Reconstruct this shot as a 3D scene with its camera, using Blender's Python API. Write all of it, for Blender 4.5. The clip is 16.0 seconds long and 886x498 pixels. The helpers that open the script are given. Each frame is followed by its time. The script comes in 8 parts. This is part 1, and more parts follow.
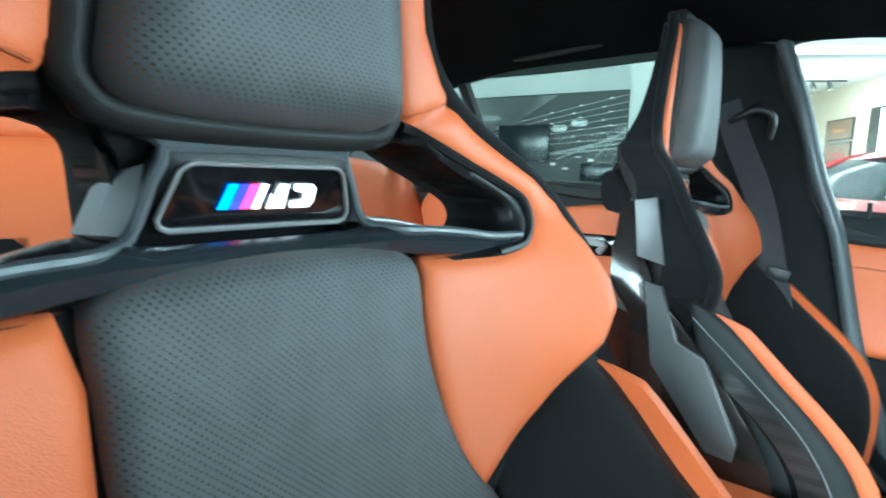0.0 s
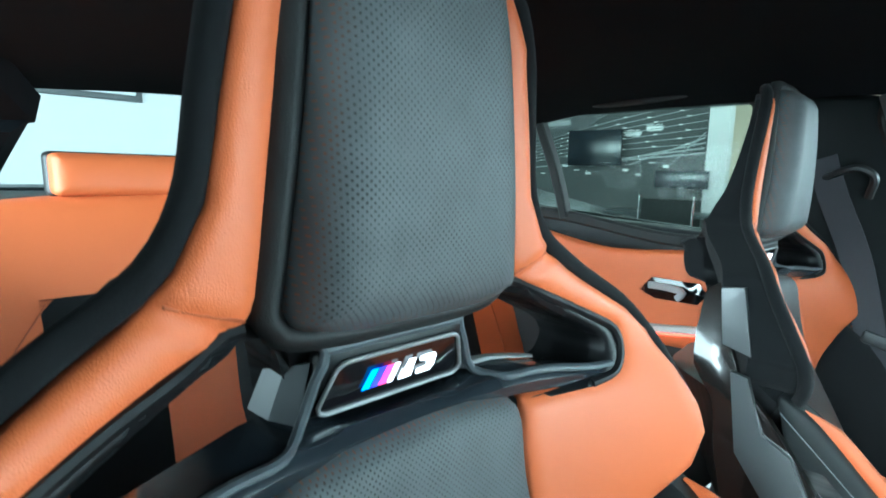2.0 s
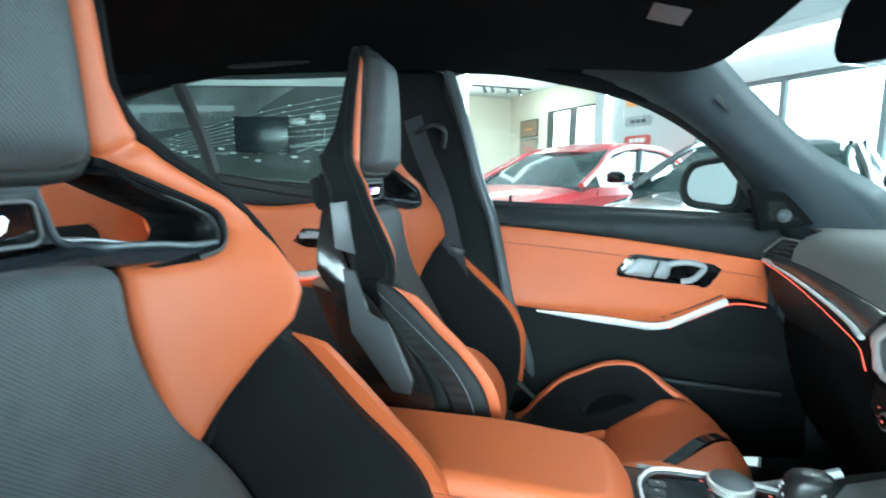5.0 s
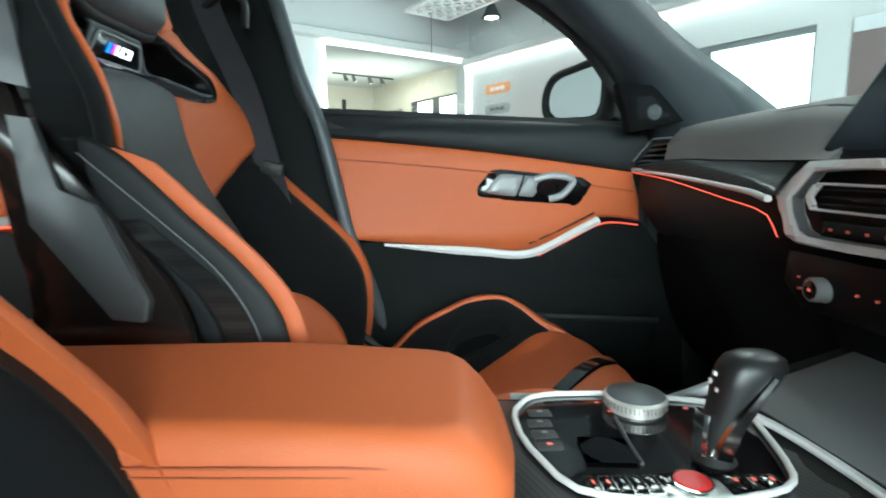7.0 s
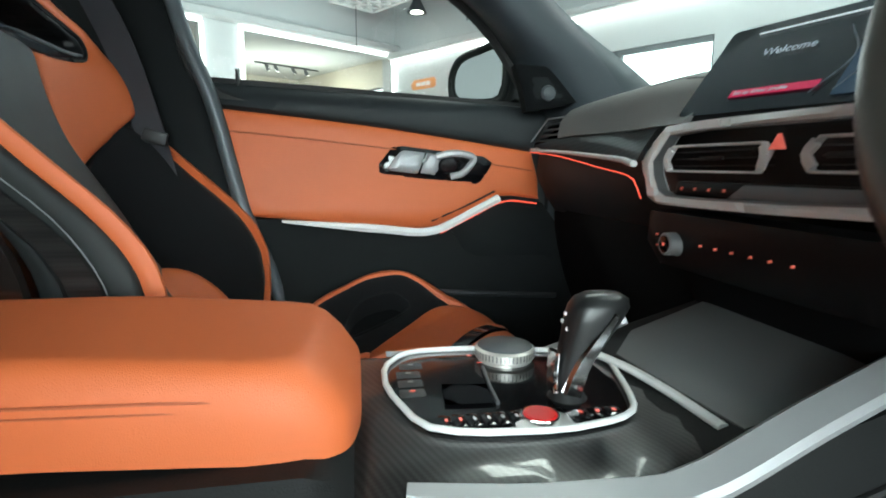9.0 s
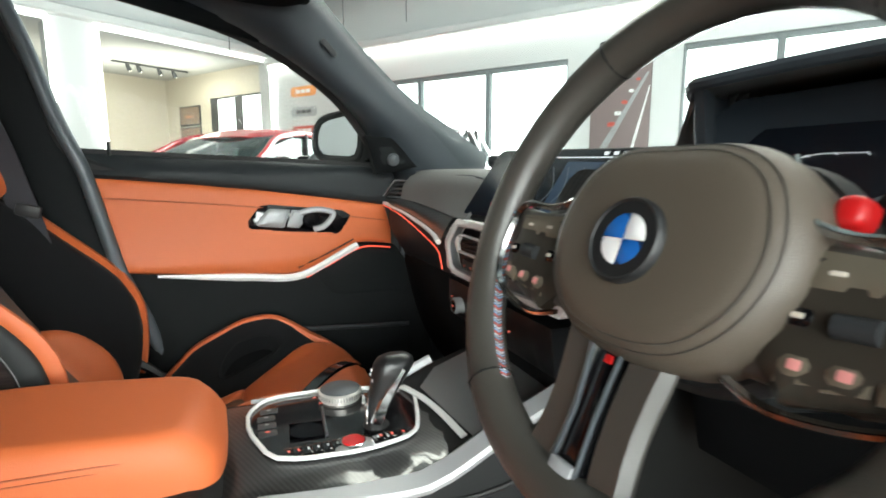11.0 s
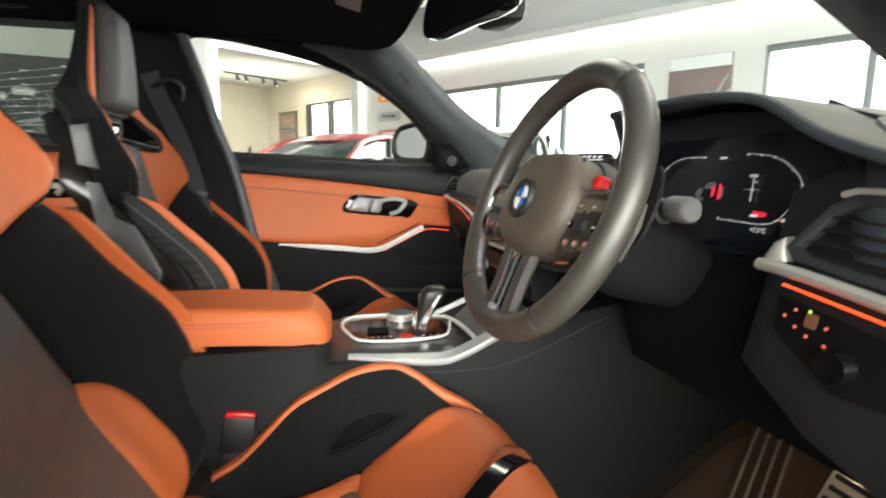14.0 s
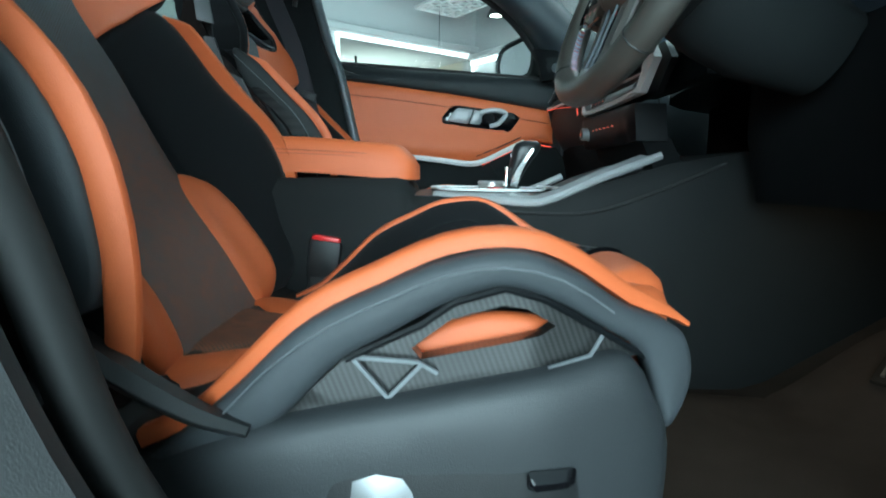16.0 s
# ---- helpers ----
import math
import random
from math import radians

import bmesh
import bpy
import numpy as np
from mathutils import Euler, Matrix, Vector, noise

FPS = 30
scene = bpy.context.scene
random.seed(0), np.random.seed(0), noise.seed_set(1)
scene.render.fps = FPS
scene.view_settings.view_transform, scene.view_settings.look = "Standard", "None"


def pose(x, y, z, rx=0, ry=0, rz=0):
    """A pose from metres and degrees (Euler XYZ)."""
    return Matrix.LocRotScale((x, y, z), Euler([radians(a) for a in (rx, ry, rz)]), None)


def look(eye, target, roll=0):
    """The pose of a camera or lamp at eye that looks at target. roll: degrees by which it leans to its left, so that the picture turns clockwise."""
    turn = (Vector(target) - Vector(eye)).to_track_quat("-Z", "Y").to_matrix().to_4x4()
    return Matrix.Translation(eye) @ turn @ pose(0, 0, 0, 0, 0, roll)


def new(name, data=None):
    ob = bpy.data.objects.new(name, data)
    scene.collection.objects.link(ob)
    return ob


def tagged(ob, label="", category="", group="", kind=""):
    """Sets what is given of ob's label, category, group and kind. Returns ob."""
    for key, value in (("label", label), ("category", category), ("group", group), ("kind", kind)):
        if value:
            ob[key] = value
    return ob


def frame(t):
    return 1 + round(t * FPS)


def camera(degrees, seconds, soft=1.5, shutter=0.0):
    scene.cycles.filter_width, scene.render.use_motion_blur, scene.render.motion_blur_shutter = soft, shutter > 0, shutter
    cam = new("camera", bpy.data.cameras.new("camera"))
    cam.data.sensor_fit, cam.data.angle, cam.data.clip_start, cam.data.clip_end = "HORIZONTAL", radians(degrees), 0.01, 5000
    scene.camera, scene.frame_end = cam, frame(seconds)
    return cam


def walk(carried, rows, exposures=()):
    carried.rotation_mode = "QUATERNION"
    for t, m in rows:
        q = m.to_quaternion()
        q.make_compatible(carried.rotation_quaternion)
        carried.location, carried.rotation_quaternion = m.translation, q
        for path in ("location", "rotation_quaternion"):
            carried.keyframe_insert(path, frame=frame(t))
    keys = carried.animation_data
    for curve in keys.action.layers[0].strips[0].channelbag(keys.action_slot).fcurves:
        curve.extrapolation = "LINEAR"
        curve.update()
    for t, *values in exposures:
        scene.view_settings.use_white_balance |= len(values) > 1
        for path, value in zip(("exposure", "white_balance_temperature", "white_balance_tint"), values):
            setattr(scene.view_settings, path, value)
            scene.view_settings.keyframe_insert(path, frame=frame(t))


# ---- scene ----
cam = camera(81.2, 16.0, soft=1.8, shutter=0.5)

PATH = [
    (0, (0.092, -0.526, 1.014), (-1.174, 0.998, 0.743), 1.14),
    (0.5, (0.072, -0.540, 1.033), (-1.290, 0.898, 0.757), 1.46),
    (1, (0.069, -0.548, 1.058), (-1.339, 0.845, 0.780), 1.42),
    (1.5, (0.078, -0.556, 1.091), (-1.352, 0.813, 0.806), 1.48),
    (2, (0.086, -0.566, 1.125), (-1.358, 0.787, 0.837), 1.34),
    (2.5, (0.090, -0.573, 1.159), (-1.344, 0.790, 0.861), 1.36),
    (3, (0.096, -0.573, 1.170), (-1.293, 0.835, 0.872), 1.16),
    (3.5, (0.103, -0.571, 1.146), (-1.138, 0.969, 0.848), 1.10),
    (4, (0.129, -0.592, 1.109), (-0.828, 1.140, 0.820), 0.87),
    (4.5, (0.175, -0.624, 1.081), (-0.472, 1.246, 0.793), 0.51),
    (4.7, (0.192, -0.628, 1.067), (-0.359, 1.273, 0.777), 0.48),
    (6.8, (0.238, -0.375, 0.852), (0.232, 1.603, 0.555), -0.53),
    (7, (0.253, -0.362, 0.840), (0.302, 1.616, 0.546), -0.55),
    (7.5, (0.282, -0.349, 0.812), (0.443, 1.622, 0.514), -0.39),
    (8, (0.300, -0.342, 0.781), (0.543, 1.620, 0.479), -0.30),
    (8.2, (0.303, -0.342, 0.767), (0.562, 1.617, 0.463), -0.15),
    (10.3, (0.319, -0.502, 0.903), (0.900, 1.388, 0.605), 0.24),
    (10.5, (0.321, -0.527, 0.915), (0.971, 1.340, 0.614), 0.18),
    (11, (0.336, -0.579, 0.926), (1.057, 1.262, 0.624), 0.04),
    (11.5, (0.370, -0.624, 0.944), (1.162, 1.187, 0.639), 0.10),
    (12, (0.408, -0.680, 0.961), (1.309, 1.079, 0.652), 0.17),
    (12.5, (0.409, -0.737, 0.976), (1.354, 0.999, 0.671), 0.23),
    (13, (0.355, -0.785, 0.950), (1.206, 0.999, 0.645), 0.40),
    (13.5, (0.313, -0.870, 0.943), (0.982, 0.991, 0.647), 0.38),
    (14, (0.307, -0.940, 0.917), (0.738, 0.990, 0.622), 0.57),
    (14.5, (0.329, -0.964, 0.848), (0.533, 1.004, 0.558), 0.56),
    (15, (0.329, -0.955, 0.774), (0.436, 1.020, 0.483), 0.49),
    (15.5, (0.332, -0.949, 0.700), (0.392, 1.028, 0.404), 0.80),
    (16, (0.344, -0.940, 0.641), (0.363, 1.038, 0.345), 0.88),]

# the clip's camera adapts its exposure and white balance on the way
walk(
    cam,
    [(t, look(eye, target, roll)) for t, eye, target, roll in PATH],
    [(0.0, 1.25, 5300, -14), (3.5, 1.2, 5250, -14), (4.5, 1.08, 5150, -14), (7.0, 0.50, 5950, -7), (8.2, 0.30, 6000, -6), (10.5, 0.6, 6600, 2), (12.5, 0.66, 6950, 6), (14.5, 0.48, 7350, 8), (15.2, 0.36, 6900, 4), (16.0, 0.05, 5300, -14)],
)

# ---- world and light ----
world = bpy.data.worlds.new("sky")
scene.world = world
world.use_nodes = True
wn, wl = world.node_tree.nodes, world.node_tree.links
sky = wn.new("ShaderNodeTexSky")
sky.sky_type, sky.sun_disc = "NISHITA", False
sky.sun_elevation, sky.sun_rotation = radians(28), radians(40)
wl.new(sky.outputs["Color"], wn["Background"].inputs["Color"])
wn["Background"].inputs["Strength"].default_value = 0.15

ROOM = radians(34)  # the showroom's walls stand at an angle to the car
CORNER = Vector((1.0, 9.5, 0.0))
ALONG_L = Vector((-math.cos(ROOM), -math.sin(ROOM), 0))  # from the corner along the wall of openings
ALONG_R = Vector((math.sin(ROOM), -math.cos(ROOM), 0))  # from the corner along the window wall


def area_lamp(name, loc, target, sx, sy, power, colour):
    data = bpy.data.lights.new(name, "AREA")
    data.shape, data.size, data.size_y, data.energy, data.color = "RECTANGLE", sx, sy, power, colour
    ob = new(name, data)
    ob.matrix_world = look(loc, target)
    return ob


def on_r(s, z, off=0.0):
    """A place on the window wall: s metres from the corner, z up, off metres into the room."""
    return CORNER + ALONG_R * s + Vector((0, 0, z)) + ALONG_L * off


def on_l(s, z, off=0.0):
    return CORNER + ALONG_L * s + Vector((0, 0, z)) + ALONG_R * off


# daylight through the windows of the window wall and of the wall behind the camera
DAY = (0.93, 0.97, 1.0)
area_lamp("window_light", on_r(3.76, 1.3, 0.25), on_r(3.76, 0.9, 3.0), 3.4, 2.0, 230, DAY)
area_lamp("window_light", on_r(8.3, 1.3, 0.25), on_r(8.3, 0.9, 3.0), 2.9, 2.0, 310, DAY)
area_lamp("window_light", (0.2, -5.6, 2.0), (0.3, 0.0, 0.9), 5.0, 2.4, 430, DAY)

# added fill lamp, no window there: brightens dash faces that look rearward
area_lamp("window_light", (-3.6, -5.4, 2.0), (0.0, 0.0, 0.9), 2.8, 2.2, 120, DAY)
# the lit footwell under the dash
area_lamp("footwell_light", (0.97, -0.28, 0.66), (1.05, -0.26, 0.30), 0.06, 0.05, 0.15, (1.0, 0.72, 0.48))
# ceiling lights over the showroom floor, ahead of and beside the car
for x, y in ((3.4, 0.6), (2.0, 3.2), (-1.5, 3.4)):
    area_lamp("ceiling_light", (x, y, 3.9), (x, y, 0), 1.2, 1.2, 75, (1.0, 0.97, 0.93))

# ---- materials ----
MATS = {}


def mat(name, colour, rough=0.5, metal=0.0, bump=0.0, scale=200.0, vary=0.12, vscale=6.0, coat=0.0, detail="noise", spec=0.5, sheen=0.0):
    """A surface with grain (bump at scale) and a slow change of tone (vary at vscale)."""
    m = bpy.data.materials.new(name)
    m.use_nodes = True
    n, l = m.node_tree.nodes, m.node_tree.links
    b = n["Principled BSDF"]
    b.inputs["Roughness"].default_value, b.inputs["Metallic"].default_value = rough, metal
    b.inputs["Coat Weight"].default_value, b.inputs["Coat Roughness"].default_value = coat, 0.06
    b.inputs["Specular IOR Level"].default_value = spec
    b.inputs["Sheen Weight"].default_value = sheen
    co = n.new("ShaderNodeTexCoord")
    big = n.new("ShaderNodeTexNoise")
    big.inputs["Scale"].default_value, big.inputs["Detail"].default_value = vscale, 4
    l.new(co.outputs["Object"], big.inputs["Vector"])
    mix = n.new("ShaderNodeMix")
    mix.data_type = "RGBA"
    mix.inputs["A"].default_value = (*[c * (1 - vary) for c in colour], 1)
    mix.inputs["B"].default_value = (*[min(1, c * (1 + vary)) for c in colour], 1)
    l.new(big.outputs["Fac"], mix.inputs["Factor"])
    l.new(mix.outputs["Result"], b.inputs["Base Color"])
    ramp = n.new("ShaderNodeMapRange")
    ramp.inputs["To Min"].default_value, ramp.inputs["To Max"].default_value = max(0.02, rough * 0.85), min(1, rough * 1.15)
    l.new(big.outputs["Fac"], ramp.inputs["Value"])
    l.new(ramp.outputs["Result"], b.inputs["Roughness"])
    if bump:
        if detail == "leather":
            fine = n.new("ShaderNodeTexVoronoi")
            fine.feature = "DISTANCE_TO_EDGE"
            out = fine.outputs["Distance"]
        else:
            fine = n.new("ShaderNodeTexNoise")
            fine.inputs["Detail"].default_value = 3
            out = fine.outputs["Fac"]
        fine.inputs["Scale"].default_value = scale
        l.new(co.outputs["Object"], fine.inputs["Vector"])
        bn = n.new("ShaderNodeBump")
        bn.inputs["Strength"].default_value, bn.inputs["Distance"].default_value = bump, 0.001
        l.new(out, bn.inputs["Height"])
        l.new(bn.outputs["Normal"], b.inputs["Normal"])
    MATS[name] = m
    return m


def glow(name, colour, strength):
    m = bpy.data.materials.new(name)
    m.use_nodes = True
    b = m.node_tree.nodes["Principled BSDF"]
    b.inputs["Base Color"].default_value = (*[min(c, 0.8) for c in colour], 1)
    b.inputs["Emission Color"].default_value = (*colour, 1)
    b.inputs["Emission Strength"].default_value = strength
    MATS[name] = m
    return m


def math_node(n, l, op, a, b=None):
    k = n.new("ShaderNodeMath")
    k.operation = op
    for i, v in enumerate((a, b)):
        if v is None:
            continue
        if isinstance(v, (int, float)):
            k.inputs[i].default_value = v
        else:
            l.new(v, k.inputs[i])
    return k.outputs[0]


def perforated(name, colour, across, up, step, hole, copper=(-1.0, -0.9)):
    """Leather with small punched holes in a staggered grid, thinning out in drifts, over a copper backing that shows below the heights of copper; across, up: the object's axes in which they run."""
    m = mat(name, colour, 0.62, 0, 0.25, 900, 0.32, 38, detail="leather", spec=0.35)
    n, l = m.node_tree.nodes, m.node_tree.links
    b = n["Principled BSDF"]
    co = n.new("ShaderNodeTexCoord")
    sep = n.new("ShaderNodeSeparateXYZ")
    l.new(co.outputs["Object"], sep.inputs[0])
    a, z = sep.outputs[across], sep.outputs[up]
    p = math_node(n, l, "MULTIPLY", math_node(n, l, "ADD", a, z), 0.7071 / step)
    q = math_node(n, l, "MULTIPLY", math_node(n, l, "SUBTRACT", a, z), 0.7071 / step)
    fp = math_node(n, l, "SUBTRACT", math_node(n, l, "FRACT", p), 0.5)
    fq = math_node(n, l, "SUBTRACT", math_node(n, l, "FRACT", q), 0.5)
    d = math_node(n, l, "SQRT", math_node(n, l, "ADD", math_node(n, l, "MULTIPLY", fp, fp), math_node(n, l, "MULTIPLY", fq, fq)))
    drift = n.new("ShaderNodeTexNoise")
    drift.inputs["Scale"].default_value, drift.inputs["Distortion"].default_value, drift.inputs["Detail"].default_value = 45, 0.6, 2
    l.new(co.outputs["Object"], drift.inputs["Vector"])
    size = math_node(n, l, "MULTIPLY", math_node(n, l, "ADD", math_node(n, l, "MULTIPLY", drift.outputs["Fac"], 0.7), 0.35), hole / step)
    geo = n.new("ShaderNodeNewGeometry")
    ns = n.new("ShaderNodeSeparateXYZ")
    l.new(geo.outputs["Normal"], ns.inputs[0])
    flat = math_node(n, l, "GREATER_THAN", math_node(n, l, "ABSOLUTE", ns.outputs[3 - across - up]), 0.10)  # the seams are not punched
    old = b.inputs["Base Color"].links[0].from_socket
    mix = n.new("ShaderNodeMix")
    mix.data_type = "RGBA"
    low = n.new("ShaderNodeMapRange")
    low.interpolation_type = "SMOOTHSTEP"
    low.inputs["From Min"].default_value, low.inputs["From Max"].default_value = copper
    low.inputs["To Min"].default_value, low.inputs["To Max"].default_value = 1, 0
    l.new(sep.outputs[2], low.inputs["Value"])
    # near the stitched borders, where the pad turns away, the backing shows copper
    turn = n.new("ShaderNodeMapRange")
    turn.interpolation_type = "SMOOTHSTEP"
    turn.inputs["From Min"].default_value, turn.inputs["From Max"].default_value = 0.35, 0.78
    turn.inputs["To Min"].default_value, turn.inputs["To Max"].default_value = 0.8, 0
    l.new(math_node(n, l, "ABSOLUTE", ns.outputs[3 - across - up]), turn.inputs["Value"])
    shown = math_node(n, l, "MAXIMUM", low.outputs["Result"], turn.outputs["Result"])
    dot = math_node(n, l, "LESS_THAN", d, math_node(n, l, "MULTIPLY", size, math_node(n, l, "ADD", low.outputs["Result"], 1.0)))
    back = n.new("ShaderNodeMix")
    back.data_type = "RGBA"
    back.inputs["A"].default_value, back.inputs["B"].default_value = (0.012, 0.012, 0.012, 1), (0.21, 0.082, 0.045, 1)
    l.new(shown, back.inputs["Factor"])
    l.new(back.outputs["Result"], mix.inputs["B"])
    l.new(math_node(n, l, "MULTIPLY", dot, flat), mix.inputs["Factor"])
    l.new(old, mix.inputs["A"])
    l.new(mix.outputs["Result"], b.inputs["Base Color"])
    return m


def carbon(name, a, b_, size, coat=0.7, top=0.075):
    """Twill-woven carbon fibre under clear lacquer."""
    m = mat(name, (0.02, 0.02, 0.021), 0.35, 0.3, coat=coat)
    n, l = m.node_tree.nodes, m.node_tree.links
    b = n["Principled BSDF"]
    co = n.new("ShaderNodeTexCoord")
    sep = n.new("ShaderNodeSeparateXYZ")
    l.new(co.outputs["Object"], sep.inputs[0])
    s = math_node(n, l, "MULTIPLY", math_node(n, l, "ADD", sep.outputs[a], sep.outputs[b_]), 1 / size)
    w = math_node(n, l, "MULTIPLY", math_node(n, l, "SUBTRACT", sep.outputs[a], sep.outputs[b_]), 1.7 / size)
    step = math_node(n, l, "FLOOR", w)
    tri = math_node(n, l, "PINGPONG", math_node(n, l, "ADD", s, math_node(n, l, "MULTIPLY", step, 0.25)), 0.5)
    mr = n.new("ShaderNodeMapRange")
    mr.inputs["From Max"].default_value = 0.5
    mr.inputs["To Min"].default_value, mr.inputs["To Max"].default_value = 0.006, top
    l.new(tri, mr.inputs["Value"])
    comb = n.new("ShaderNodeCombineColor")
    for i in range(3):
        l.new(mr.outputs["Result"], comb.inputs[i])
    l.new(comb.outputs[0], b.inputs["Base Color"])
    return m


ORANGE = mat("leather_orange", (0.57, 0.130, 0.040), 0.5, 0, 0.3, 700, 0.08, 5, detail="leather", spec=0.4)
ORANGE_SEAM = mat("seam_orange", (0.36, 0.08, 0.025), 0.6)
SEAM_GREY = mat("seam_grey", (0.16, 0.17, 0.18), 0.7)
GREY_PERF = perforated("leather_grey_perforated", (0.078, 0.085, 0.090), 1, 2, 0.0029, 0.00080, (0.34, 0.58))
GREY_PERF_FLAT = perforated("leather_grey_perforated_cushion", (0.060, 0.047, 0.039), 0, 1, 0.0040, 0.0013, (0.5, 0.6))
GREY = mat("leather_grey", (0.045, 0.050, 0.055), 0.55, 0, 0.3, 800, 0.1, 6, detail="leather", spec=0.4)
BLACK_LEATHER = mat("leather_black", (0.013, 0.0135, 0.014), 0.62, 0, 0.3, 700, 0.2, 7, detail="leather", spec=0.3)
SUEDE = mat("suede_black", (0.0085, 0.009, 0.010), 0.95, 0, 0.4, 1500, 0.25, 14, spec=0.12, sheen=0.05)
CARBON = carbon("carbon_gloss", 0, 2, 0.0065, top=0.036)
CARBON_TOP = carbon("carbon_gloss_console", 0, 1, 0.008, coat=0.5, top=0.034)
CARBON_BACK = carbon("carbon_shell", 1, 2, 0.010, top=0.028)
PIANO = mat("piano_black", (0.005, 0.005, 0.006), 0.11, 0, coat=0.25)
PLASTIC = mat("plastic_black", (0.010, 0.0108, 0.0116), 0.5, 0, 0.25, 900, 0.15, 8)
PLASTIC_GREY = mat("plastic_grey", (0.026, 0.0285, 0.031), 0.5, 0, 0.3, 900, 0.1, 8)
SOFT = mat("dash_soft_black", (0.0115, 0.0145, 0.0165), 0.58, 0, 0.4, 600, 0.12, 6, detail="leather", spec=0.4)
# the dash's black, paled: window light and haze put into the colour
SOFT_HAZED = mat("dash_soft_hazed", (0.150, 0.145, 0.140), 0.6, 0, 0.4, 600, 0.12, 6, detail="leather", spec=0.35)
# trim darkened in its colour for the shade under the dash
TRIM_SHADE_BLACK = mat("trim_shade_black", (0.0045, 0.005, 0.0055), 0.85, 0, 0.3, 700, 0.15, 8, spec=0.1)
HEADLINER = mat("headliner_black", (0.0055, 0.007, 0.009), 0.95, 0, 0.4, 1200, 0.2, 5, spec=0.1)
CARPET = mat("carpet_dark_brown", (0.024, 0.018, 0.014), 1.0, 0, 1.0, 500, 0.35, 30, spec=0.1)
ALU = mat("aluminium_satin", (0.70, 0.70, 0.69), 0.38, 0.75, 0.1, 1500, 0.05, 10)
CHROME = mat("chrome", (0.8, 0.8, 0.8), 0.1, 1.0)
# dark lid whose reflected sheen is put into a lighter base colour
TRAY_SHEEN = mat("tray_sheen_grey", (0.11, 0.115, 0.115), 0.45, 0, 0.2, 700, 0.1, 8)
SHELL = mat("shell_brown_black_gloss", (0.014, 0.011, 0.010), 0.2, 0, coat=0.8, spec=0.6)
PRESET = glow("preset_red", (0.9, 0.16, 0.11), 0.10)
POLISHED = mat("metal_polished_dark", (0.42, 0.42, 0.42), 0.16, 1.0)
# wheel leather with the warm light on the hub put into its colour
HUB_LIT = mat("leather_hub_lit", (0.085, 0.069, 0.053), 0.44, 0, 0.25, 900, 0.12, 8, detail="leather", spec=0.45)
LOOP = mat("handle_loop_silver", (0.29, 0.295, 0.30), 0.40, 0.5, 0.1, 1500, 0.05, 10)
HANDLE = mat("handle_silver", (0.36, 0.365, 0.37), 0.42, 0.3, 0.1, 1500, 0.05, 10)
VENT_SILVER = mat("vent_satin_silver", (0.66, 0.64, 0.60), 0.32, 0.55, 0.1, 1500, 0.05, 10)
SATIN = mat("satin_silver", (0.80, 0.80, 0.79), 0.42, 0.1, 0.1, 1500, 0.05, 10)
GLOSS_PLASTIC = mat("plastic_gloss_black", (0.006, 0.0065, 0.0075), 0.42, 0, 0.05, 300, 0.1, 8, spec=0.2)
# bronze tone is a warm reflection painted into the wheel keys
KEY_REFLECTION = mat("key_warm_reflection", (0.19, 0.165, 0.125), 0.36, 0.35, 0.05, 400, 0.1, 8)
# pillar trim with the bluish flare before the windows mixed into its grey
PILLAR_HAZED = mat("pillar_hazed_grey", (0.024, 0.031, 0.037), 0.55, 0, 0.3, 900, 0.1, 8)
# console trim darkened likewise, for light falling off into the footwell
CONSOLE_SHADED = mat("console_soft_shaded", (0.0052, 0.0058, 0.0060), 0.7, 0, 0.3, 700, 0.15, 8, spec=0.25)
LEVER_BLACK = mat("lever_satin_black", (0.012, 0.0125, 0.013), 0.36, 0, 0.1, 600, 0.1, 8, spec=0.5)
# same warm reflection, darker, painted into the black pods
POD_REFLECTION = mat("pod_warm_reflection", (0.045, 0.039, 0.031), 0.3, 0.2, 0.05, 400, 0.1, 8)
ICON_CREAM = mat("icon_cream_print", (0.65, 0.60, 0.52), 0.5)
ICON_PINK = mat("icon_pink_print", (0.75, 0.30, 0.28), 0.5)
WHEEL_LEATHER = mat("leather_wheel", (0.050, 0.046, 0.040), 0.34, 0, 0.25, 900, 0.15, 8, detail="leather", spec=0.8)
RUBBER = mat("rubber_black", (0.01, 0.01, 0.01), 0.7)
PAINT_GREY = mat("body_paint_grey", (0.085, 0.10, 0.11), 0.5, 0.2, coat=0.2)
PAINT_DARK = mat("body_paint_dark", (0.035, 0.042, 0.047), 0.35, 0.2, coat=0.6)
BELT = mat("belt_webbing", (0.028, 0.028, 0.034), 0.7, 0, 0.8, 1500, 0.1)
RED_PLASTIC = mat("plastic_red", (0.6, 0.01, 0.012), 0.35)
RED_GLOW = glow("ambient_red", (1.0, 0.10, 0.06), 1.3)
ORANGE_GLOW = glow("ambient_orange", (1.0, 0.07, 0.02), 1.7)
ICON_RED = glow("icon_red", (1.0, 0.16, 0.12), 0.32)
ICON_WHITE = glow("icon_white", (0.8, 0.86, 0.95), 0.32)
ICON_DIM = glow("icon_dim", (0.5, 0.54, 0.6), 0.13)
DISPLAY_RED = glow("display_crimson", (0.95, 0.03, 0.07), 0.34)
ICON_GREEN = glow("icon_green", (0.45, 0.9, 0.1), 0.6)
BAR_GLOSS = mat("trim_gloss_blue_black", (0.016, 0.020, 0.025), 0.22, 0, 0.03, 300, 0.1, 8, spec=0.6)
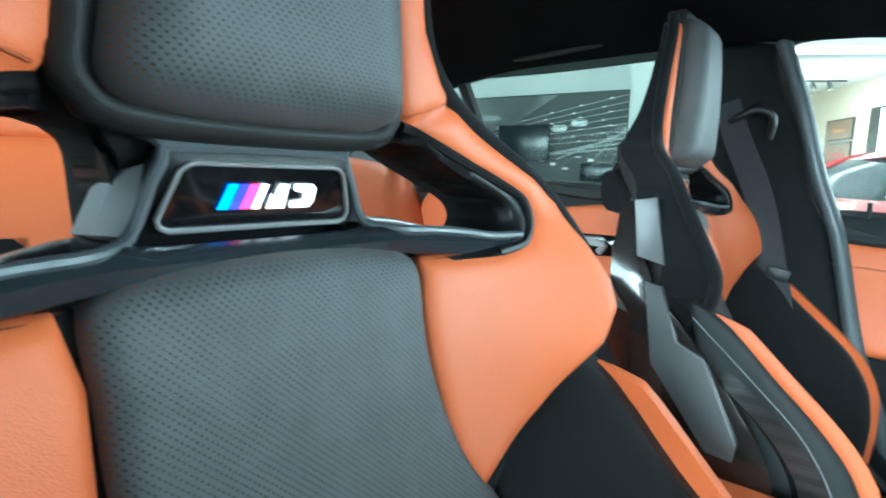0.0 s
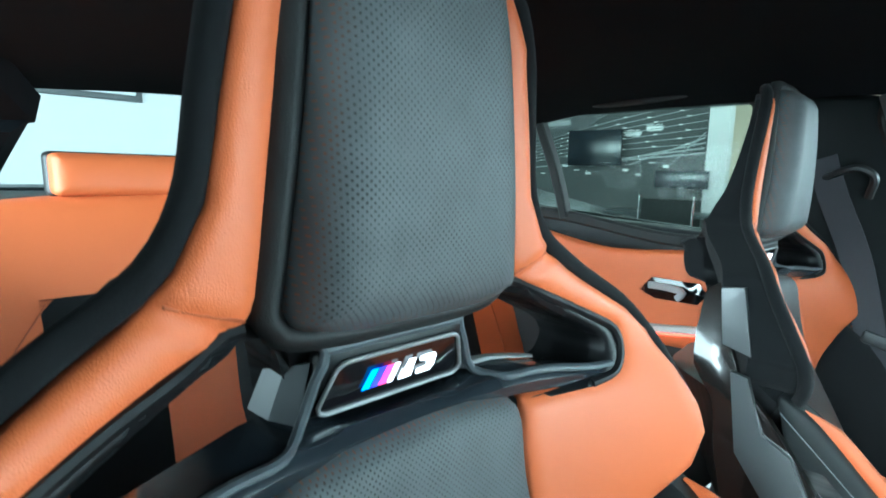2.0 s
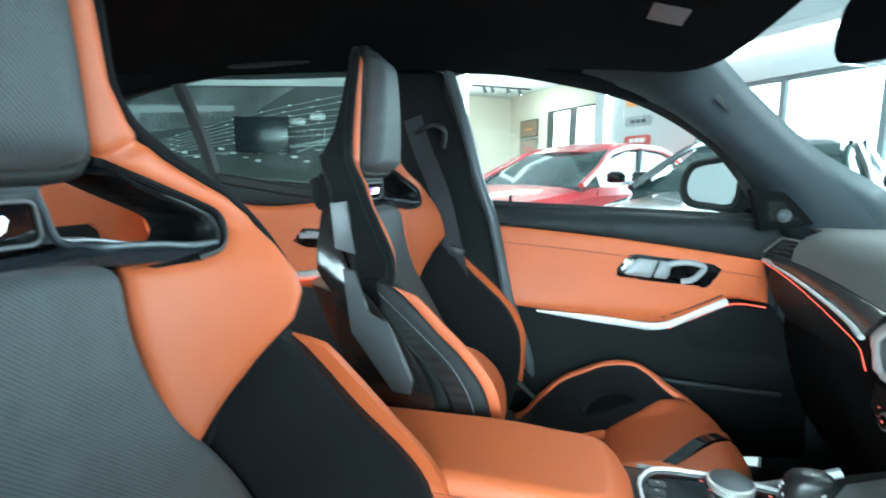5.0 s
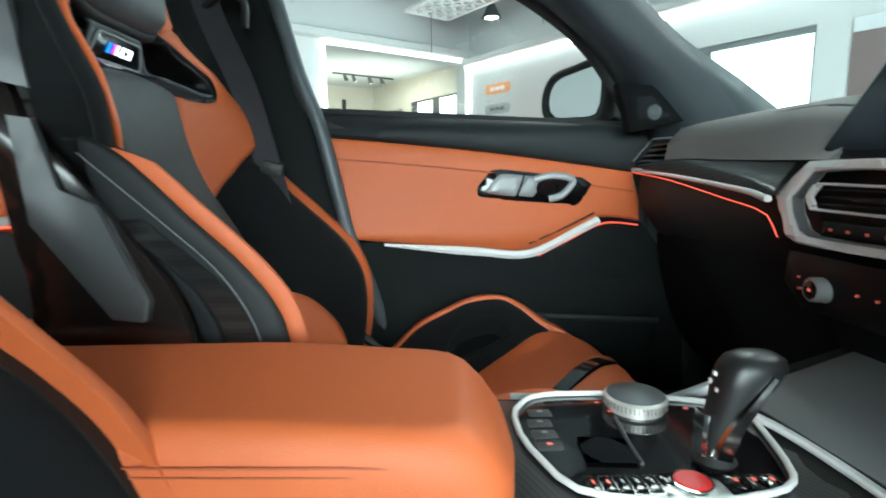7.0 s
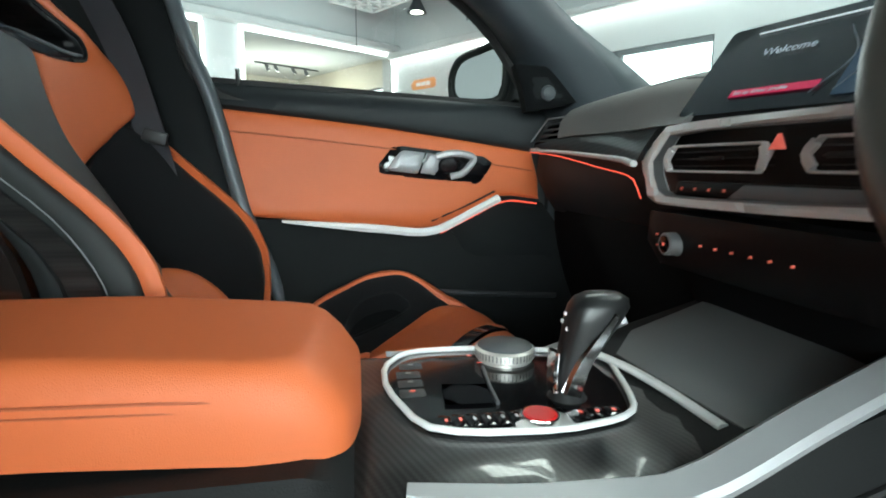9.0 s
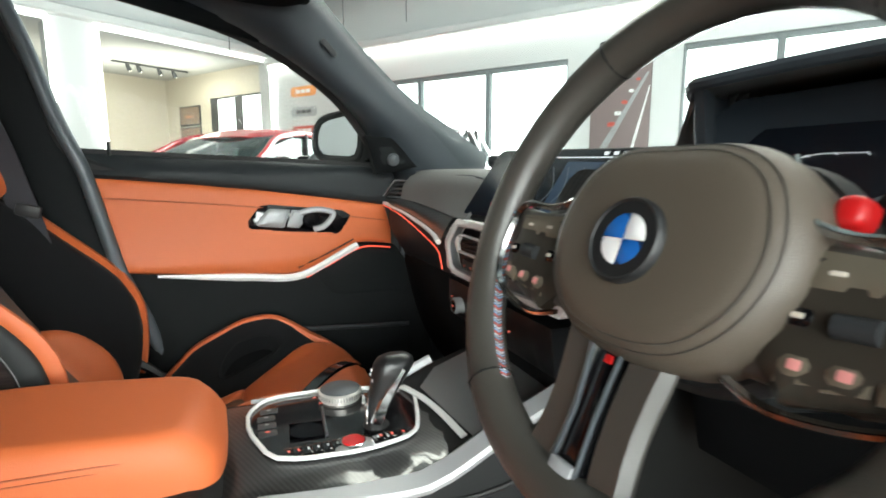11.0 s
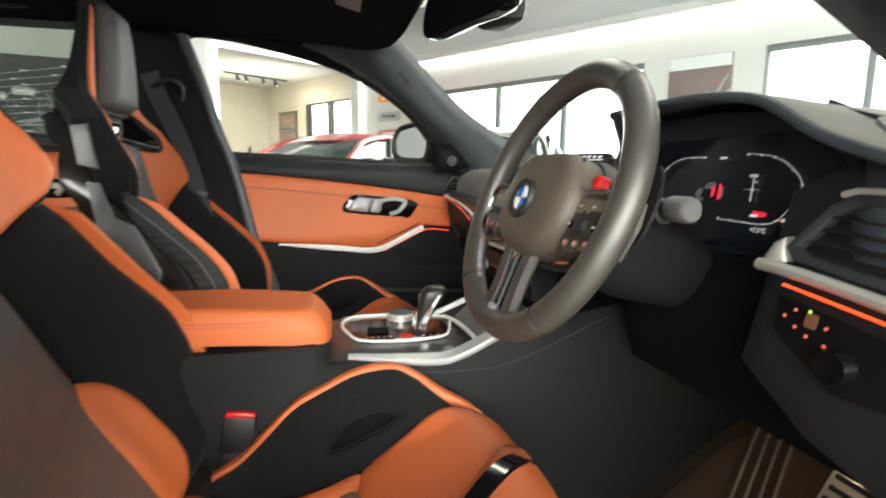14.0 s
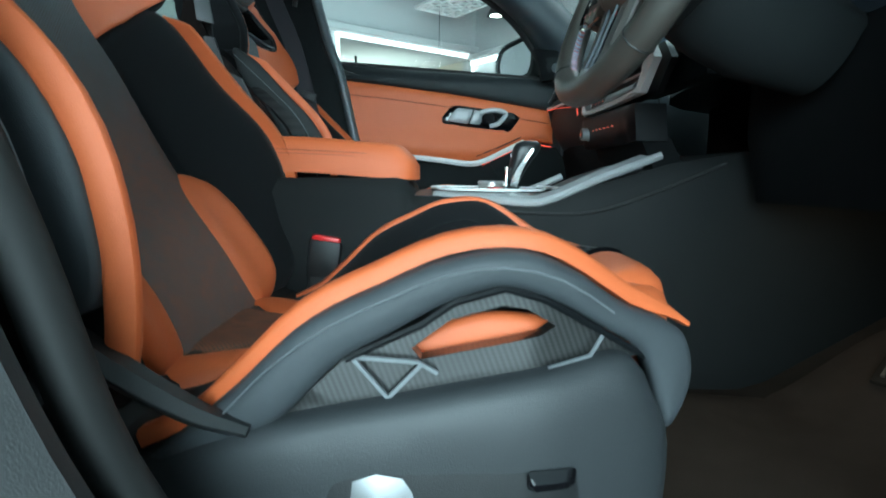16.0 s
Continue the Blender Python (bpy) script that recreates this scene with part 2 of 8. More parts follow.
BAR_GREY = mat("trim_satin_grey", (0.065, 0.075, 0.085), 0.46, 0.2, 0.05, 300, 0.1, 8)
CHEEK_GREY = mat("mount_grey", (0.17, 0.18, 0.19), 0.35, 0.2, 0.05, 300, 0.1, 8)
# stands for pale window reflections on the glossy shell
FACET_REFLECTION = mat("facet_reflection_grey", (0.085, 0.089, 0.092), 0.3, 0.1, 0.05, 300, 0.1, 8)
# grey leather with shade put into the colour, for sides away from the door
GREY_SHADED = mat("leather_grey_shaded", (0.014, 0.0158, 0.0162), 0.56, 0, 0.3, 700, 0.2, 7, detail="leather", spec=0.3)
CONSOLE_SIDE = mat("soft_trim_dark", (0.0065, 0.0080, 0.0085), 0.75, 0, 0.3, 700, 0.15, 8, spec=0.2)
BADGE_WHITE = glow("badge_white", (0.95, 0.92, 1.0), 1.3)
BADGE_BLUE = glow("badge_blue", (0.02, 0.30, 0.95), 0.9)
BADGE_NAVY = glow("badge_navy", (0.05, 0.05, 0.65), 0.8)
BADGE_RED = glow("badge_red", (0.95, 0.05, 0.25), 0.9)
SCREEN = mat("screen_black", (0.008, 0.011, 0.017), 0.22, 0, coat=0.1)
SCREEN_DIM = glow("screen_glow", (0.010, 0.020, 0.035), 1.0)
WHITE_WALL = mat("wall_white", (0.50, 0.51, 0.51), 0.85, 0, 0.2, 60, 0.03, 1.2)
CREAM_WALL = mat("wall_cream", (0.62, 0.57, 0.48), 0.85, 0, 0.2, 60, 0.03, 1.2)
FLOOR_TILE = mat("floor_grey_polished", (0.35, 0.35, 0.34), 0.25, 0, 0.05, 40, 0.08, 1.5)
CEILING = mat("ceiling_grey", (0.34, 0.37, 0.38), 0.9, 0, 0.2, 40, 0.06, 0.8)
# dark frames lightened: the daylight's veil over them is put into the colour
FRAME_VEILED = mat("frame_grey_veiled", (0.16, 0.175, 0.18), 0.5, 0.1)
LATTICE = mat("lattice_white", (0.75, 0.76, 0.75), 0.7)
DARK_METAL = mat("frame_dark_grey", (0.06, 0.065, 0.07), 0.5, 0.2)
LED = glow("led_strip", (1.0, 0.98, 0.95), 3.5)
LED_CREAM = glow("spot_glow", (1.0, 0.93, 0.8), 14.0)
DAYLIGHT = glow("daylight_beyond", (0.93, 0.97, 1.0), 3.2)
RED_PAINT = mat("car_paint_red", (0.42, 0.008, 0.015), 0.35, 0.1, coat=0.5)
CAR_GLASS = mat("car_glass_dark", (0.03, 0.045, 0.045), 0.08, 0, spec=0.35)
MIRROR = mat("mirror_silvered", (0.85, 0.86, 0.86), 0.02, 1.0, vary=0.0)


def glass(name, tint, mixin):
    """A thin pane: mostly clear, with a slight reflection."""
    m = bpy.data.materials.new(name)
    m.use_nodes = True
    n, l = m.node_tree.nodes, m.node_tree.links
    n.remove(n["Principled BSDF"])
    tr, gl, mx = n.new("ShaderNodeBsdfTransparent"), n.new("ShaderNodeBsdfGlossy"), n.new("ShaderNodeMixShader")
    tr.inputs["Color"].default_value = (*tint, 1)
    gl.inputs["Roughness"].default_value = 0.02
    mx.inputs[0].default_value = mixin
    l.new(tr.outputs[0], mx.inputs[1])
    l.new(gl.outputs[0], mx.inputs[2])
    l.new(mx.outputs[0], n["Material Output"].inputs["Surface"])
    MATS[name] = m
    return m


GLASS = glass("window_glass", (0.93, 0.96, 0.95), 0.003)
GLASS_TINT = glass("window_glass_tinted", (0.62, 0.67, 0.64), 0.002)

# ---- mesh helpers ----
from mathutils.geometry import delaunay_2d_cdt


def link(name, bm, material, sharp=40.0):
    me = bpy.data.meshes.new(name)
    bmesh.ops.recalc_face_normals(bm, faces=bm.faces)
    bm.to_mesh(me)
    bm.free()
    for p in me.polygons:
        p.use_smooth = True
    me.set_sharp_from_angle(angle=radians(sharp))
    me.materials.append(material)
    return new(name, me)


def thing(name, loc, label, category, group="", kind=""):
    ob = new(name)
    ob.location = loc
    ob.empty_display_size = 0.05
    return tagged(ob, label, category, group, kind)


def part(name, bm, material, parent, label="", sharp=40.0):
    """One mesh, given in world coordinates, under a thing or a part."""
    at = Vector((0, 0, 0))
    p = parent
    while p:
        at += p.location
        p = p.parent
    bmesh.ops.translate(bm, verts=bm.verts, vec=-at)
    ob = link(name, bm, material, sharp)
    ob.parent = parent
    return tagged(ob, label)


def single(name, bm, material, label, category, group="", kind="", sharp=40.0):
    return tagged(link(name, bm, material, sharp), label, category, group, kind)


def inside(p, poly):
    hit, j = False, len(poly) - 1
    for i in range(len(poly)):
        (xi, yi), (xj, yj) = poly[i], poly[j]
        if (yi > p[1]) != (yj > p[1]) and p[0] < (xj - xi) * (p[1] - yi) / (yj - yi) + xi:
            hit = not hit
        j = i
    return hit


def smooth_loop(pts, step, closed=True, curve=True):
    """Points along a smooth (Catmull-Rom) line through pts, about step apart."""
    n, out = len(pts), []
    pts = [Vector(p) for p in pts]
    for i in range(n if closed else n - 1):
        b, c = pts[i], pts[(i + 1) % n]
        a = pts[i - 1] if closed or i else b * 2 - c
        d = pts[(i + 2) % n] if closed or i + 2 < n else c * 2 - b
        k = max(1, int((c - b).length / step + 0.5))
        for j in range(k):
            t = j / k
            if curve:
                la, lb, lc = ((b - a).length + 1e-6) ** 0.5, ((c - b).length + 1e-6) ** 0.5, ((d - c).length + 1e-6) ** 0.5
                m1 = ((b - a) / la - (c - a) / (la + lb) + (c - b) / lb) * lb
                m2 = ((c - b) / lb - (d - b) / (lb + lc) + (d - c) / lc) * lb
                t2, t3 = t * t, t * t * t
                out.append(b * (2 * t3 - 3 * t2 + 1) + m1 * (t3 - 2 * t2 + t) + c * (3 * t2 - 2 * t3) + m2 * (t3 - t2))
            else:
                out.append(b + (c - b) * t)
    if not closed:
        out.append(pts[-1])
    return out


def pillow(outline, place, res=0.02, puff=0.0, roll=0.02, thick=0.01, holes=(), curve=True, bm=None):
    """A padded panel: the outline (u, v) filled, swelling by puff within roll of its edge; place(u, v, h) gives the world point."""
    size = [max(q[i] for q in outline) - min(q[i] for q in outline) for i in (0, 1)]
    res = min(res, min(size) * 0.4)
    loops = [[(p.x, p.y) for p in smooth_loop([(*q, 0) for q in lp], res * 0.7, True, curve)] for lp in (outline, *holes)]
    pts, edges = [], []
    for lp in loops:
        k = len(pts)
        pts += lp
        edges += [(k + i, k + (i + 1) % len(lp)) for i in range(len(lp))]
    rim = np.array(pts)
    us, vs = [p[0] for p in loops[0]], [p[1] for p in loops[0]]
    clear = res * 0.45
    if puff > 0.003 and roll > res * 0.9:
        # even rows of points along the edge, so that the rolled edge runs smooth
        for d in (roll * 0.12, roll * 0.42):
            for lp in loops:
                for p, a, b in zip(lp, lp[-1:] + lp[:-1], lp[1:] + lp[:1]):
                    t = Vector((b[0] - a[0], b[1] - a[1]))
                    if t.length < 1e-9:
                        continue
                    n = Vector((-t.y, t.x)).normalized() * d
                    for sg in (1, -1):
                        q = (p[0] + sg * n.x, p[1] + sg * n.y)
                        if inside(q, loops[0]) and not any(inside(q, h) for h in loops[1:]) and ((rim - q) ** 2).sum(1).min() > (d * 0.93) ** 2:
                            pts.append(q)
        clear = roll * 0.42 + res * 0.4
    row = 0
    v = min(vs) + res * 0.5
    while v < max(vs):
        u = min(us) + (row % 2) * res * 0.5
        while u < max(us):
            if inside((u, v), loops[0]) and not any(inside((u, v), h) for h in loops[1:]):
                if ((rim - (u, v)) ** 2).sum(1).min() > clear ** 2:
                    pts.append((u, v))
            u += res
        v += res * 0.87
        row += 1
    vo, eo, fo, *_ = delaunay_2d_cdt([Vector(p) for p in pts], edges, [], 0, 1e-6)
    bm = bm or bmesh.new()
    seg_a, seg_b = [], []
    for lp in loops:
        seg_a += lp
        seg_b += lp[1:] + lp[:1]
    seg_a, seg_b = np.array(seg_a), np.array(seg_b)
    dv = seg_b - seg_a
    front, back = [], []
    for q in vo:
        w = np.array((q.x, q.y)) - seg_a
        t = np.clip((w * dv).sum(1) / ((dv * dv).sum(1) + 1e-12), 0, 1)
        d = np.sqrt(((w - dv * t[:, None]) ** 2).sum(1).min())
        x = min(1.0, d / roll)
        front.append(bm.verts.new(place(q.x, q.y, puff * math.sqrt(max(0.0, 1 - (1 - x) ** 2)))))
    keep = []
    for f in fo:
        c = (sum(vo[i].x for i in f) / len(f), sum(vo[i].y for i in f) / len(f))
        if inside(c, loops[0]) and not any(inside(c, h) for h in loops[1:]):
            keep.append(f)
    used = {i for f in keep for i in f}
    for i, q in enumerate(vo):
        back.append(bm.verts.new(place(q.x, q.y, -thick)) if i in used else None)
    count = {}
    for f in keep:
        bm.faces.new([front[i] for i in f])
        bm.faces.new([back[i] for i in reversed(f)])
        for a, b in zip(f, f[1:] + f[:1]):
            count[(a, b)] = count.get((a, b), 0) + 1
    for a, b in count:
        if (b, a) not in count:
            bm.faces.new([front[b], front[a], back[a], back[b]])
    for i, vtx in enumerate(front):
        if i not in used:
            bm.verts.remove(vtx)
    return bm


def frames(pts, closed, up=None):
    n, out = len(pts), []
    nrm = None
    for i in range(n):
        a = pts[i - 1] if closed or i else pts[i]
        b = pts[(i + 1) % n] if closed or i < n - 1 else pts[i]
        t = (b - a).normalized()
        if up is not None:
            s = t.cross(up).normalized()
            nrm = s.cross(t).normalized()
        elif nrm is None:
            k = Vector((0, 0, 1)) if abs(t.z) < 0.9 else Vector((1, 0, 0))
            nrm = (k - t * k.dot(t)).normalized()
        else:
            nrm = (nrm - t * nrm.dot(t)).normalized()
        out.append((t, nrm, t.cross(nrm)))
    return out


def circle_profile(r, k=12, ry=None):
    ry = ry or r
    return [(r * math.cos(2 * math.pi * i / k), ry * math.sin(2 * math.pi * i / k)) for i in range(k)]


def rect_profile(w, h, bev=0.15):
    """A rectangle w along the side, h along the normal, with cut corners."""
    b = min(w, h) * bev
    x, y = w / 2, h / 2
    return [(x - b, -y), (x, -y + b), (x, y - b), (x - b, y), (-x + b, y), (-x, y - b), (-x, -y + b), (-x + b, -y)]


def sweep(line, profile, closed=False, step=0.02, curve=True, up=None, taper=None, bm=None):
    """A profile (side, normal) carried along a smooth line through the given points."""
    pts = smooth_loop(line, step, closed, curve)
    fr = frames(pts, closed, up)
    bm = bm or bmesh.new()
    rings = []
    for i, (p, (t, nrm, side)) in enumerate(zip(pts, fr)):
        k = taper(i / max(1, len(pts) - 1)) if taper else 1.0
        rings.append([bm.verts.new(p + side * (a * k) + nrm * (b * k)) for a, b in profile])
    m = len(profile)
    for i in range(len(rings) if closed else len(rings) - 1):
        a, b = rings[i], rings[(i + 1) % len(rings)]
        for j in range(m):
            bm.faces.new((a[j], a[(j + 1) % m], b[(j + 1) % m], b[j]))
    if not closed:
        bm.faces.new(rings[0])
        bm.faces.new(rings[-1][::-1])
    return bm


def loft(sections, closed=False, caps=True, bm=None):
    """Loops of equal length joined one to the next."""
    bm = bm or bmesh.new()
    rings = [[bm.verts.new(p) for p in s] for s in sections]
    m = len(rings[0])
    for a, b in zip(rings, rings[1:]):
        for j in range(m if not closed else m):
            bm.faces.new((a[j], a[(j + 1) % m], b[(j + 1) % m], b[j]))
    if caps:
        bm.faces.new(rings[0])
        bm.faces.new(rings[-1][::-1])
    return bm


def box(lo, hi, bevel=0.0, m=None, bm=None, seg=2):
    tmp = bmesh.new()
    bmesh.ops.create_cube(tmp, size=1.0)
    c, s = [(a + b) / 2 for a, b in zip(lo, hi)], [abs(b - a) for a, b in zip(lo, hi)]
    for v in tmp.verts:
        v.co = Vector((v.co.x * s[0] + c[0], v.co.y * s[1] + c[1], v.co.z * s[2] + c[2]))
    if bevel:
        bmesh.ops.bevel(tmp, geom=tmp.edges[:], offset=min(bevel, min(s) * 0.45), segments=seg, profile=0.5, affect="EDGES")
    if m is not None:
        bmesh.ops.transform(tmp, matrix=m, verts=tmp.verts)
    if bm is None:
        return tmp
    me = bpy.data.meshes.new("tmp")
    tmp.to_mesh(me)
    tmp.free()
    bm.from_mesh(me)
    bpy.data.meshes.remove(me)
    return bm


def lathe(profile, m, k=32, bm=None):
    """A profile (radius, height) turned about z, then laid by m."""
    bm = bm or bmesh.new()
    rings = []
    for r, h in profile:
        if r < 1e-6:
            rings.append([bm.verts.new(m @ Vector((0, 0, h)))])
        else:
            rings.append([bm.verts.new(m @ Vector((r * math.cos(2 * math.pi * i / k), r * math.sin(2 * math.pi * i / k), h))) for i in range(k)])
    for a, b in zip(rings, rings[1:]):
        for j in range(k):
            q = [a[j % len(a)], a[(j + 1) % len(a)], b[(j + 1) % len(b)], b[j % len(b)]]
            q = [v for i, v in enumerate(q) if v not in q[:i]]
            if len(q) > 2:
                bm.faces.new(q)
    for r in (rings[0], rings[-1]):
        if len(r) > 2:
            bm.faces.new(r)
    return bm


def lerp(table, x):
    """A smooth line through the table's points (monotone cubic)."""
    n = len(table)
    if x <= table[0][0]:
        return table[0][1]
    if x >= table[-1][0]:
        return table[-1][1]
    i = max(k for k in range(n - 1) if table[k][0] <= x)

    def slope(k):
        d = (table[k + 1][1] - table[k][1]) / (table[k + 1][0] - table[k][0])
        return d

    def tangent(k):
        if k == 0 or k == n - 1:
            return slope(min(k, n - 2))
        p, q = slope(k - 1), slope(k)
        return 0.0 if p * q <= 0 else 2 * p * q / (p + q)

    (x0, y0), (x1, y1) = table[i], table[i + 1]
    h = x1 - x0
    t = (x - x0) / h
    m0, m1 = tangent(i) * h, tangent(i + 1) * h
    return (2 * t**3 - 3 * t**2 + 1) * y0 + (t**3 - 2 * t**2 + t) * m0 + (3 * t**2 - 2 * t**3) * y1 + (t**3 - t**2) * m1


def soften(pts, times=2):
    """A closed outline with its corners cut round."""
    for _ in range(times):
        out = []
        for i, a in enumerate(pts):
            b = pts[(i + 1) % len(pts)]
            out += [tuple(p * 0.8 + q * 0.2 for p, q in zip(a, b)), tuple(p * 0.2 + q * 0.8 for p, q in zip(a, b))]
        pts = out
    return pts


def axes_at(origin, xdir, ydir):
    """A frame with its x and y along the given directions (z across both)."""
    x = Vector(xdir).normalized()
    z = x.cross(Vector(ydir)).normalized()
    y = z.cross(x)
    m = Matrix((x, y, z)).transposed().to_4x4()
    m.translation = Vector(origin)
    return m


def plane(m):
    """place() for pillow: u, v in the frame's x and y, h along its z."""
    return lambda u, v, h: m @ Vector((u, v, h))


def rounded(w, h, r, k=4, cx=0.0, cy=0.0):
    out = []
    for sx, sy, a0 in ((1, 1, 0), (-1, 1, 90), (-1, -1, 180), (1, -1, 270)):
        for i in range(k + 1):
            a = radians(a0 + 90 * i / k)
            out.append((cx + sx * (w / 2 - r) + r * math.cos(a), cy + sy * (h / 2 - r) + r * math.sin(a)))
    return out

# ---- showroom ----
def slab(name, quads, thick, material, label, category, kind="structure"):
    """Upright wall pieces: each ((p, q), z0, z1) from p to q on the plan, thick to the right of that line."""
    bm = bmesh.new()
    for (p, q), z0, z1 in quads:
        p, q = Vector((p[0], p[1], 0)), Vector((q[0], q[1], 0))
        d = (q - p).normalized()
        nrm = Vector((d.y, -d.x, 0))
        box((0, 0, z0), ((q - p).length, thick, z1), 0, Matrix.Translation(p) @ Matrix((d, nrm, Vector((0, 0, 1)))).transposed().to_4x4(), bm)
    return single(name, bm, material, label, category, kind=kind)


bm = bmesh.new()
box((-30, -30, -0.05), (30, 30, 0.0), 0, None, bm)
single("floor", bm, FLOOR_TILE, "polished pale grey showroom floor", "floor", kind="structure")
bm = bmesh.new()
box((-16, -12, 4.0), (22, 22, 4.1), 0, None, bm)
for k in range(5):
    a = on_l(0.5 + k * 2.2, 3.72, 0.2)
    box((0, -0.06, 0), (9, 0.06, 0.28), 0, axes_at(a, ALONG_R, -ALONG_L), bm)
single("ceiling", bm, CEILING, "grey showroom ceiling with exposed beams", "ceiling", kind="structure")


def r2(s, off=0.0):
    return on_r(s, 0, off).to_2d()


def l2(s, off=0.0):
    return on_l(s, 0, off).to_2d()


# the window wall, thick outwards; two banks of tall windows
slab("wall_window_side", [((r2(13), r2(10.6)), 0, 4), ((r2(10.6), r2(6.82)), 2.26, 4), ((r2(10.6), r2(6.82)), 0, 0.2), ((r2(6.82), r2(5.54)), 0, 4), ((r2(5.54), r2(2.0)), 2.25, 4), ((r2(5.54), r2(2.0)), 0, 0.2), ((r2(2.0), r2(-0.05)), 0, 4)], 0.25, WHITE_WALL, "white plastered showroom wall with tall windows", "wall")
# the wall with lit openings, thick away from the room
slab("wall_openings", [((l2(0.0), l2(0.06)), 0, 2.8), ((l2(0.0), l2(5.2)), 2.8, 4), ((l2(2.87), l2(3.37)), 0, 2.8), ((l2(5.0), l2(5.2)), 0, 2.8)], 0.3, WHITE_WALL, "white showroom wall with two wide openings", "wall")


def window(name, s0, s1, z0, z1, posts):
    ob = thing(name, on_r((s0 + s1) / 2, z0), "dark grey framed showroom window with bright daylight", "window", "showroom windows", "structure")
    m = axes_at(on_r(0, 0, -0.06), ALONG_R, (0, 0, 1))
    edges = [s0, *posts, s1]
    for a in edges:
        w = 0.05 if a in (s0, s1) else 0.07
        part("mullion", box((a - w / 2, z0, -0.04), (a + w / 2, z1, 0.04), 0.006, m), FRAME_VEILED, ob)
    for z in (z0 + 0.03, z1 - 0.03):
        part("window_frame", box((s0, z - 0.03, -0.035), (s1, z + 0.03, 0.035), 0.006, m), FRAME_VEILED, ob)
    for a, b in zip(edges, edges[1:]):
        pane = part("pane", box((a + 0.03, z0 + 0.05, -0.005), (b - 0.03, z1 - 0.05, 0.005), 0, m), GLASS, ob)
        pane.visible_shadow = False
    return ob


window("window_1", 2.0, 5.54, 0.2, 2.25, (3.28, 4.42))
window("window_2", 6.82, 10.6, 0.2, 2.26, (7.70, 8.55, 9.36))
bm = box((-1.0, -1.5, -0.02), (13.5, 4.5, 0.0), 0, axes_at(on_r(0, 0, -2.2), ALONG_R, (0, 0, 1)))
single("backdrop_daylight", bm, DAYLIGHT, "bright overcast daylight outside the windows", "backdrop", kind="structure")

# cove lighting along both walls and round the openings
def led_run(a, b, w=0.05, label="white LED strip light along the wall head"):
    ob = single("led_strip", sweep([a, b], rect_profile(w, w), step=5, curve=False), LED, label, "strip light", "showroom LED strips")
    return ob


cove = sweep([on_r(0.05, 2.79, 0.12), on_r(12.5, 2.72, 0.12)], rect_profile(0.22, 0.10), step=20, curve=False, up=Vector((0, 0, 1)))
single("cove_trim", cove, WHITE_WALL, "white cove board above the strip light", "trim", kind="structure")
led_run(on_r(0.05, 2.70, 0.10), on_r(12.5, 2.62, 0.10), 0.07)
led_run(on_l(0.06, 2.82, 0.04), on_l(2.87, 2.82, 0.04), 0.06)
led_run(on_l(2.84, 2.80, 0.04), on_l(2.84, 0.05, 0.04), 0.05, "white LED strip up the edge of the opening")
led_run(on_l(0.07, 2.78, 0.04), on_l(0.07, 0.05, 0.04), 0.05, "white LED strip up the edge of the opening")
led_run(on_l(3.40, 2.82, 0.04), on_l(5.0, 2.82, 0.04), 0.06)
led_run(on_l(3.40, 2.80, 0.04), on_l(3.40, 0.05, 0.04), 0.05, "white LED strip up the edge of the opening")
cove = sweep([on_l(0.05, 2.92, 0.10), on_l(5.2, 2.92, 0.10)], rect_profile(0.20, 0.12), step=20, curve=False, up=Vector((0, 0, 1)))
single("cove_trim", cove, WHITE_WALL, "white cove board above the openings", "trim", kind="structure")

def beyond(s, off):
    """A frame on the wall of openings: x along it, y into the room beyond, z up."""
    m = Matrix((ALONG_L, -ALONG_R, Vector((0, 0, 1)))).transposed().to_4x4()
    m.translation = on_l(s, 0, off)
    return m


# the room beyond the openings
slab("wall_back_room", [((l2(-2.0, -4.6), l2(6.5, -4.6)), 0, 3.2)], 0.2, CREAM_WALL, "cream wall of the room beyond", "wall")
slab("wall_back_room_side", [((r2(-0.3, -0.5), r2(-4.8, -0.5)), 0, 3.2)], 0.2, CREAM_WALL, "cream side wall of the room beyond", "wall")
single("ceiling_back_room", box((0, 0, 3.0), (7.0, 4.3, 3.06), 0, beyond(-0.6, -0.32)), WHITE_WALL, "white ceiling of the room beyond", "ceiling", kind="structure")
area_lamp("back_room_light", on_l(1.2, 2.85, -2.4), on_l(1.2, 0, -2.4), 2.2, 1.6, 55, (1.0, 0.93, 0.80))

# added lamp without a fixture, to brighten the ceiling of the room beyond
area_lamp("back_room_uplight", on_l(1.2, 2.2, -2.6), on_l(1.2, 3.0, -2.6), 2.4, 1.6, 36, (1.0, 0.94, 0.84))
track = thing("track_light", on_l(0.6, 2.99, -3.0), "black ceiling track with four small spotlights", "track light")
part("rail", box((-0.15, -0.015, 2.96), (1.35, 0.015, 2.99), 0.004, beyond(0, -3.0)), DARK_METAL, track)
for s in (0.15, 0.45, 0.85, 1.05):
    p = on_l(s, 2.9, -3.0)
    head = part("spotlight", lathe([(0.02, 0.08), (0.035, 0.05), (0.045, -0.06), (0.04, -0.065)], look(p, p + Vector((0.3, 0.4, -0.8)))), DARK_METAL, track)
    part("lens", lathe([(0.0, -0.068), (0.036, -0.068)], look(p, p + Vector((0.3, 0.4, -0.8)))), LED_CREAM, head)


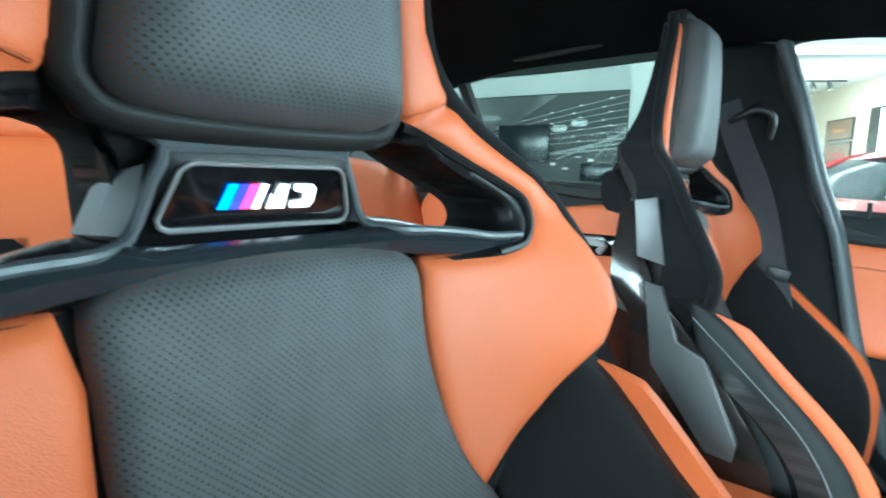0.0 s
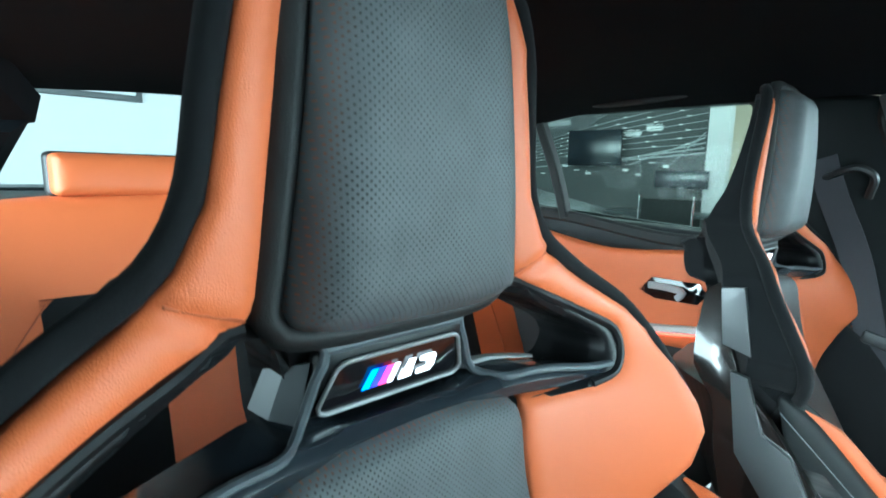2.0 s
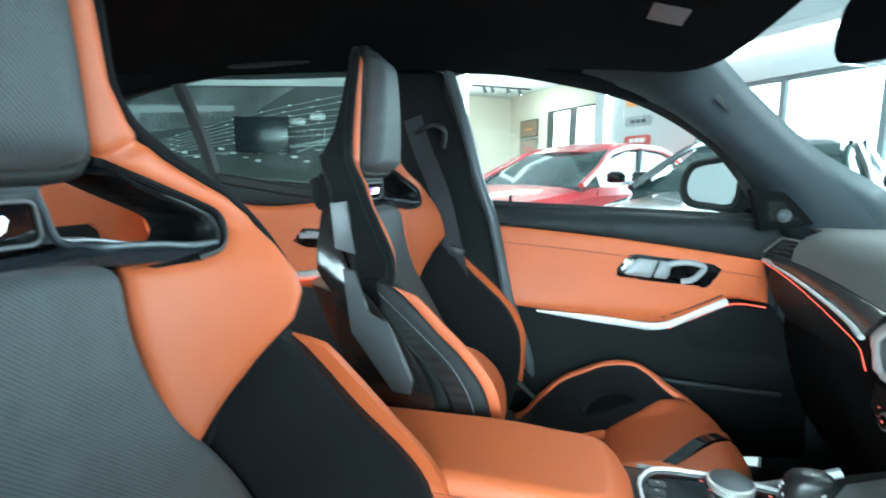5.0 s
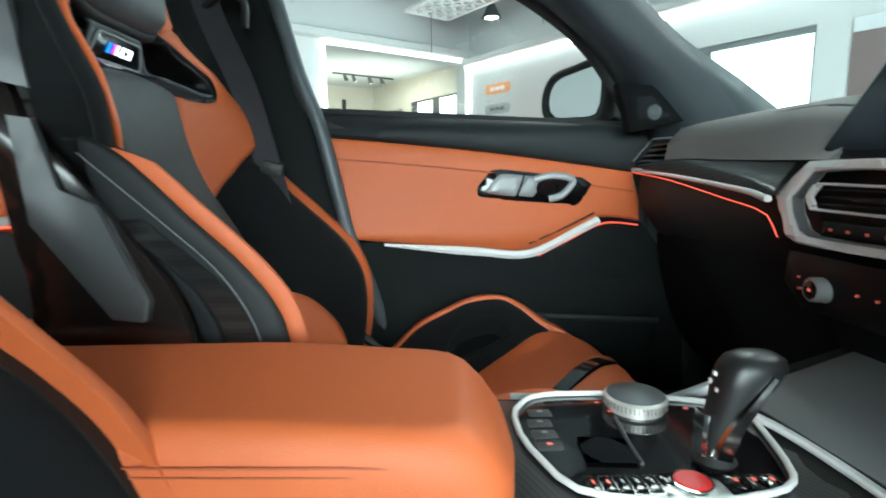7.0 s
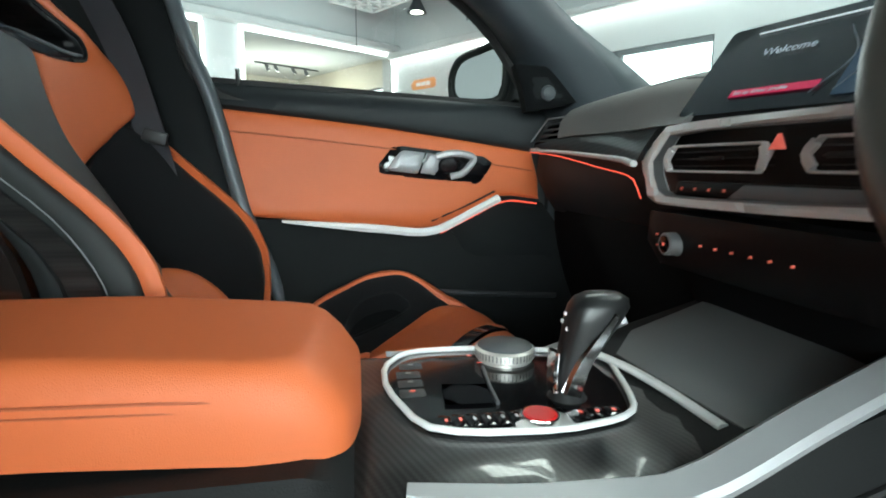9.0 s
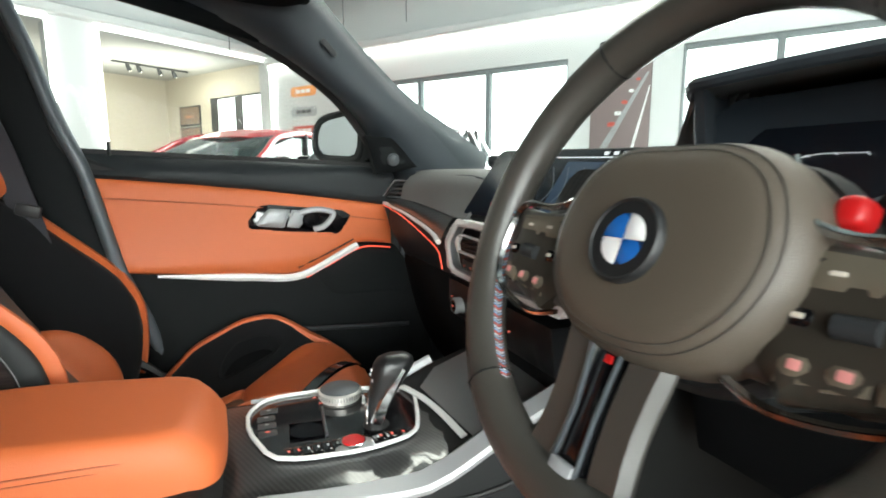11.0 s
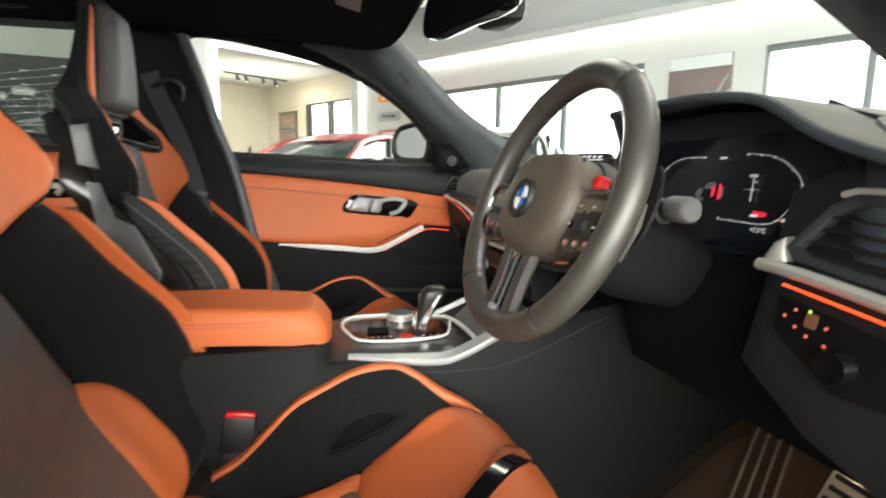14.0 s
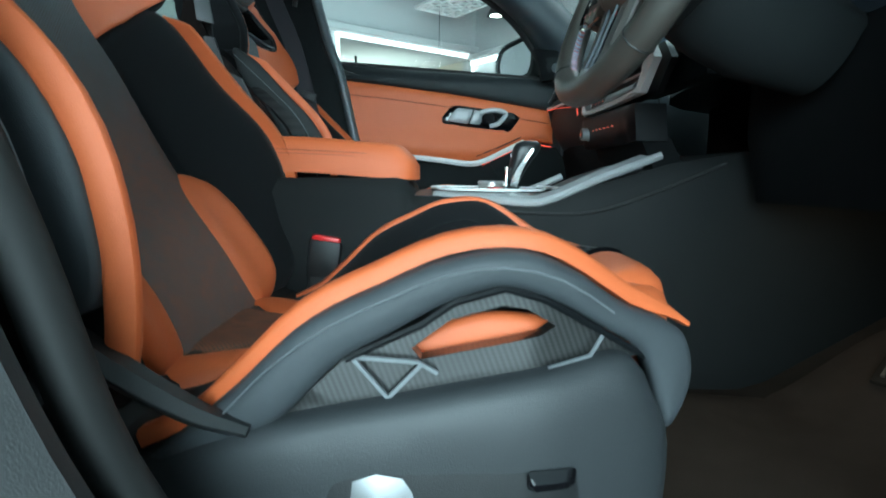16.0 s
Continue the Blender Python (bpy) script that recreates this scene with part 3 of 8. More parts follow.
def picture(name, m, w, h, frame_mat, body, label, bars=()):
    ob = thing(name, m.translation, label, "picture", kind="")
    part("picture_frame", box((0, 0, 0), (w, h, 0.03), 0.004, m), frame_mat, ob)
    sheet = part("sheet", box((0.03, 0.03, 0.024), (w - 0.03, h - 0.03, 0.034), 0, m), body, ob)
    for (u0, v0, u1, v1), mt in bars:
        part("printed_shape", box((u0 * w, v0 * h, 0.036), (u1 * w, v1 * h, 0.040), 0, m), mt, sheet)
    return ob


BROWN = mat("print_brown", (0.25, 0.18, 0.13), 0.6)
PRINT_RED = mat("print_red", (0.45, 0.07, 0.05), 0.6)
PRINT_ORANGE = mat("print_orange", (0.75, 0.30, 0.10), 0.6)
PRINT_GREY = mat("print_grey", (0.30, 0.31, 0.32), 0.6)
PRINT_DARK = mat("print_dark", (0.055, 0.058, 0.06), 0.6)
PRINT_GREEN = mat("print_green", (0.20, 0.24, 0.10), 0.6, vary=0.4, vscale=12)
PRINT_SKY = mat("print_sky", (0.55, 0.58, 0.60), 0.6)
PRINT_ROAD = mat("print_road", (0.16, 0.12, 0.12), 0.6)
PRINT_WHITE = mat("print_white", (0.75, 0.75, 0.75), 0.6)
for z in (0.0, 0.46):
    m2 = axes_at(on_r(-4.02, 1.46 + z, -0.496), ALONG_R, (0, 0, 1))
    picture("wall_picture", m2, 0.84, 0.43, DARK_METAL, BROWN, "brown framed wall picture on a cream wall", [((0.25, 0.35, 0.75, 0.5), PRINT_RED)] if z == 0 else [((0.3, 0.42, 0.7, 0.5), PRINT_ORANGE)])

# the window in the side wall of the room beyond
ob = thing("window_3", on_r(-1.8, 0.8, -0.5), "window with dark frame in the room beyond", "window", kind="structure")
m3 = axes_at(on_r(0, 0, -0.496), ALONG_R, (0, 0, 1))
part("window_frame", box((-2.72, 0.8, 0), (-0.90, 2.45, 0.05), 0.01, m3), DARK_METAL, ob)
for a, b in ((-2.42, -1.84), (-1.55, -0.98)):
    part("pane", box((a, 0.85, 0.05), (b, 2.40, 0.056), 0, m3), DAYLIGHT, ob)

# signs and the race picture on the window wall
mr = Matrix.Translation(on_r(0, 0, 0.004)) @ Matrix((ALONG_R, Vector((0, 0, 1)), ALONG_L)).transposed().to_4x4()
for z, mt, lab in ((2.26, PRINT_ORANGE, "orange rounded wall sign"), (1.92, PRINT_GREY, "pale grey rounded wall sign"), (1.60, PRINT_RED, "red rounded wall sign")):
    sg = thing("wall_sign", on_r(0.8, z), lab + " on the white wall", "sign", "rounded wall signs")
    part("plate", pillow(rounded(0.66, 0.17, 0.08, 4, 0.8, z), plane(mr), 0.06, 0.004, 0.02, 0.0, curve=False), mt, sg)
    for k in range(3):
        part("lettering", box((0.62 + k * 0.13, z - 0.03, 0.005), (0.72 + k * 0.13, z + 0.03, 0.010), 0, mr), PRINT_WHITE if mt is not PRINT_GREY else PRINT_DARK, sg)
race = thing("race_picture", on_r(6.18, 1.3), "large picture of a race track on the white wall", "picture")
part("sheet", box((5.85, 1.05, 0.0), (6.52, 2.24, 0.03), 0.004, mr), PRINT_ROAD, race)
part("printed_hill", pillow([(5.86, 1.75), (5.86, 2.10), (6.1, 2.13), (6.51, 2.08), (6.51, 2.0), (6.3, 1.95)], plane(mr), 0.1, 0.0, 0.02, -0.028, curve=False), PRINT_GREEN, race)
part("printed_sky", box((5.855, 2.10, 0.029), (6.515, 2.235, 0.034), 0, mr), PRINT_SKY, race)
part("printed_line", pillow([(5.9, 1.06), (6.0, 1.06), (6.5, 2.0), (6.47, 2.0)], plane(mr), 0.1, 0.036, 0.001, -0.03, curve=False), PRINT_GREY, race)
part("printed_line", pillow([(6.30, 1.06), (6.34, 1.06), (6.515, 1.85), (6.50, 1.85)], plane(mr), 0.1, 0.036, 0.001, -0.03, curve=False), PRINT_WHITE, race)
for k in range(5):
    part("printed_car", pillow(rounded(0.09 - k * 0.01, 0.05 - k * 0.005, 0.015, 3, 6.10 + k * 0.07, 1.45 + k * 0.12), plane(mr), 0.05, 0.036, 0.001, -0.03, curve=False), PRINT_WHITE if k % 2 else PRINT_RED, race)

# hanging lattice panels and a pendant
def lattice(p, w, h):
    ob = thing("ceiling_panel", p, "white hanging ceiling panel of triangular lattice", "ceiling panel", "lattice ceiling panels")
    bm = bmesh.new()
    m = axes_at(p, ALONG_R, ALONG_L)
    for y in (0, h):
        box((0, y - 0.03, -0.02), (w, y + 0.03, 0.02), 0, m, bm)
    for x in (0, w):
        box((x - 0.03, 0, -0.02), (x + 0.03, h, 0.02), 0, m, bm)
    k = int(w / 0.22)
    rows = int(h / 0.2)
    for r in range(rows):
        y0, y1 = r * h / rows, (r + 1) * h / rows
        if r:
            box((0, y0 - 0.012, -0.012), (w, y0 + 0.012, 0.012), 0, m, bm)
        for i in range(k):
            x0, x1 = i * w / k, (i + 1) * w / k
            xm = (x0 + x1) / 2
            for a, b in (((x0, y0), (xm, y1)), ((xm, y1), (x1, y0))):
                va, vb = m @ Vector((*a, 0)), m @ Vector((*b, 0))
                sweep([va, vb], rect_profile(0.035, 0.02), step=5, curve=False, up=Vector((0, 0, 1)), bm=bm)
    part("lattice", bm, LATTICE, ob)
    for x in (0.1, w - 0.1):
        part("hanger", sweep([m @ Vector((x, h / 2, 0)), m @ Vector((x, h / 2, 4.0 - p[2]))], circle_profile(0.006, 5), step=5, curve=False), DARK_METAL, ob)


for s, off, w in ((0.6, 0.9, 2.6), (4.0, 0.9, 3.0), (7.8, 0.9, 3.0)):
    lattice(on_r(s, 3.3, off), w, 0.8)
lattice(on_l(3.0, 3.5, 0.8), 1.0, 1.2)
pend = thing("pendant_lamp", (1.25, 8.1, 3.25), "black conical pendant lamp hanging from the ceiling", "pendant lamp")
part("shade", lathe([(0.03, 0.16), (0.05, 0.13), (0.15, -0.06), (0.155, -0.075), (0.14, -0.07)], pose(1.25, 8.1, 3.28)), DARK_METAL, pend)
part("bulb", lathe([(0.0, -0.08), (0.10, -0.07), (0.0, -0.03)], pose(1.25, 8.1, 3.28)), LED_CREAM, pend)
part("cord", sweep([(1.25, 8.1, 3.42), (1.25, 8.1, 4.0)], circle_profile(0.006, 5), step=5), DARK_METAL, pend)

# the dark wall picture, screen and desk seen through the rear side window
MUR = radians(12)
mu = Vector((math.cos(MUR), math.sin(MUR), 0))
mn = Vector((math.sin(MUR), -math.cos(MUR), 0))
M0 = Vector((-2.28, 5.85, 0))
mm = Matrix.Translation(M0) @ Matrix((mu, Vector((0, 0, 1)), mn)).transposed().to_4x4()
slab("wall_mural", [(((M0 + mu * 0.0).to_2d(), (M0 - mu * 7).to_2d()), 0, 4), (((M0 + mu * 0.03 + mn * 0.4).to_2d(), (M0 + mu * 0.03).to_2d()), 0, 4)], 0.2, WHITE_WALL, "white showroom wall carrying a large dark picture", "wall")
mural = thing("wall_mural_picture", M0 + mn * 0.01, "large black and white picture of a lit bridge at night", "picture")
part("sheet", box((-5.5, 0.55, 0.004), (0.0, 2.12, 0.02), 0, mm), PRINT_DARK, mural)
part("printed_sky", pillow([(-5.45, 1.75), (-5.45, 2.1), (-0.9, 2.1), (-1.6, 1.7), (-3.0, 1.5)], plane(mm), 0.3, 0.024, 0.001, -0.02, curve=False), PRINT_GREY, mural)
for k in range(3):
    part("printed_glow", pillow(rounded(0.22, 0.09, 0.044, 4, -0.62 - k * 0.26, 1.74 - k * 0.06), plane(mm), 0.1, 0.026, 0.001, -0.02, curve=False), PRINT_WHITE, mural)
for k in range(16):
    z = 1.16 + 0.05 * (k % 4)
    u = -0.1 - 0.16 * k
    part("printed_light", box((u - 0.07, z, 0.02), (u, z + 0.012 + 0.01 * (k % 3), 0.026), 0, mm), PRINT_WHITE, mural)
for k in range(5):
    part("printed_beam", pillow([(-2.4 + k * 0.5, 1.22 + 0.02 * k), (-0.05, 1.42 + k * 0.06), (-0.05, 1.44 + k * 0.06), (-2.4 + k * 0.5, 1.235 + 0.02 * k)], plane(mm), 0.3, 0.027, 0.001, -0.022, curve=False), PRINT_GREY, mural)
for k in range(7):
    a, b = Vector((-0.04, 2.06 - k * 0.085, 0.0285)), Vector((-2.9, 1.36 - k * 0.025, 0.0285))
    part("printed_beam", sweep([mm @ a, mm @ (a.lerp(b, 0.5) + Vector((0, 0.05, 0))), mm @ b], rect_profile(0.008, 0.002), step=0.4, up=mn), PRINT_GREY, mural)
    for j in range(7):
        p = a.lerp(b, 0.06 + 0.13 * j + 0.03 * (k % 2)) + Vector((0, 0.05 * math.sin(math.pi * (0.06 + 0.13 * j)), 0.001))
        part("printed_light", box((p.x - 0.05 * (1 - 0.09 * j), p.y - 0.006, 0.029), (p.x, p.y + 0.006, 0.031), 0, mm), PRINT_WHITE, mural)
part("printed_road", pillow([(-5.4, 0.6), (-5.4, 1.0), (-3.0, 1.15), (-0.6, 0.6)], plane(mm), 0.3, 0.025, 0.001, -0.02, curve=False), PRINT_GREY, mural)
for k in range(6):
    part("printed_marking", pillow([(-4.6 + k * 0.32, 0.62), (-4.5 + k * 0.32, 0.62), (-3.9 + k * 0.18, 1.0), (-3.95 + k * 0.18, 1.0)], plane(mm), 0.3, 0.03, 0.001, -0.026, curve=False), PRINT_WHITE, mural)
tv = thing("wall_television", M0 - mu * 1.25 + Vector((0, 0, 1.5)), "flat black television on the wall", "television")
part("screen", box((-1.6, 1.27, 0.26), (-0.92, 1.71, 0.30), 0.01, mm), SCREEN, tv)
part("bracket", box((-1.3, 1.4, 0.02), (-1.2, 1.55, 0.27), 0.005, mm), DARK_METAL, tv)
desk = thing("reception_desk", M0 - mu * 0.4 + mn * 0.5, "dark desk with monitors before the wall", "desk")
part("desk_top", box((-0.9, 0.72, 0.3), (0.25, 0.76, 0.9), 0.008, mm), DARK_METAL, desk)
for a in (-0.88, 0.2):
    part("leg", box((a, 0.0, 0.32), (a + 0.04, 0.72, 0.88), 0.004, mm), DARK_METAL, desk)
mon = thing("desk_monitor", M0 - mu * 0.1 + mn * 0.5 + Vector((0, 0, 0.77)), "black computer monitor on a desk", "monitor", "monitors on the desk")
part("screen", box((-0.46, 1.02, 0.5), (0.10, 1.22, 0.53), 0.006, mm), SCREEN, mon)
part("stand", box((-0.20, 0.76, 0.5), (-0.14, 1.04, 0.54), 0.004, mm), DARK_METAL, mon)
rack = thing("chair_back", M0 - mu * 0.3 + mn * 0.9, "black mesh chair on a chrome frame", "chair")
part("back", box((-0.46, 0.62, 1.0), (0.06, 0.92, 1.03), 0.02, mm), BLACK_LEATHER, rack)
for a in (-0.48, 0.05):
    part("frame", sweep([mm @ Vector((a, 0, 1.05)), mm @ Vector((a, 0.95, 1.02))], circle_profile(0.012, 8), step=1, curve=False), CHROME, rack)

# the walls that close the showroom behind the car and behind the camera
slab("wall_rear", [(((-8.0, -6.2), (-8.0, 6.0)), 0, 4)], -0.2, WHITE_WALL, "white showroom wall behind the car", "wall")
hw = thing("high_window", (-7.98, 0.4, 2.1), "long high window with grey frame on the white wall", "window")
part("window_frame", box((-7.99, -3.5, 1.98), (-7.94, 1.35, 2.06), 0.01), DARK_METAL, hw)
part("window_frame", box((-7.99, 1.28, 2.05), (-7.94, 1.35, 2.9), 0.01), DARK_METAL, hw)
part("pane", box((-7.985, -3.5, 2.06), (-7.97, 1.28, 2.9), 0), PRINT_SKY, hw)
slab("wall_behind", [(((-8.0, -6.2), (-2.2, -6.2)), 0, 4), (((-2.2, -6.2), (3.2, -6.2)), 3.2, 4), (((-2.2, -6.2), (3.2, -6.2)), 0, 0.4), (((3.2, -6.2), (14.0, -6.2)), 0, 4)], 0.2, WHITE_WALL, "white wall with a wide window behind the camera", "wall")
single("backdrop_daylight_rear", box((-3.5, -7.2, 0), (4.5, -7.15, 4)), DAYLIGHT, "bright daylight outside the rear window", "backdrop", kind="structure")
slab("wall_end", [((r2(13), (14.0, -6.2)), 0, 4)], -0.2, WHITE_WALL, "white end wall", "wall")


# ---- red car beyond the passenger window ----
def showroom_car(name, m, paint, label):
    """A four-door saloon, 4.6 m long, nose towards -x of its frame."""
    ob = thing(name, m.translation, label, "car", "showroom cars")
    at = lambda x, y, z: m @ Vector((x, y, z))
    half = [(-2.25, 0.62, 0.86), (-2.15, 0.70, 0.95), (-1.9, 0.76, 0.98), (-1.4, 0.84, 1.0), (-0.95, 0.90, 1.0), (-0.6, 0.93, 1.0), (0.6, 0.95, 1.0), (1.4, 0.97, 1.0), (1.95, 0.98, 0.97), (2.2, 0.94, 0.92), (2.3, 0.7, 0.86)]

    def sec(x, top, w):
        loop = [(yy * w, zz) for yy, zz in ((0, top), (0.55, top - 0.01), (0.78, top - 0.045), (0.87, top - 0.12), (0.885, top - 0.20), (0.90, top - 0.26), (0.90, 0.5), (0.87, 0.28), (0.80, 0.18), (0.0, 0.18))]
        return [at(x, y, z) for y, z in loop + [(-y, z) for y, z in reversed(loop[1:-1])]]

    part("body", loft([sec(x, t, w) for x, t, w in half]), paint, ob, sharp=25)
    cab = [(-0.85, 0.90, 0.78), (-0.45, 1.13, 0.70), (-0.15, 1.29, 0.63), (0.2, 1.385, 0.60), (0.55, 1.40, 0.60), (0.95, 1.375, 0.60), (1.35, 1.25, 0.62), (1.85, 0.97, 0.70)]
    part("windows", loft([[at(x, y, z) for y, z in ((-w * 1.08, 0.90), (-w * 1.0, t - 0.10), (-w * 0.86, t - 0.015), (-w * 0.5, t), (w * 0.5, t), (w * 0.86, t - 0.015), (w, t - 0.10), (w * 1.08, 0.90))] for x, t, w in cab]), CAR_GLASS, ob, "dark glass", sharp=30)
    part("roof", pillow([(-0.10, -0.50), (0.3, -0.57), (1.0, -0.57), (1.28, -0.52), (1.28, 0.52), (1.0, 0.57), (0.3, 0.57), (-0.10, 0.50)], lambda u, v, h: at(u, v, lerp([(-0.15, 1.29), (0.2, 1.385), (0.55, 1.40), (0.95, 1.375), (1.35, 1.25)], u) - 0.05 * (abs(v) / 0.6) ** 3 + 0.008 + h), 0.1, 0.012, 0.06, 0.01), paint, ob)
    for sgn in (-1, 1):
        part("window_pillar", sweep([at(-0.86, sgn * 0.83, 0.915), at(-0.45, sgn * 0.74, 1.11), at(-0.15, sgn * 0.645, 1.26), at(0.2, sgn * 0.60, 1.335), at(0.6, sgn * 0.59, 1.355), at(1.0, sgn * 0.59, 1.325), at(1.35, sgn * 0.62, 1.20), at(1.85, sgn * 0.74, 0.95)], circle_profile(0.034, 8), step=0.1), paint, ob)
        part("middle_pillar", sweep([at(0.42, sgn * 0.655, 0.91), at(0.50, sgn * 0.605, 1.35)], circle_profile(0.03, 8), step=0.1), RUBBER, ob)
        part("door_line", sweep([at(0.40, sgn * 0.855, 0.90), at(0.38, sgn * 0.862, 0.70), at(0.36, sgn * 0.862, 0.35)], circle_profile(0.006, 5), step=0.1), RUBBER, ob)
        part("door_line", sweep([at(-0.62, sgn * 0.86, 0.88), at(-0.66, sgn * 0.862, 0.65), at(-0.60, sgn * 0.862, 0.35)], circle_profile(0.006, 5), step=0.1), RUBBER, ob)
        mirror = part("door_mirror", box((-0.07, -0.09, -0.055), (0.07, 0.09, 0.065), 0.04, m @ pose(-0.42, sgn * 0.93, 1.0)), PIANO, ob)
        for x in (-1.42, 1.40):
            wm = m @ pose(x, sgn * 0.79, 0.34, 90, 0, 0)
            part("wheel_arch", lathe([(0.36, -0.135), (0.375, -0.10), (0.375, 0.10), (0.36, 0.135)], wm, 28), RUBBER, ob)
            wheel = part("wheel", lathe([(0.24, -0.13), (0.32, -0.12), (0.34, -0.08), (0.34, 0.08), (0.32, 0.12), (0.24, 0.13)], wm), RUBBER, ob)
            rim = part("rim", lathe([(0.0, -0.06), (0.235, -0.07), (0.25, -0.125), (0.25, 0.125), (0.235, 0.07), (0.0, 0.06)], wm, 28), DARK_METAL, wheel)
            for k in range(5):
                part("spoke", box((0.03, -0.022, -0.115), (0.24, 0.022, 0.115), 0.01, wm @ pose(0, 0, 0, 0, 0, 72 * k)), ALU, wheel)
        lamp = part("headlight", box((-0.20, -0.15, -0.045), (0.20, 0.10, 0.045), 0.04, m @ pose(-1.98, sgn * 0.60, 0.66, 0, 4, sgn * 24)), CHROME, ob)
    part("grille", box((-2.30, -0.32, 0.36), (-2.20, 0.32, 0.62), 0.03, m), PIANO, ob)
    return ob


showroom_car("red_car", pose(0.33, 6.0, 0.0, 0, 0, 50), RED_PAINT, "glossy red saloon parked in the showroom")
showroom_car("grey_car", pose(1.98, 4.55, 0.0, 0, 0, 58), mat("car_paint_dark_grey", (0.035, 0.038, 0.042), 0.3, 0.4, coat=1.0), "dark grey saloon parked beside the red car")
def smooth_step(t):
    t = min(1.0, max(0.0, t))
    return t * t * (3 - 2 * t)


# ---- the car: body, roof, pillars, doors ----
def door_y(x):
    return 0.685 + 0.095 * x


def on_door(x, z, h):
    """A place on the passenger door's inner face, h towards the cabin."""
    return Vector((x, door_y(x) - h, z))


def flip(pts):
    return [(p[0], -p[1], p[2]) for p in pts]


WIN_F = [(0.035, 0.945), (-0.020, 1.10), (-0.074, 1.254), (-0.062, 1.284), (-0.003, 1.292), (0.100, 1.281), (0.201, 1.262), (0.300, 1.240), (0.392, 1.209), (0.480, 1.163), (0.566, 1.100), (0.630, 1.025), (0.680, 0.945), (0.69, 0.930)]
body = thing("car_body", (0.2, 0.0, 0.0), "dark grey car body shell with black trimmed cabin", "car body")


def rear_y(x):
    return 0.66 + 0.08 * min(0.0, x + 0.3)


WIN_R = [(-0.325, 1.0), (-0.30, 1.12), (-0.275, 1.285), (-0.32, 1.312), (-0.45, 1.316), (-0.60, 1.308), (-0.80, 1.280), (-0.96, 1.24), (-1.08, 1.18), (-1.13, 1.12), (-1.02, 1.06), (-0.86, 1.035), (-0.70, 1.02)]

# roof lining: one sheet, bowed across and along
ROOF_X = [(-1.5, 1.25), (-1.2, 1.32), (-0.8, 1.352), (-0.3, 1.365), (0.0, 1.362), (0.25, 1.345), (0.45, 1.312), (0.55, 1.28)]


def roof(u, v, h):
    return Vector((u, v, lerp(ROOF_X, u) - 0.055 * (abs(v) / 0.60) ** 3 + h))


part("headliner", pillow([(-1.16, -0.5), (-0.6, -0.585), (0.0, -0.60), (0.3, -0.58), (0.46, -0.52), (0.50, 0.0), (0.46, 0.52), (0.3, 0.58), (0.0, 0.60), (-0.6, 0.585), (-1.16, 0.5), (-1.2, 0.0)], roof, 0.05, 0.0, 0.05, 0.03), HEADLINER, body, "black fabric roof lining")

A_DOOR = [(0.22, 0.700, 1.262), (0.392, 0.716, 1.214), (0.48, 0.722, 1.168), (0.566, 0.730, 1.105), (0.63, 0.736, 1.030), (0.69, 0.742, 0.945), (0.72, 0.745, 0.90)]
A_WIND = [(0.40, 0.560, 1.335), (0.475, 0.585, 1.285), (0.53, 0.605, 1.232), (0.60, 0.622, 1.165), (0.719, 0.640, 1.065), (0.86, 0.665, 0.985), (0.95, 0.68, 0.93)]

A_WIND_DRIVER = [(0.38, 0.548, 1.245), (0.44, 0.558, 1.205), (0.50, 0.5685, 1.163), (0.65, 0.582, 1.071), (0.80, 0.5955, 0.979), (0.90, 0.605, 0.918), (0.95, 0.609, 0.887)]


def pillar(sgn):
    a, b = smooth_loop(A_DOOR, 0.03, False), smooth_loop(A_WIND if sgn > 0 else A_WIND_DRIVER, 0.03, False)
    n = 18
    secs = []
    for i in range(n + 1):
        p, q = a[round(i / n * (len(a) - 1))], b[round(i / n * (len(b) - 1))]
        mid = (p + q) / 2
        out = Vector((0.03, 0.05, 0.04))
        inn = Vector((-0.035, -0.035, -0.02)) if sgn > 0 else Vector((-0.012, -0.006, -0.006))
        loop = [p, p.lerp(q, 0.25) + inn * 0.7, mid + inn, p.lerp(q, 0.75) + inn * 0.8, q, q + out * 0.9, mid + out * 1.3, p + out * 0.8]
        secs.append([Vector((v.x, v.y * sgn, v.z)) for v in loop])
    return part("a_pillar", loft(secs), PILLAR_HAZED, body, "dark grey windscreen pillar trim", sharp=80)


for sgn in (1, -1):
    pillar(sgn)
    tag = part("airbag_tag", box((-0.022, -0.006, -0.002), (0.022, 0.006, 0.002), 0.002, axes_at((0.532, sgn * 0.594 if sgn > 0 else -0.60, 1.186 if sgn > 0 else 1.10), (0.6, sgn * 0.06, -0.62), (0.4, 0, 0.5))), PLASTIC, body)

# roof rail over each door: the lining turns down to the seal
RAIL = [(-1.15, 0.50, 1.22), (-0.96, 0.56, 1.262), (-0.8, 0.60, 1.295), (-0.6, 0.628, 1.322), (-0.4, 0.645, 1.335), (-0.25, 0.652, 1.333), (-0.07, 0.665, 1.312), (0.1, 0.675, 1.298), (0.25, 0.685, 1.268), (0.40, 0.69, 1.235)]
for sgn in (1, -1):
    line = RAIL if sgn > 0 else flip(RAIL)
    part("roof_rail", sweep(line, [(0.05, 0.03), (0.045, -0.012), (0.0, -0.03), (-0.05, -0.02), (-0.06, 0.03), (0, 0.06)], step=0.05, up=Vector((0, 0, 1))), HEADLINER, body)

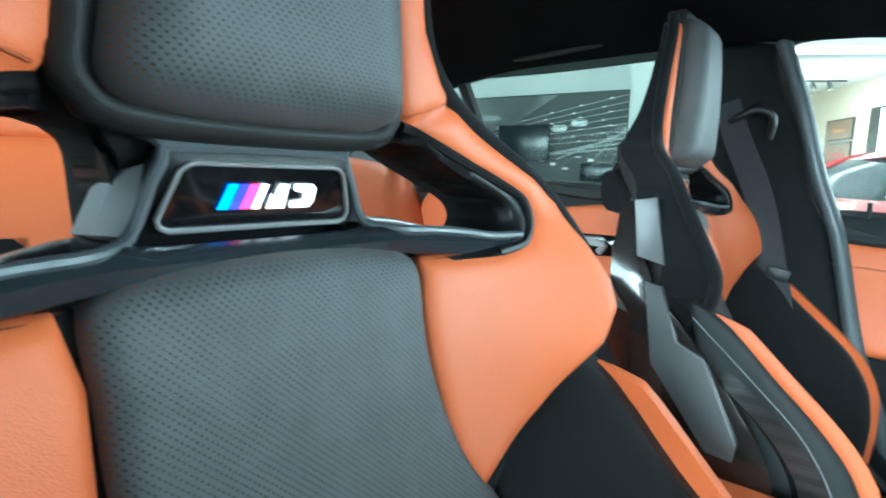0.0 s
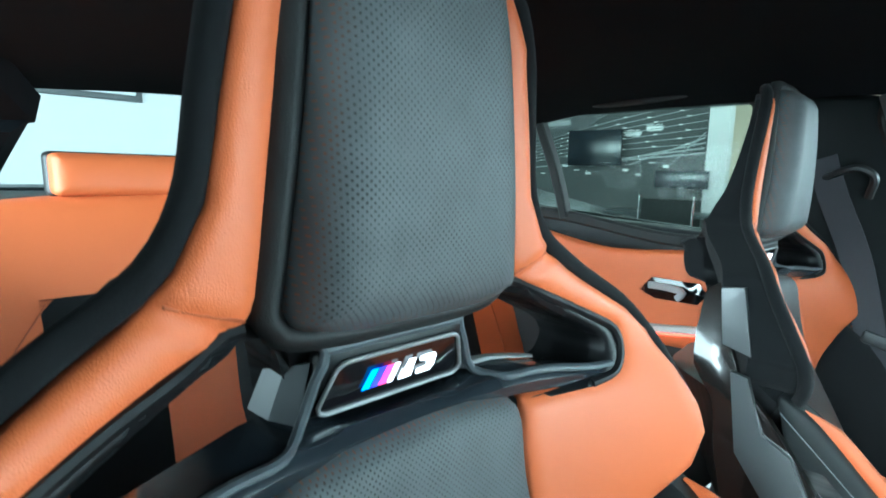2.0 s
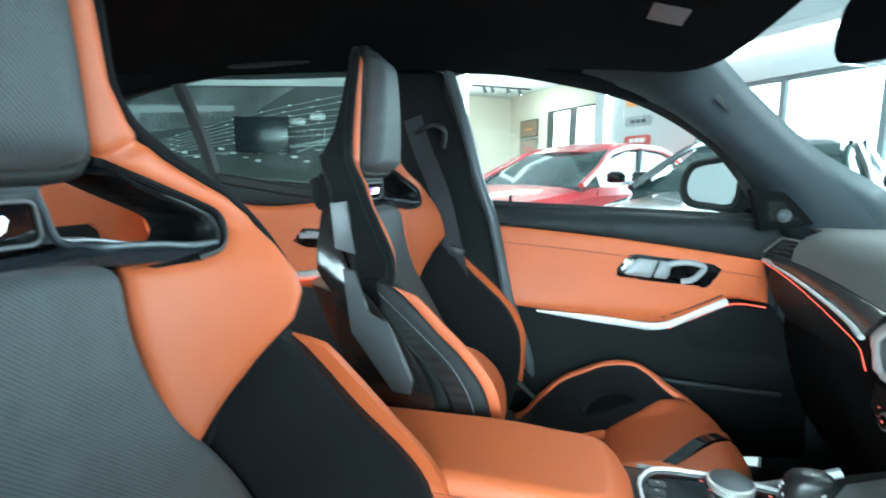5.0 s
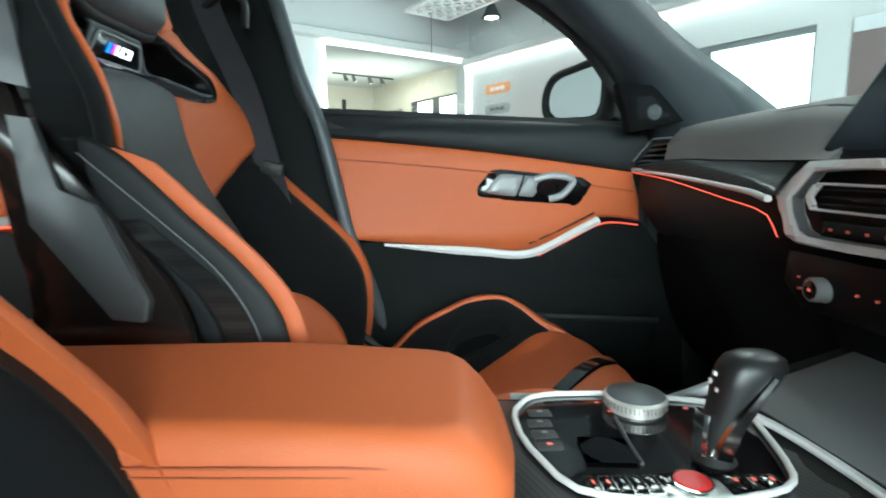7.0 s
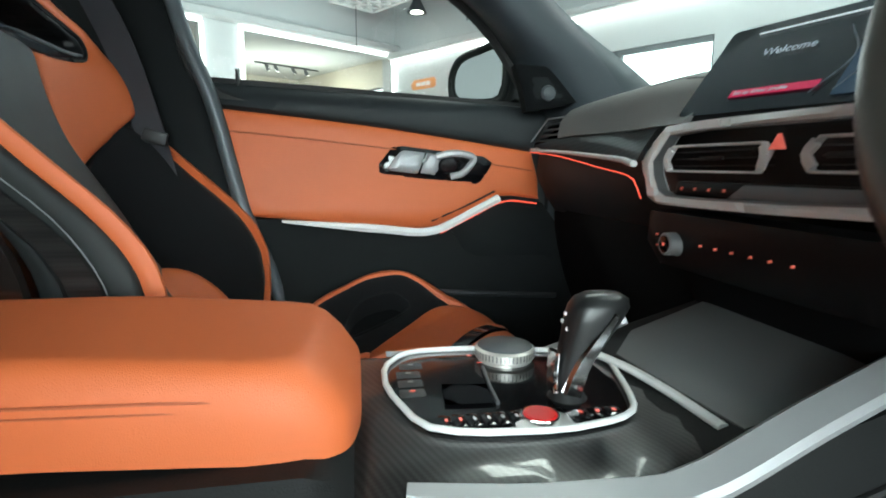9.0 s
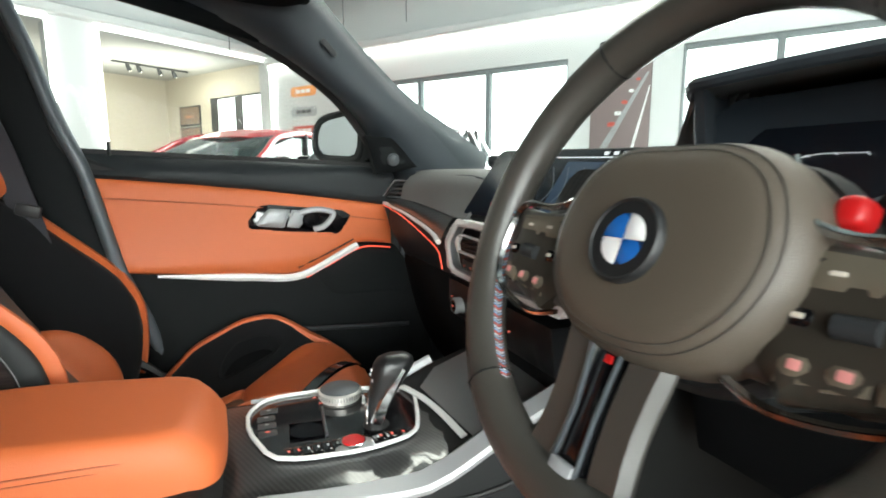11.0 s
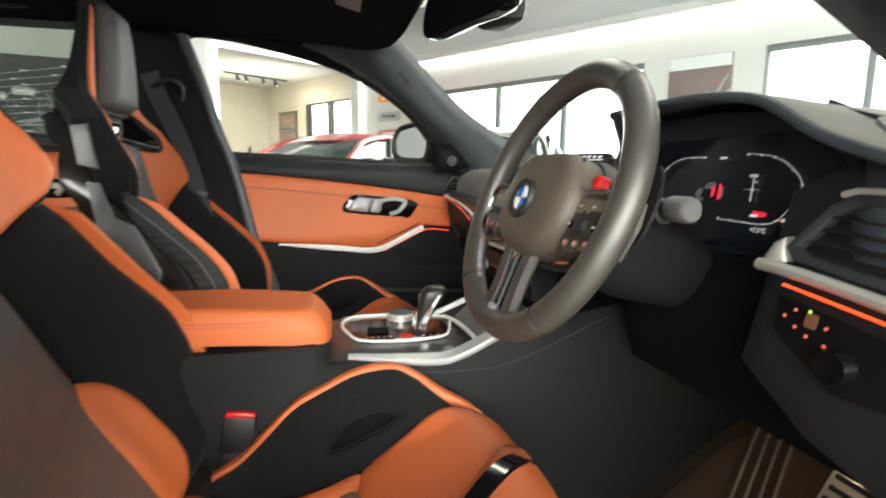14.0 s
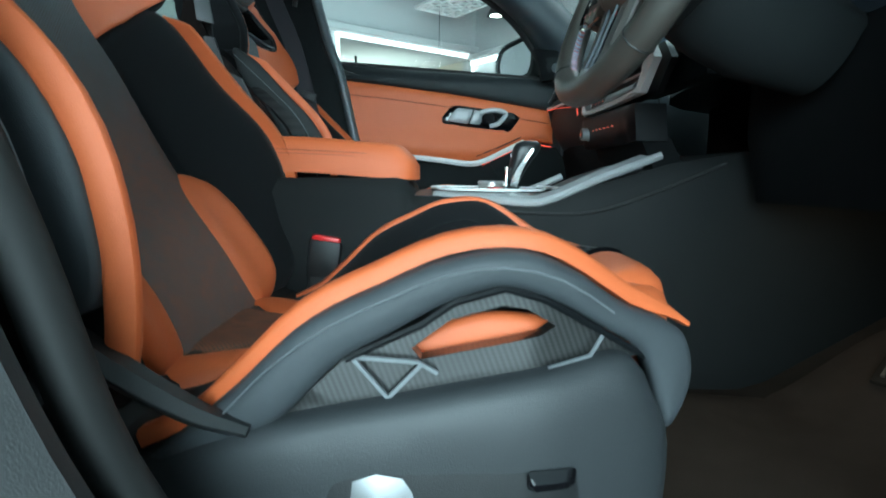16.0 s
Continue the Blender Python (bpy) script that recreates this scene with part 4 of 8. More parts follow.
# middle pillar: passenger side in full, driver's side as the frame of the open door
B_FRONT = [(-0.085, 1.285), (-0.045, 1.17), (-0.003, 1.02), (0.03, 0.93), (0.078, 0.72), (0.12, 0.60), (0.16, 0.48), (0.24, 0.36)]


def b_pillar(sgn):
    def pl(u, v, h):
        return Vector((u, sgn * (0.69 + 0.05 * (0.9 - v if v < 0.9 else 0.0) * 0.6 - h), v))

    part("b_pillar", pillow(B_FRONT + [(0.0, 0.36), (-0.30, 0.60), (-0.36, 0.93), (-0.31, 1.12), (-0.27, 1.29), (-0.2, 1.31)], pl, 0.04, 0.02, 0.05, 0.05, curve=False), CONSOLE_SIDE, body, "dark pillar trim between the doors")
    seal = [pl(u + 0.012, v, 0.02) for u, v in B_FRONT]
    part("door_seal", sweep(seal, circle_profile(0.014, 10), step=0.03), PAINT_GREY if sgn > 0 else RUBBER, body, "painted edge with rubber seal")


b_pillar(1)
b_pillar(-1)
frame_line = [(-0.085, -0.69, 1.285), (-0.003, -0.70, 1.02), (0.03, -0.70, 0.93), (0.09, -0.71, 0.70), (0.13, -0.715, 0.60), (0.185, -0.72, 0.475), (0.25, -0.73, 0.40), (0.40, -0.735, 0.36), (0.95, -0.735, 0.35)]
part("door_frame", sweep([(x - 0.075, y - 0.03, z) for x, y, z in frame_line], rect_profile(0.07, 0.05, 0.3), step=0.03, up=Vector((0, -1, 0))), PAINT_DARK, body, "grey painted door opening frame")
part("frame_trim", sweep([(x - 0.028, y, z) for x, y, z in frame_line], rect_profile(0.06, 0.04, 0.4), step=0.03, up=Vector((0, -1, 0))), PLASTIC, body, "black door opening trim")
part("frame_seal", sweep([(x - 0.055, y - 0.02, z) for x, y, z in frame_line], circle_profile(0.014, 8), step=0.03), RUBBER, body)
part("sill_trim", box((0.25, -0.70, 0.27), (1.0, -0.60, 0.345), 0.02), PLASTIC, body)

# window frames and panes of the passenger side
def ring(name, outline, place, width, material, label="", depth=0.02):
    c = Vector((sum(p[0] for p in outline) / len(outline), sum(p[1] for p in outline) / len(outline)))
    pts = smooth_loop([(*p, 0) for p in outline], 0.02)
    line = [place(p.x, p.y, 0.0) for p in pts]
    return part(name, sweep(line, rect_profile(width, depth, 0.3), closed=True, step=0.03, curve=False, up=Vector((0, -1, 0))), material, body, label)


pane = part("window_pane", pillow(WIN_F, lambda u, v, h: on_door(u, v, h - 0.03) + Vector((0, 0, 0)), 0.15, 0, 0.01, 0.004), GLASS, body, "clear side window")
pane.visible_shadow = False
ring("window_frame", WIN_F, on_door, 0.022, RUBBER)
on_rear = lambda u, v, h: Vector((u, rear_y(u) - h, v))
pane = part("window_pane", pillow(WIN_R, lambda u, v, h: on_rear(u, v, h - 0.03), 0.2, 0, 0.01, 0.004), GLASS_TINT, body, "dark tinted rear side window")
pane.visible_shadow = False
ring("window_frame", WIN_R, on_rear, 0.03, RUBBER)
part("quarter_post", sweep([on_rear(-0.705, 1.015, 0.0), on_rear(-0.74, 1.13, 0.0), on_rear(-0.805, 1.285, 0.0)], rect_profile(0.026, 0.03), step=0.05, up=Vector((0, -1, 0))), RUBBER, body)

# rear: parcel shelf, rear window, rear side trim
part("parcel_shelf", box((-1.75, -0.62, 1.02), (-1.1, 0.62, 1.055), 0.01), PLASTIC, body)
pane = part("rear_window", pillow([(-0.56, 0.0), (-0.62, 0.1), (-0.5, 0.62), (0.5, 0.62), (0.62, 0.1), (0.56, 0.0)], lambda u, v, h: Vector((-1.72 + v * 0.87, u, 1.06 + v * 0.48 - 0.02 * (u / 0.5) ** 2 + h)), 0.2, 0, 0.01, 0.004), GLASS, body, "rear window")
pane.visible_shadow = False
C_LINE = [(-1.15, 0.50, 1.30), (-1.35, 0.53, 1.22), (-1.55, 0.56, 1.13), (-1.75, 0.58, 1.04)]
for sgn in (1, -1):
    part("c_pillar", sweep(C_LINE if sgn > 0 else flip(C_LINE), rect_profile(0.26, 0.08, 0.4), step=0.06, up=Vector((0, sgn, 0))), HEADLINER, body)
part("rear_header", sweep([(-1.17, -0.52, 1.29), (-1.19, 0, 1.335), (-1.17, 0.52, 1.29)], rect_profile(0.10, 0.04, 0.4), step=0.06, up=Vector((0, 0, 1))), HEADLINER, body)
# outer skin closes the car from the showroom's light
part("outer_roof", pillow([(-1.2, -0.56), (0.45, -0.60), (0.52, 0), (0.45, 0.60), (-1.2, 0.56)], lambda u, v, h: roof(u, v, h + 0.05), 0.15, 0.0, 0.1, 0.012), PAINT_GREY, body)
part("floor_pan", pillow([(-1.2, -0.72), (0.95, -0.72), (1.28, -0.66), (1.28, 0.74), (0.95, 0.78), (-1.2, 0.72)], lambda u, v, h: Vector((u, v, 0.28 + max(0.0, u - 0.88) * 0.62 + h)), 0.08, 0.0, 0.02, 0.05), CARPET, body, "black carpeted cabin floor")
part("bulkhead", pillow([(-0.75, 0.28), (-0.75, 0.95), (0.75, 0.95), (0.75, 0.28)], lambda u, v, h: Vector((1.25 - 0.02 * v + h, u, v)), 0.15, 0, 0.02, 0.03, curve=False), CARPET, body)
part("windscreen_cowl", pillow([(-0.70, 0.92), (-0.60, 1.17), (0, 1.25), (0.60, 1.17), (0.70, 0.92), (0, 1.0)], lambda u, v, h: Vector((v, u, 0.925 + h)), 0.1, 0, 0.02, 0.02), PLASTIC, body)
pane = part("windscreen", pillow([(-0.66, 0.0), (0.66, 0.0), (0.55, 0.72), (-0.55, 0.72)], lambda u, v, h: Vector((1.02 - v * 0.80 - 0.12 * (u / 0.6) ** 2 * (1 - v), u, 0.94 + v * 0.56 + h)), 0.15, 0, 0.01, 0.005, curve=False), GLASS, body, "windscreen")
pane.visible_shadow = False
part("front_wing", pillow([(0.75, 0.2), (0.75, 0.92), (1.3, 0.9), (1.3, 0.2)], lambda u, v, h: Vector((u, 0.80 - h, v)), 0.2, 0, 0.02, 0.02, curve=False), PAINT_GREY, body)
part("front_wing", pillow([(0.98, 0.2), (0.98, 0.92), (1.35, 0.9), (1.35, 0.2)], lambda u, v, h: Vector((u, -0.74 + h, v)), 0.2, 0, 0.02, 0.02, curve=False), PAINT_GREY, body)
part("footwell_side", pillow([(0.80, 0.28), (0.74, 0.70), (0.82, 0.90), (1.25, 0.92), (1.25, 0.28)], lambda u, v, h: Vector((u, -0.68 + h, v)), 0.1, 0.01, 0.03, 0.02, curve=False), PLASTIC, body)
for sx in (-1, 1):
    for x in (-1.55, 1.55):
        wm = pose(x + 0.1, sx * 0.78, 0.33, 90, 0, 0)
        wheel = part("wheel", lathe([(0.22, -0.12), (0.31, -0.11), (0.33, -0.06), (0.33, 0.06), (0.31, 0.11), (0.22, 0.12)], wm), RUBBER, body)
        part("rim", lathe([(0.0, -0.08), (0.22, -0.10), (0.22, 0.10), (0.0, 0.08)], wm, 20), DARK_METAL, wheel)
part("underbody", box((-1.9, -0.78, 0.18), (1.9, 0.78, 0.23), 0.02), PLASTIC, body)

# grab handle, sun visor, interior mirror
gh = [(-0.62, 0.575, 1.322), (-0.60, 0.55, 1.30), (-0.55, 0.54, 1.292), (-0.42, 0.54, 1.296), (-0.37, 0.55, 1.304), (-0.35, 0.575, 1.33)]
grab = single("grab_handle", sweep(gh, rect_profile(0.022, 0.014, 0.35), step=0.015), PLASTIC, "black folding grab handle on the roof lining", "grab handle")
visor = thing("sun_visor", (0.36, 0.36, 1.29), "black sun visor with a pale warning label", "sun visor")
part("panel", pillow(rounded(0.17, 0.40, 0.03, 4, 0.40, 0.36), lambda u, v, h: Vector((u, v, 1.318 - (u - 0.33) * 0.26 - 0.03 * (v / 0.6) ** 2 - h)), 0.04, 0.01, 0.02, 0.008), HEADLINER, visor)
part("warning_label", pillow(rounded(0.055, 0.075, 0.004, 2, 0.362, 0.30), lambda u, v, h: Vector((u, v, 1.305 - (u - 0.33) * 0.26 - 0.03 * (v / 0.6) ** 2 - h)), 0.02, 0.002, 0.004, 0.0, curve=False), PRINT_GREY, visor, "pale grey label")

# closed outer skin: bonnet, boot lid, flanks of the passenger side and the rear wings
part("bonnet", pillow([(1.06, -0.72), (1.5, -0.78), (2.15, -0.66), (2.3, -0.3), (2.32, 0.0), (2.3, 0.3), (2.15, 0.66), (1.5, 0.78), (1.06, 0.72), (1.16, 0.0)], lambda u, v, h: Vector((u, v, 0.915 - 0.16 * smooth_step((u - 1.1) / 1.2) - 0.05 * (abs(v) / 0.78) ** 4 + h)), 0.12, 0.01, 0.1, 0.02), PAINT_GREY, body, "grey painted bonnet")
part("boot_lid", pillow([(-1.76, -0.60), (-2.15, -0.62), (-2.22, 0.0), (-2.15, 0.62), (-1.76, 0.60)], lambda u, v, h: Vector((u, v, 1.06 - 0.05 * (-1.76 - u) + h)), 0.12, 0.01, 0.1, 0.02), PAINT_GREY, body, "grey painted boot lid")
for sgn in (1, -1):
    part("rear_wing", pillow([(-0.36, 0.30), (-0.36, 1.0), (-0.7, 1.02), (-1.2, 1.05), (-1.75, 1.06), (-2.15, 1.02), (-2.2, 0.45), (-1.92, 0.36), (-1.84, 0.58), (-1.62, 0.73), (-1.38, 0.73), (-1.18, 0.60), (-1.08, 0.30)], lambda u, v, h: Vector((u, sgn * (0.80 + 0.05 * math.sin((v - 0.3) * 4) - 0.10 * smooth_step((-1.6 - u) / 0.6) + h), v)), 0.1, 0.0, 0.05, 0.02, curve=False), PAINT_GREY, body, "grey painted rear wing")
    part("front_flank", pillow([(1.08, 0.30), (1.06, 0.90), (1.5, 0.87), (2.1, 0.78), (2.28, 0.60), (2.26, 0.35), (2.05, 0.34), (2.0, 0.58), (1.8, 0.72), (1.5, 0.72), (1.32, 0.60), (1.25, 0.30)], lambda u, v, h: Vector((u, sgn * (0.79 + 0.03 * math.sin((v - 0.3) * 4) - 0.16 * smooth_step((u - 1.7) / 0.6) + h), v)), 0.1, 0.0, 0.05, 0.02, curve=False), PAINT_GREY, body, "grey painted front wing")
part("door_skin", pillow([(-0.34, 0.30), (-0.34, 0.985), (0.03, 0.925), (0.70, 0.905), (1.04, 0.90), (1.06, 0.30)], lambda u, v, h: Vector((u, 0.825 + 0.04 * math.sin((v - 0.3) * 4) + h, v)), 0.1, 0.0, 0.05, 0.015, curve=False), PAINT_GREY, body, "grey painted door outer skins")
part("nose", box((2.22, -0.62, 0.30), (2.32, 0.62, 0.70), 0.04), PLASTIC, body)
part("tail_panel", box((-2.24, -0.66, 0.35), (-2.16, 0.66, 1.02), 0.03), PAINT_GREY, body)
# ---- front seats ----
C_BACK = [(0.42, 0.09), (0.46, 0.075), (0.52, 0.045), (0.62, -0.025), (0.75, -0.09), (0.85, -0.122), (0.95, -0.142), (1.0, -0.156), (1.05, -0.160), (1.1, -0.160), (1.3, -0.160)]
E_BACK = [(0.42, 0.085), (0.47, 0.10), (0.53, 0.118), (0.58, 0.123), (0.63, 0.119), (0.69, 0.094), (0.78, 0.010), (0.85, -0.060), (0.89, -0.112), (0.93, -0.13)]
Y_EDGE = [(0.42, 0.228), (0.47, 0.240), (0.55, 0.256), (0.63, 0.262), (0.72, 0.260), (0.80, 0.252), (0.89, 0.235)]
A_TOP = [(0.78, 0.050), (0.84, 0.058), (0.886, 0.066), (0.92, 0.064), (0.97, 0.052), (1.01, 0.040), (1.06, 0.014), (1.10, 0.010), (1.19, 0.014), (1.245, 0.026), (1.27, 0.028)]
W_TOP = [(0.78, 0.25), (0.98, 0.25), (1.04, 0.20), (1.10, 0.15), (1.16, 0.13), (1.27, 0.12)]


def smooth01(t):
    t = min(1.0, max(0.0, t))
    return t * t * (3 - 2 * t)


def back_low(y, z):
    c, e, ye = lerp(C_BACK, z), lerp(E_BACK, z), lerp(Y_EDGE, z)
    t = min(1.15, max(0.0, (abs(y) - 0.125) / (ye - 0.125)))
    return c + (e - c) * (0.35 * t + 0.65 * smooth01(t))


def back_top(y, z):
    """The seat's upper front face: shoulders and headrest wings curl forward in one smooth sweep."""
    w = lerp(W_TOP, z)
    away = (z - 1.047 - (abs(y) - 0.104) * 0.52) * 0.887  # distance from the stitched crease under the headrest
    crease = 0.006 * math.exp(-((away / 0.005) ** 2)) * smooth01((0.16 - abs(y)) / 0.02)
    t, low = max(0.0, (abs(y) - 0.06) / (w - 0.06)), smooth01((1.10 - z) / 0.08)
    curl = (1 - low) * smooth01(t) + low * min(1.15, t) ** 2.1
    return lerp(C_BACK, z) + lerp(A_TOP, z) * curl - crease


DEEP = [(0.78, 1.0), (0.9, 0.95), (1.0, 0.85), (1.05, 0.85), (1.12, 0.42), (1.20, 0.22), (1.27, 0.12)]


Z_MID = [(0.02, 0.452), (0.10, 0.447), (0.2, 0.447), (0.33, 0.470), (0.45, 0.512), (0.52, 0.533), (0.555, 0.525), (0.58, 0.495)]
Z_BOL = [(0.10, 0.425), (0.16, 0.455), (0.2, 0.492), (0.25, 0.540), (0.30, 0.566), (0.35, 0.588), (0.40, 0.594), (0.44, 0.580), (0.48, 0.553), (0.54, 0.524), (0.58, 0.49)]
Y_BOL = [(0.10, 0.208), (0.25, 0.220), (0.40, 0.218), (0.48, 0.20), (0.56, 0.172), (0.60, 0.16)]


def seat_top(x, y):
    a, b, yb = lerp(Z_MID, x), lerp(Z_BOL, x), lerp(Y_BOL, x)
    t = min(1.1, max(0.0, (abs(y) - 0.12) / (yb - 0.12)))
    return a + (b - a) * (0.3 * t + 0.7 * smooth01(t))


def front_seat(cy, label):
    seat = thing("front_seat", (0.25, cy, 0.28), label, "car seat", "front seats")
    sx = lambda z: cy + 0.032 * smooth01((0.92 - z) / 0.2)  # the lower back sits a little inboard
    cl = cy + 0.026
    low = lambda s, d=0.0: (lambda u, v, h: Vector((back_low(u, v) + h + d, sx(v) + s * u, v)))
    top = lambda s, d=0.0: (lambda u, v, h: Vector((back_top(u, v) + h + d, cy + s * u, v)))
    cus = lambda s, d=0.0: (lambda u, v, h: Vector((u, cl + s * v, seat_top(u, v) + h + d)))
    sym = lambda half: half + [(-y, z) for y, z in reversed(half) if abs(y) > 1e-6]
    nostril = [(0.070, 1.034), (0.105, 1.040), (0.150, 1.016), (0.188, 0.996), (0.192, 0.982), (0.178, 0.966), (0.150, 0.960), (0.064, 0.958)]
    # upper shell with its two openings
    half = [(0.0, 1.257), (0.057, 1.253), (0.083, 1.241), (0.098, 1.208), (0.106, 1.164), (0.115, 1.108), (0.132, 1.076), (0.174, 1.044), (0.226, 1.006), (0.250, 0.955), (0.254, 0.914), (0.238, 0.884), (0.19, 0.840), (0.14, 0.80), (0.0, 0.79)]
    part("upper_shell", pillow(sym(half), lambda u, v, h: Vector((back_top(u, v) - 0.008 - 0.045 * smooth01((0.080 - abs(u)) / 0.02) * smooth01((v - 0.955) / 0.015) * smooth01((1.045 - v) / 0.02) + (h if h > 0 else h * lerp(DEEP, v)), cy + u, v)), 0.009, 0.006, 0.012, 0.062, holes=(soften(nostril), [(-y, z) for y, z in soften(nostril)]), curve=False), SUEDE, seat, "black suede covered upper shell")
    half = [(0.0, 0.83), (0.2, 0.83), (0.272, 0.80), (0.288, 0.70), (0.288, 0.56), (0.272, 0.47), (0.20, 0.42), (0.0, 0.415)]
    part("carbon_shell", pillow(sym(half), lambda u, v, h: Vector((back_low(u, v) - 0.03 - 0.055 * (1 - min(1, abs(u) / 0.29) ** 4) + h * (1.2 - 0.7 * min(1, abs(u) / 0.29)), sx(v) + u, v)), 0.035, 0.0, 0.03, 0.055), CARBON_BACK, seat, "glossy carbon fibre seat shell")
    rim = [(0.0, 1.262), (0.06, 1.258), (0.088, 1.245), (0.103, 1.21), (0.111, 1.165), (0.120, 1.11), (0.137, 1.080), (0.178, 1.050), (0.230, 1.010), (0.254, 0.955), (0.258, 0.912), (0.243, 0.880), (0.200, 0.842), (0.160, 0.808), (0.125, 0.782)]
    for s in (1, -1):
        line = [(back_top(y, z) - 0.006 - 0.004 * smooth01((1.06 - z) / 0.05), cy + s * (y + 0.001), z) for y, z in rim]
        part("shell_edge", sweep(line, circle_profile(0.0078, 10), step=0.012), SUEDE, seat)
        slim = 0.016 if cy > 0 and s < 0 else 0.0  # the passenger's inboard shoulder shows a thin edge only
        part("side_wing", pillow([(u - slim * smooth01((u - 0.12) / 0.06) * smooth01((1.08 - z) / 0.06), z) for u, z in [(0.060, 1.252), (0.084, 1.242), (0.098, 1.21), (0.106, 1.165), (0.115, 1.11), (0.130, 1.080), (0.145, 1.064), (0.160, 1.053), (0.186, 1.036), (0.216, 1.016), (0.236, 0.996), (0.250, 0.965), (0.257, 0.935), (0.257, 0.912), (0.243, 0.884), (0.190, 0.838), (0.120, 0.795), (0.103, 0.83), (0.096, 0.89), (0.095, 0.93), (0.102, 0.960), (0.17, 0.962), (0.196, 0.969), (0.206, 0.984), (0.201, 1.000), (0.16, 1.021), (0.125, 1.038), (0.100, 1.047), (0.090, 1.062), (0.084, 1.10), (0.076, 1.17), (0.066, 1.23)]], top(s), 0.0065, 0.009, 0.014, 0.005, curve=False), ORANGE, seat, "orange leather headrest wing and shoulder", sharp=85)
        part("wing_seam", sweep([top(s, 0.0082)(u, z, 0) for u, z in ((0.100, 1.0535), (0.110, 1.057), (0.120, 1.0605), (0.135, 1.0665))], circle_profile(0.0009, 6), step=0.006), ORANGE_SEAM, seat)
        outer = [(0.062, 1.042), (0.106, 1.049), (0.158, 1.024), (0.204, 1.000), (0.207, 0.980), (0.192, 0.960), (0.160, 0.952), (0.060, 0.950)]
        part("opening_bezel", pillow(soften(outer), lambda u, v, h: top(s, 0.004 - 0.026 * smooth01((0.115 - u) / 0.04))(u, v, h), 0.005, 0.003, 0.006, 0.05, holes=(soften(nostril),), curve=False), GLOSS_PLASTIC, seat, "black opening bezel", sharp=50)
        part("opening_trim", sweep([top(s, 0.005)(u, v, 0) for u, v in ((0.098, 1.0475), (0.106, 1.0465), (0.130, 1.0350), (0.158, 1.0225), (0.185, 1.0095), (0.203, 0.9985), (0.2065, 0.984), (0.196, 0.9665), (0.170, 0.9595))], circle_profile(0.0042, 8), step=0.006), GLOSS_PLASTIC, seat, "black edge of the opening")
        part("bolster", pillow([(0.122, 0.792), (0.182, 0.838), (0.232, 0.876), (0.240, 0.85), (0.248, 0.78), (0.255, 0.70), (0.257, 0.62), (0.252, 0.55), (0.238, 0.47), (0.20, 0.445), (0.14, 0.45), (0.150, 0.52), (0.153, 0.62), (0.143, 0.72)], low(s), 0.013, 0.012, 0.03, 0.03), SUEDE, seat, "black suede side bolster", sharp=75)
        edge = [(back_low(lerp(Y_EDGE, z), z) + 0.001, sx(z) + s * (lerp(Y_EDGE, z) + 0.007), z) for z in (0.862, 0.84, 0.80, 0.75, 0.70, 0.66, 0.62, 0.58, 0.55, 0.52, 0.495)]
        k = 0.8 if cy < 0 else 0.6  # the edge beside the door sill is worn broad
        prof = [(a * k, b) for a, b in ((0.017, -0.006), (0.0168, 0.0015), (0.0145, 0.0036), (0.008, 0.0042), (-0.006, 0.0038), (-0.0098, 0.0018), (-0.011, -0.006))]
        part("bolster_edge", sweep(edge, [(a * s + s * 0.010 * k, b) for a, b in prof], step=0.02, up=Vector((0.28, s * 0.95, 0.1)), taper=lambda t: min(1.0, 0.25 + 9 * t)), ORANGE, seat, "orange leather bolster edge", sharp=42)
        side = [(0.875, 0.0), (0.80, 0.0), (0.72, 0.0), (0.64, 0.0), (0.57, 0.0), (0.548, 0.006), (0.540, 0.03), (0.535, 0.07), (0.55, 0.085), (0.62, 0.085), (0.72, 0.08), (0.82, 0.06)]
        # only the driver's door side keeps the lit grey; the rest are painted shaded
        part("bolster_side", pillow(side, lambda u, v, h: Vector((back_low(lerp(Y_EDGE, u), u) + 0.002 - v, sx(u) + s * (lerp(Y_EDGE, u) + 0.010 + 0.10 * v - 0.4 * v * v + h), u)), 0.012, 0.006, 0.012, 0.02), GREY if cy < 0 and s < 0 else GREY_SHADED, seat, "dark grey leather bolster side", sharp=75)
        part("side_stitching", sweep([(back_low(lerp(Y_EDGE, z), z) - 0.020, sx(z) + s * (lerp(Y_EDGE, z) + 0.0255), z) for z in (0.86, 0.80, 0.74, 0.68, 0.62, 0.57)], circle_profile(0.0007, 4), step=0.02), SEAM_GREY, seat)
        part("hinge_cover", sweep([(0.085, cl + s * 0.258, 0.535), (0.13, cl + s * 0.258, 0.503), (0.18, cl + s * 0.258, 0.474), (0.215, cl + s * 0.258, 0.462)], rect_profile(0.030, 0.018, 0.45), step=0.01, up=Vector((0, 0, 1)), taper=lambda t: 1 - 0.55 * t ** 3), PLASTIC, seat, "black plastic hinge cover")
        part("lumbar_pad", pillow([(0.138, 0.632), (0.112, 0.618), (0.095, 0.56), (0.094, 0.49), (0.106, 0.452), (0.155, 0.452), (0.180, 0.478), (0.190, 0.53), (0.183, 0.588), (0.165, 0.624)], low(s, 0.006), 0.014, 0.022, 0.035, 0.01), ORANGE, seat, "orange leather lumbar pad", sharp=75)
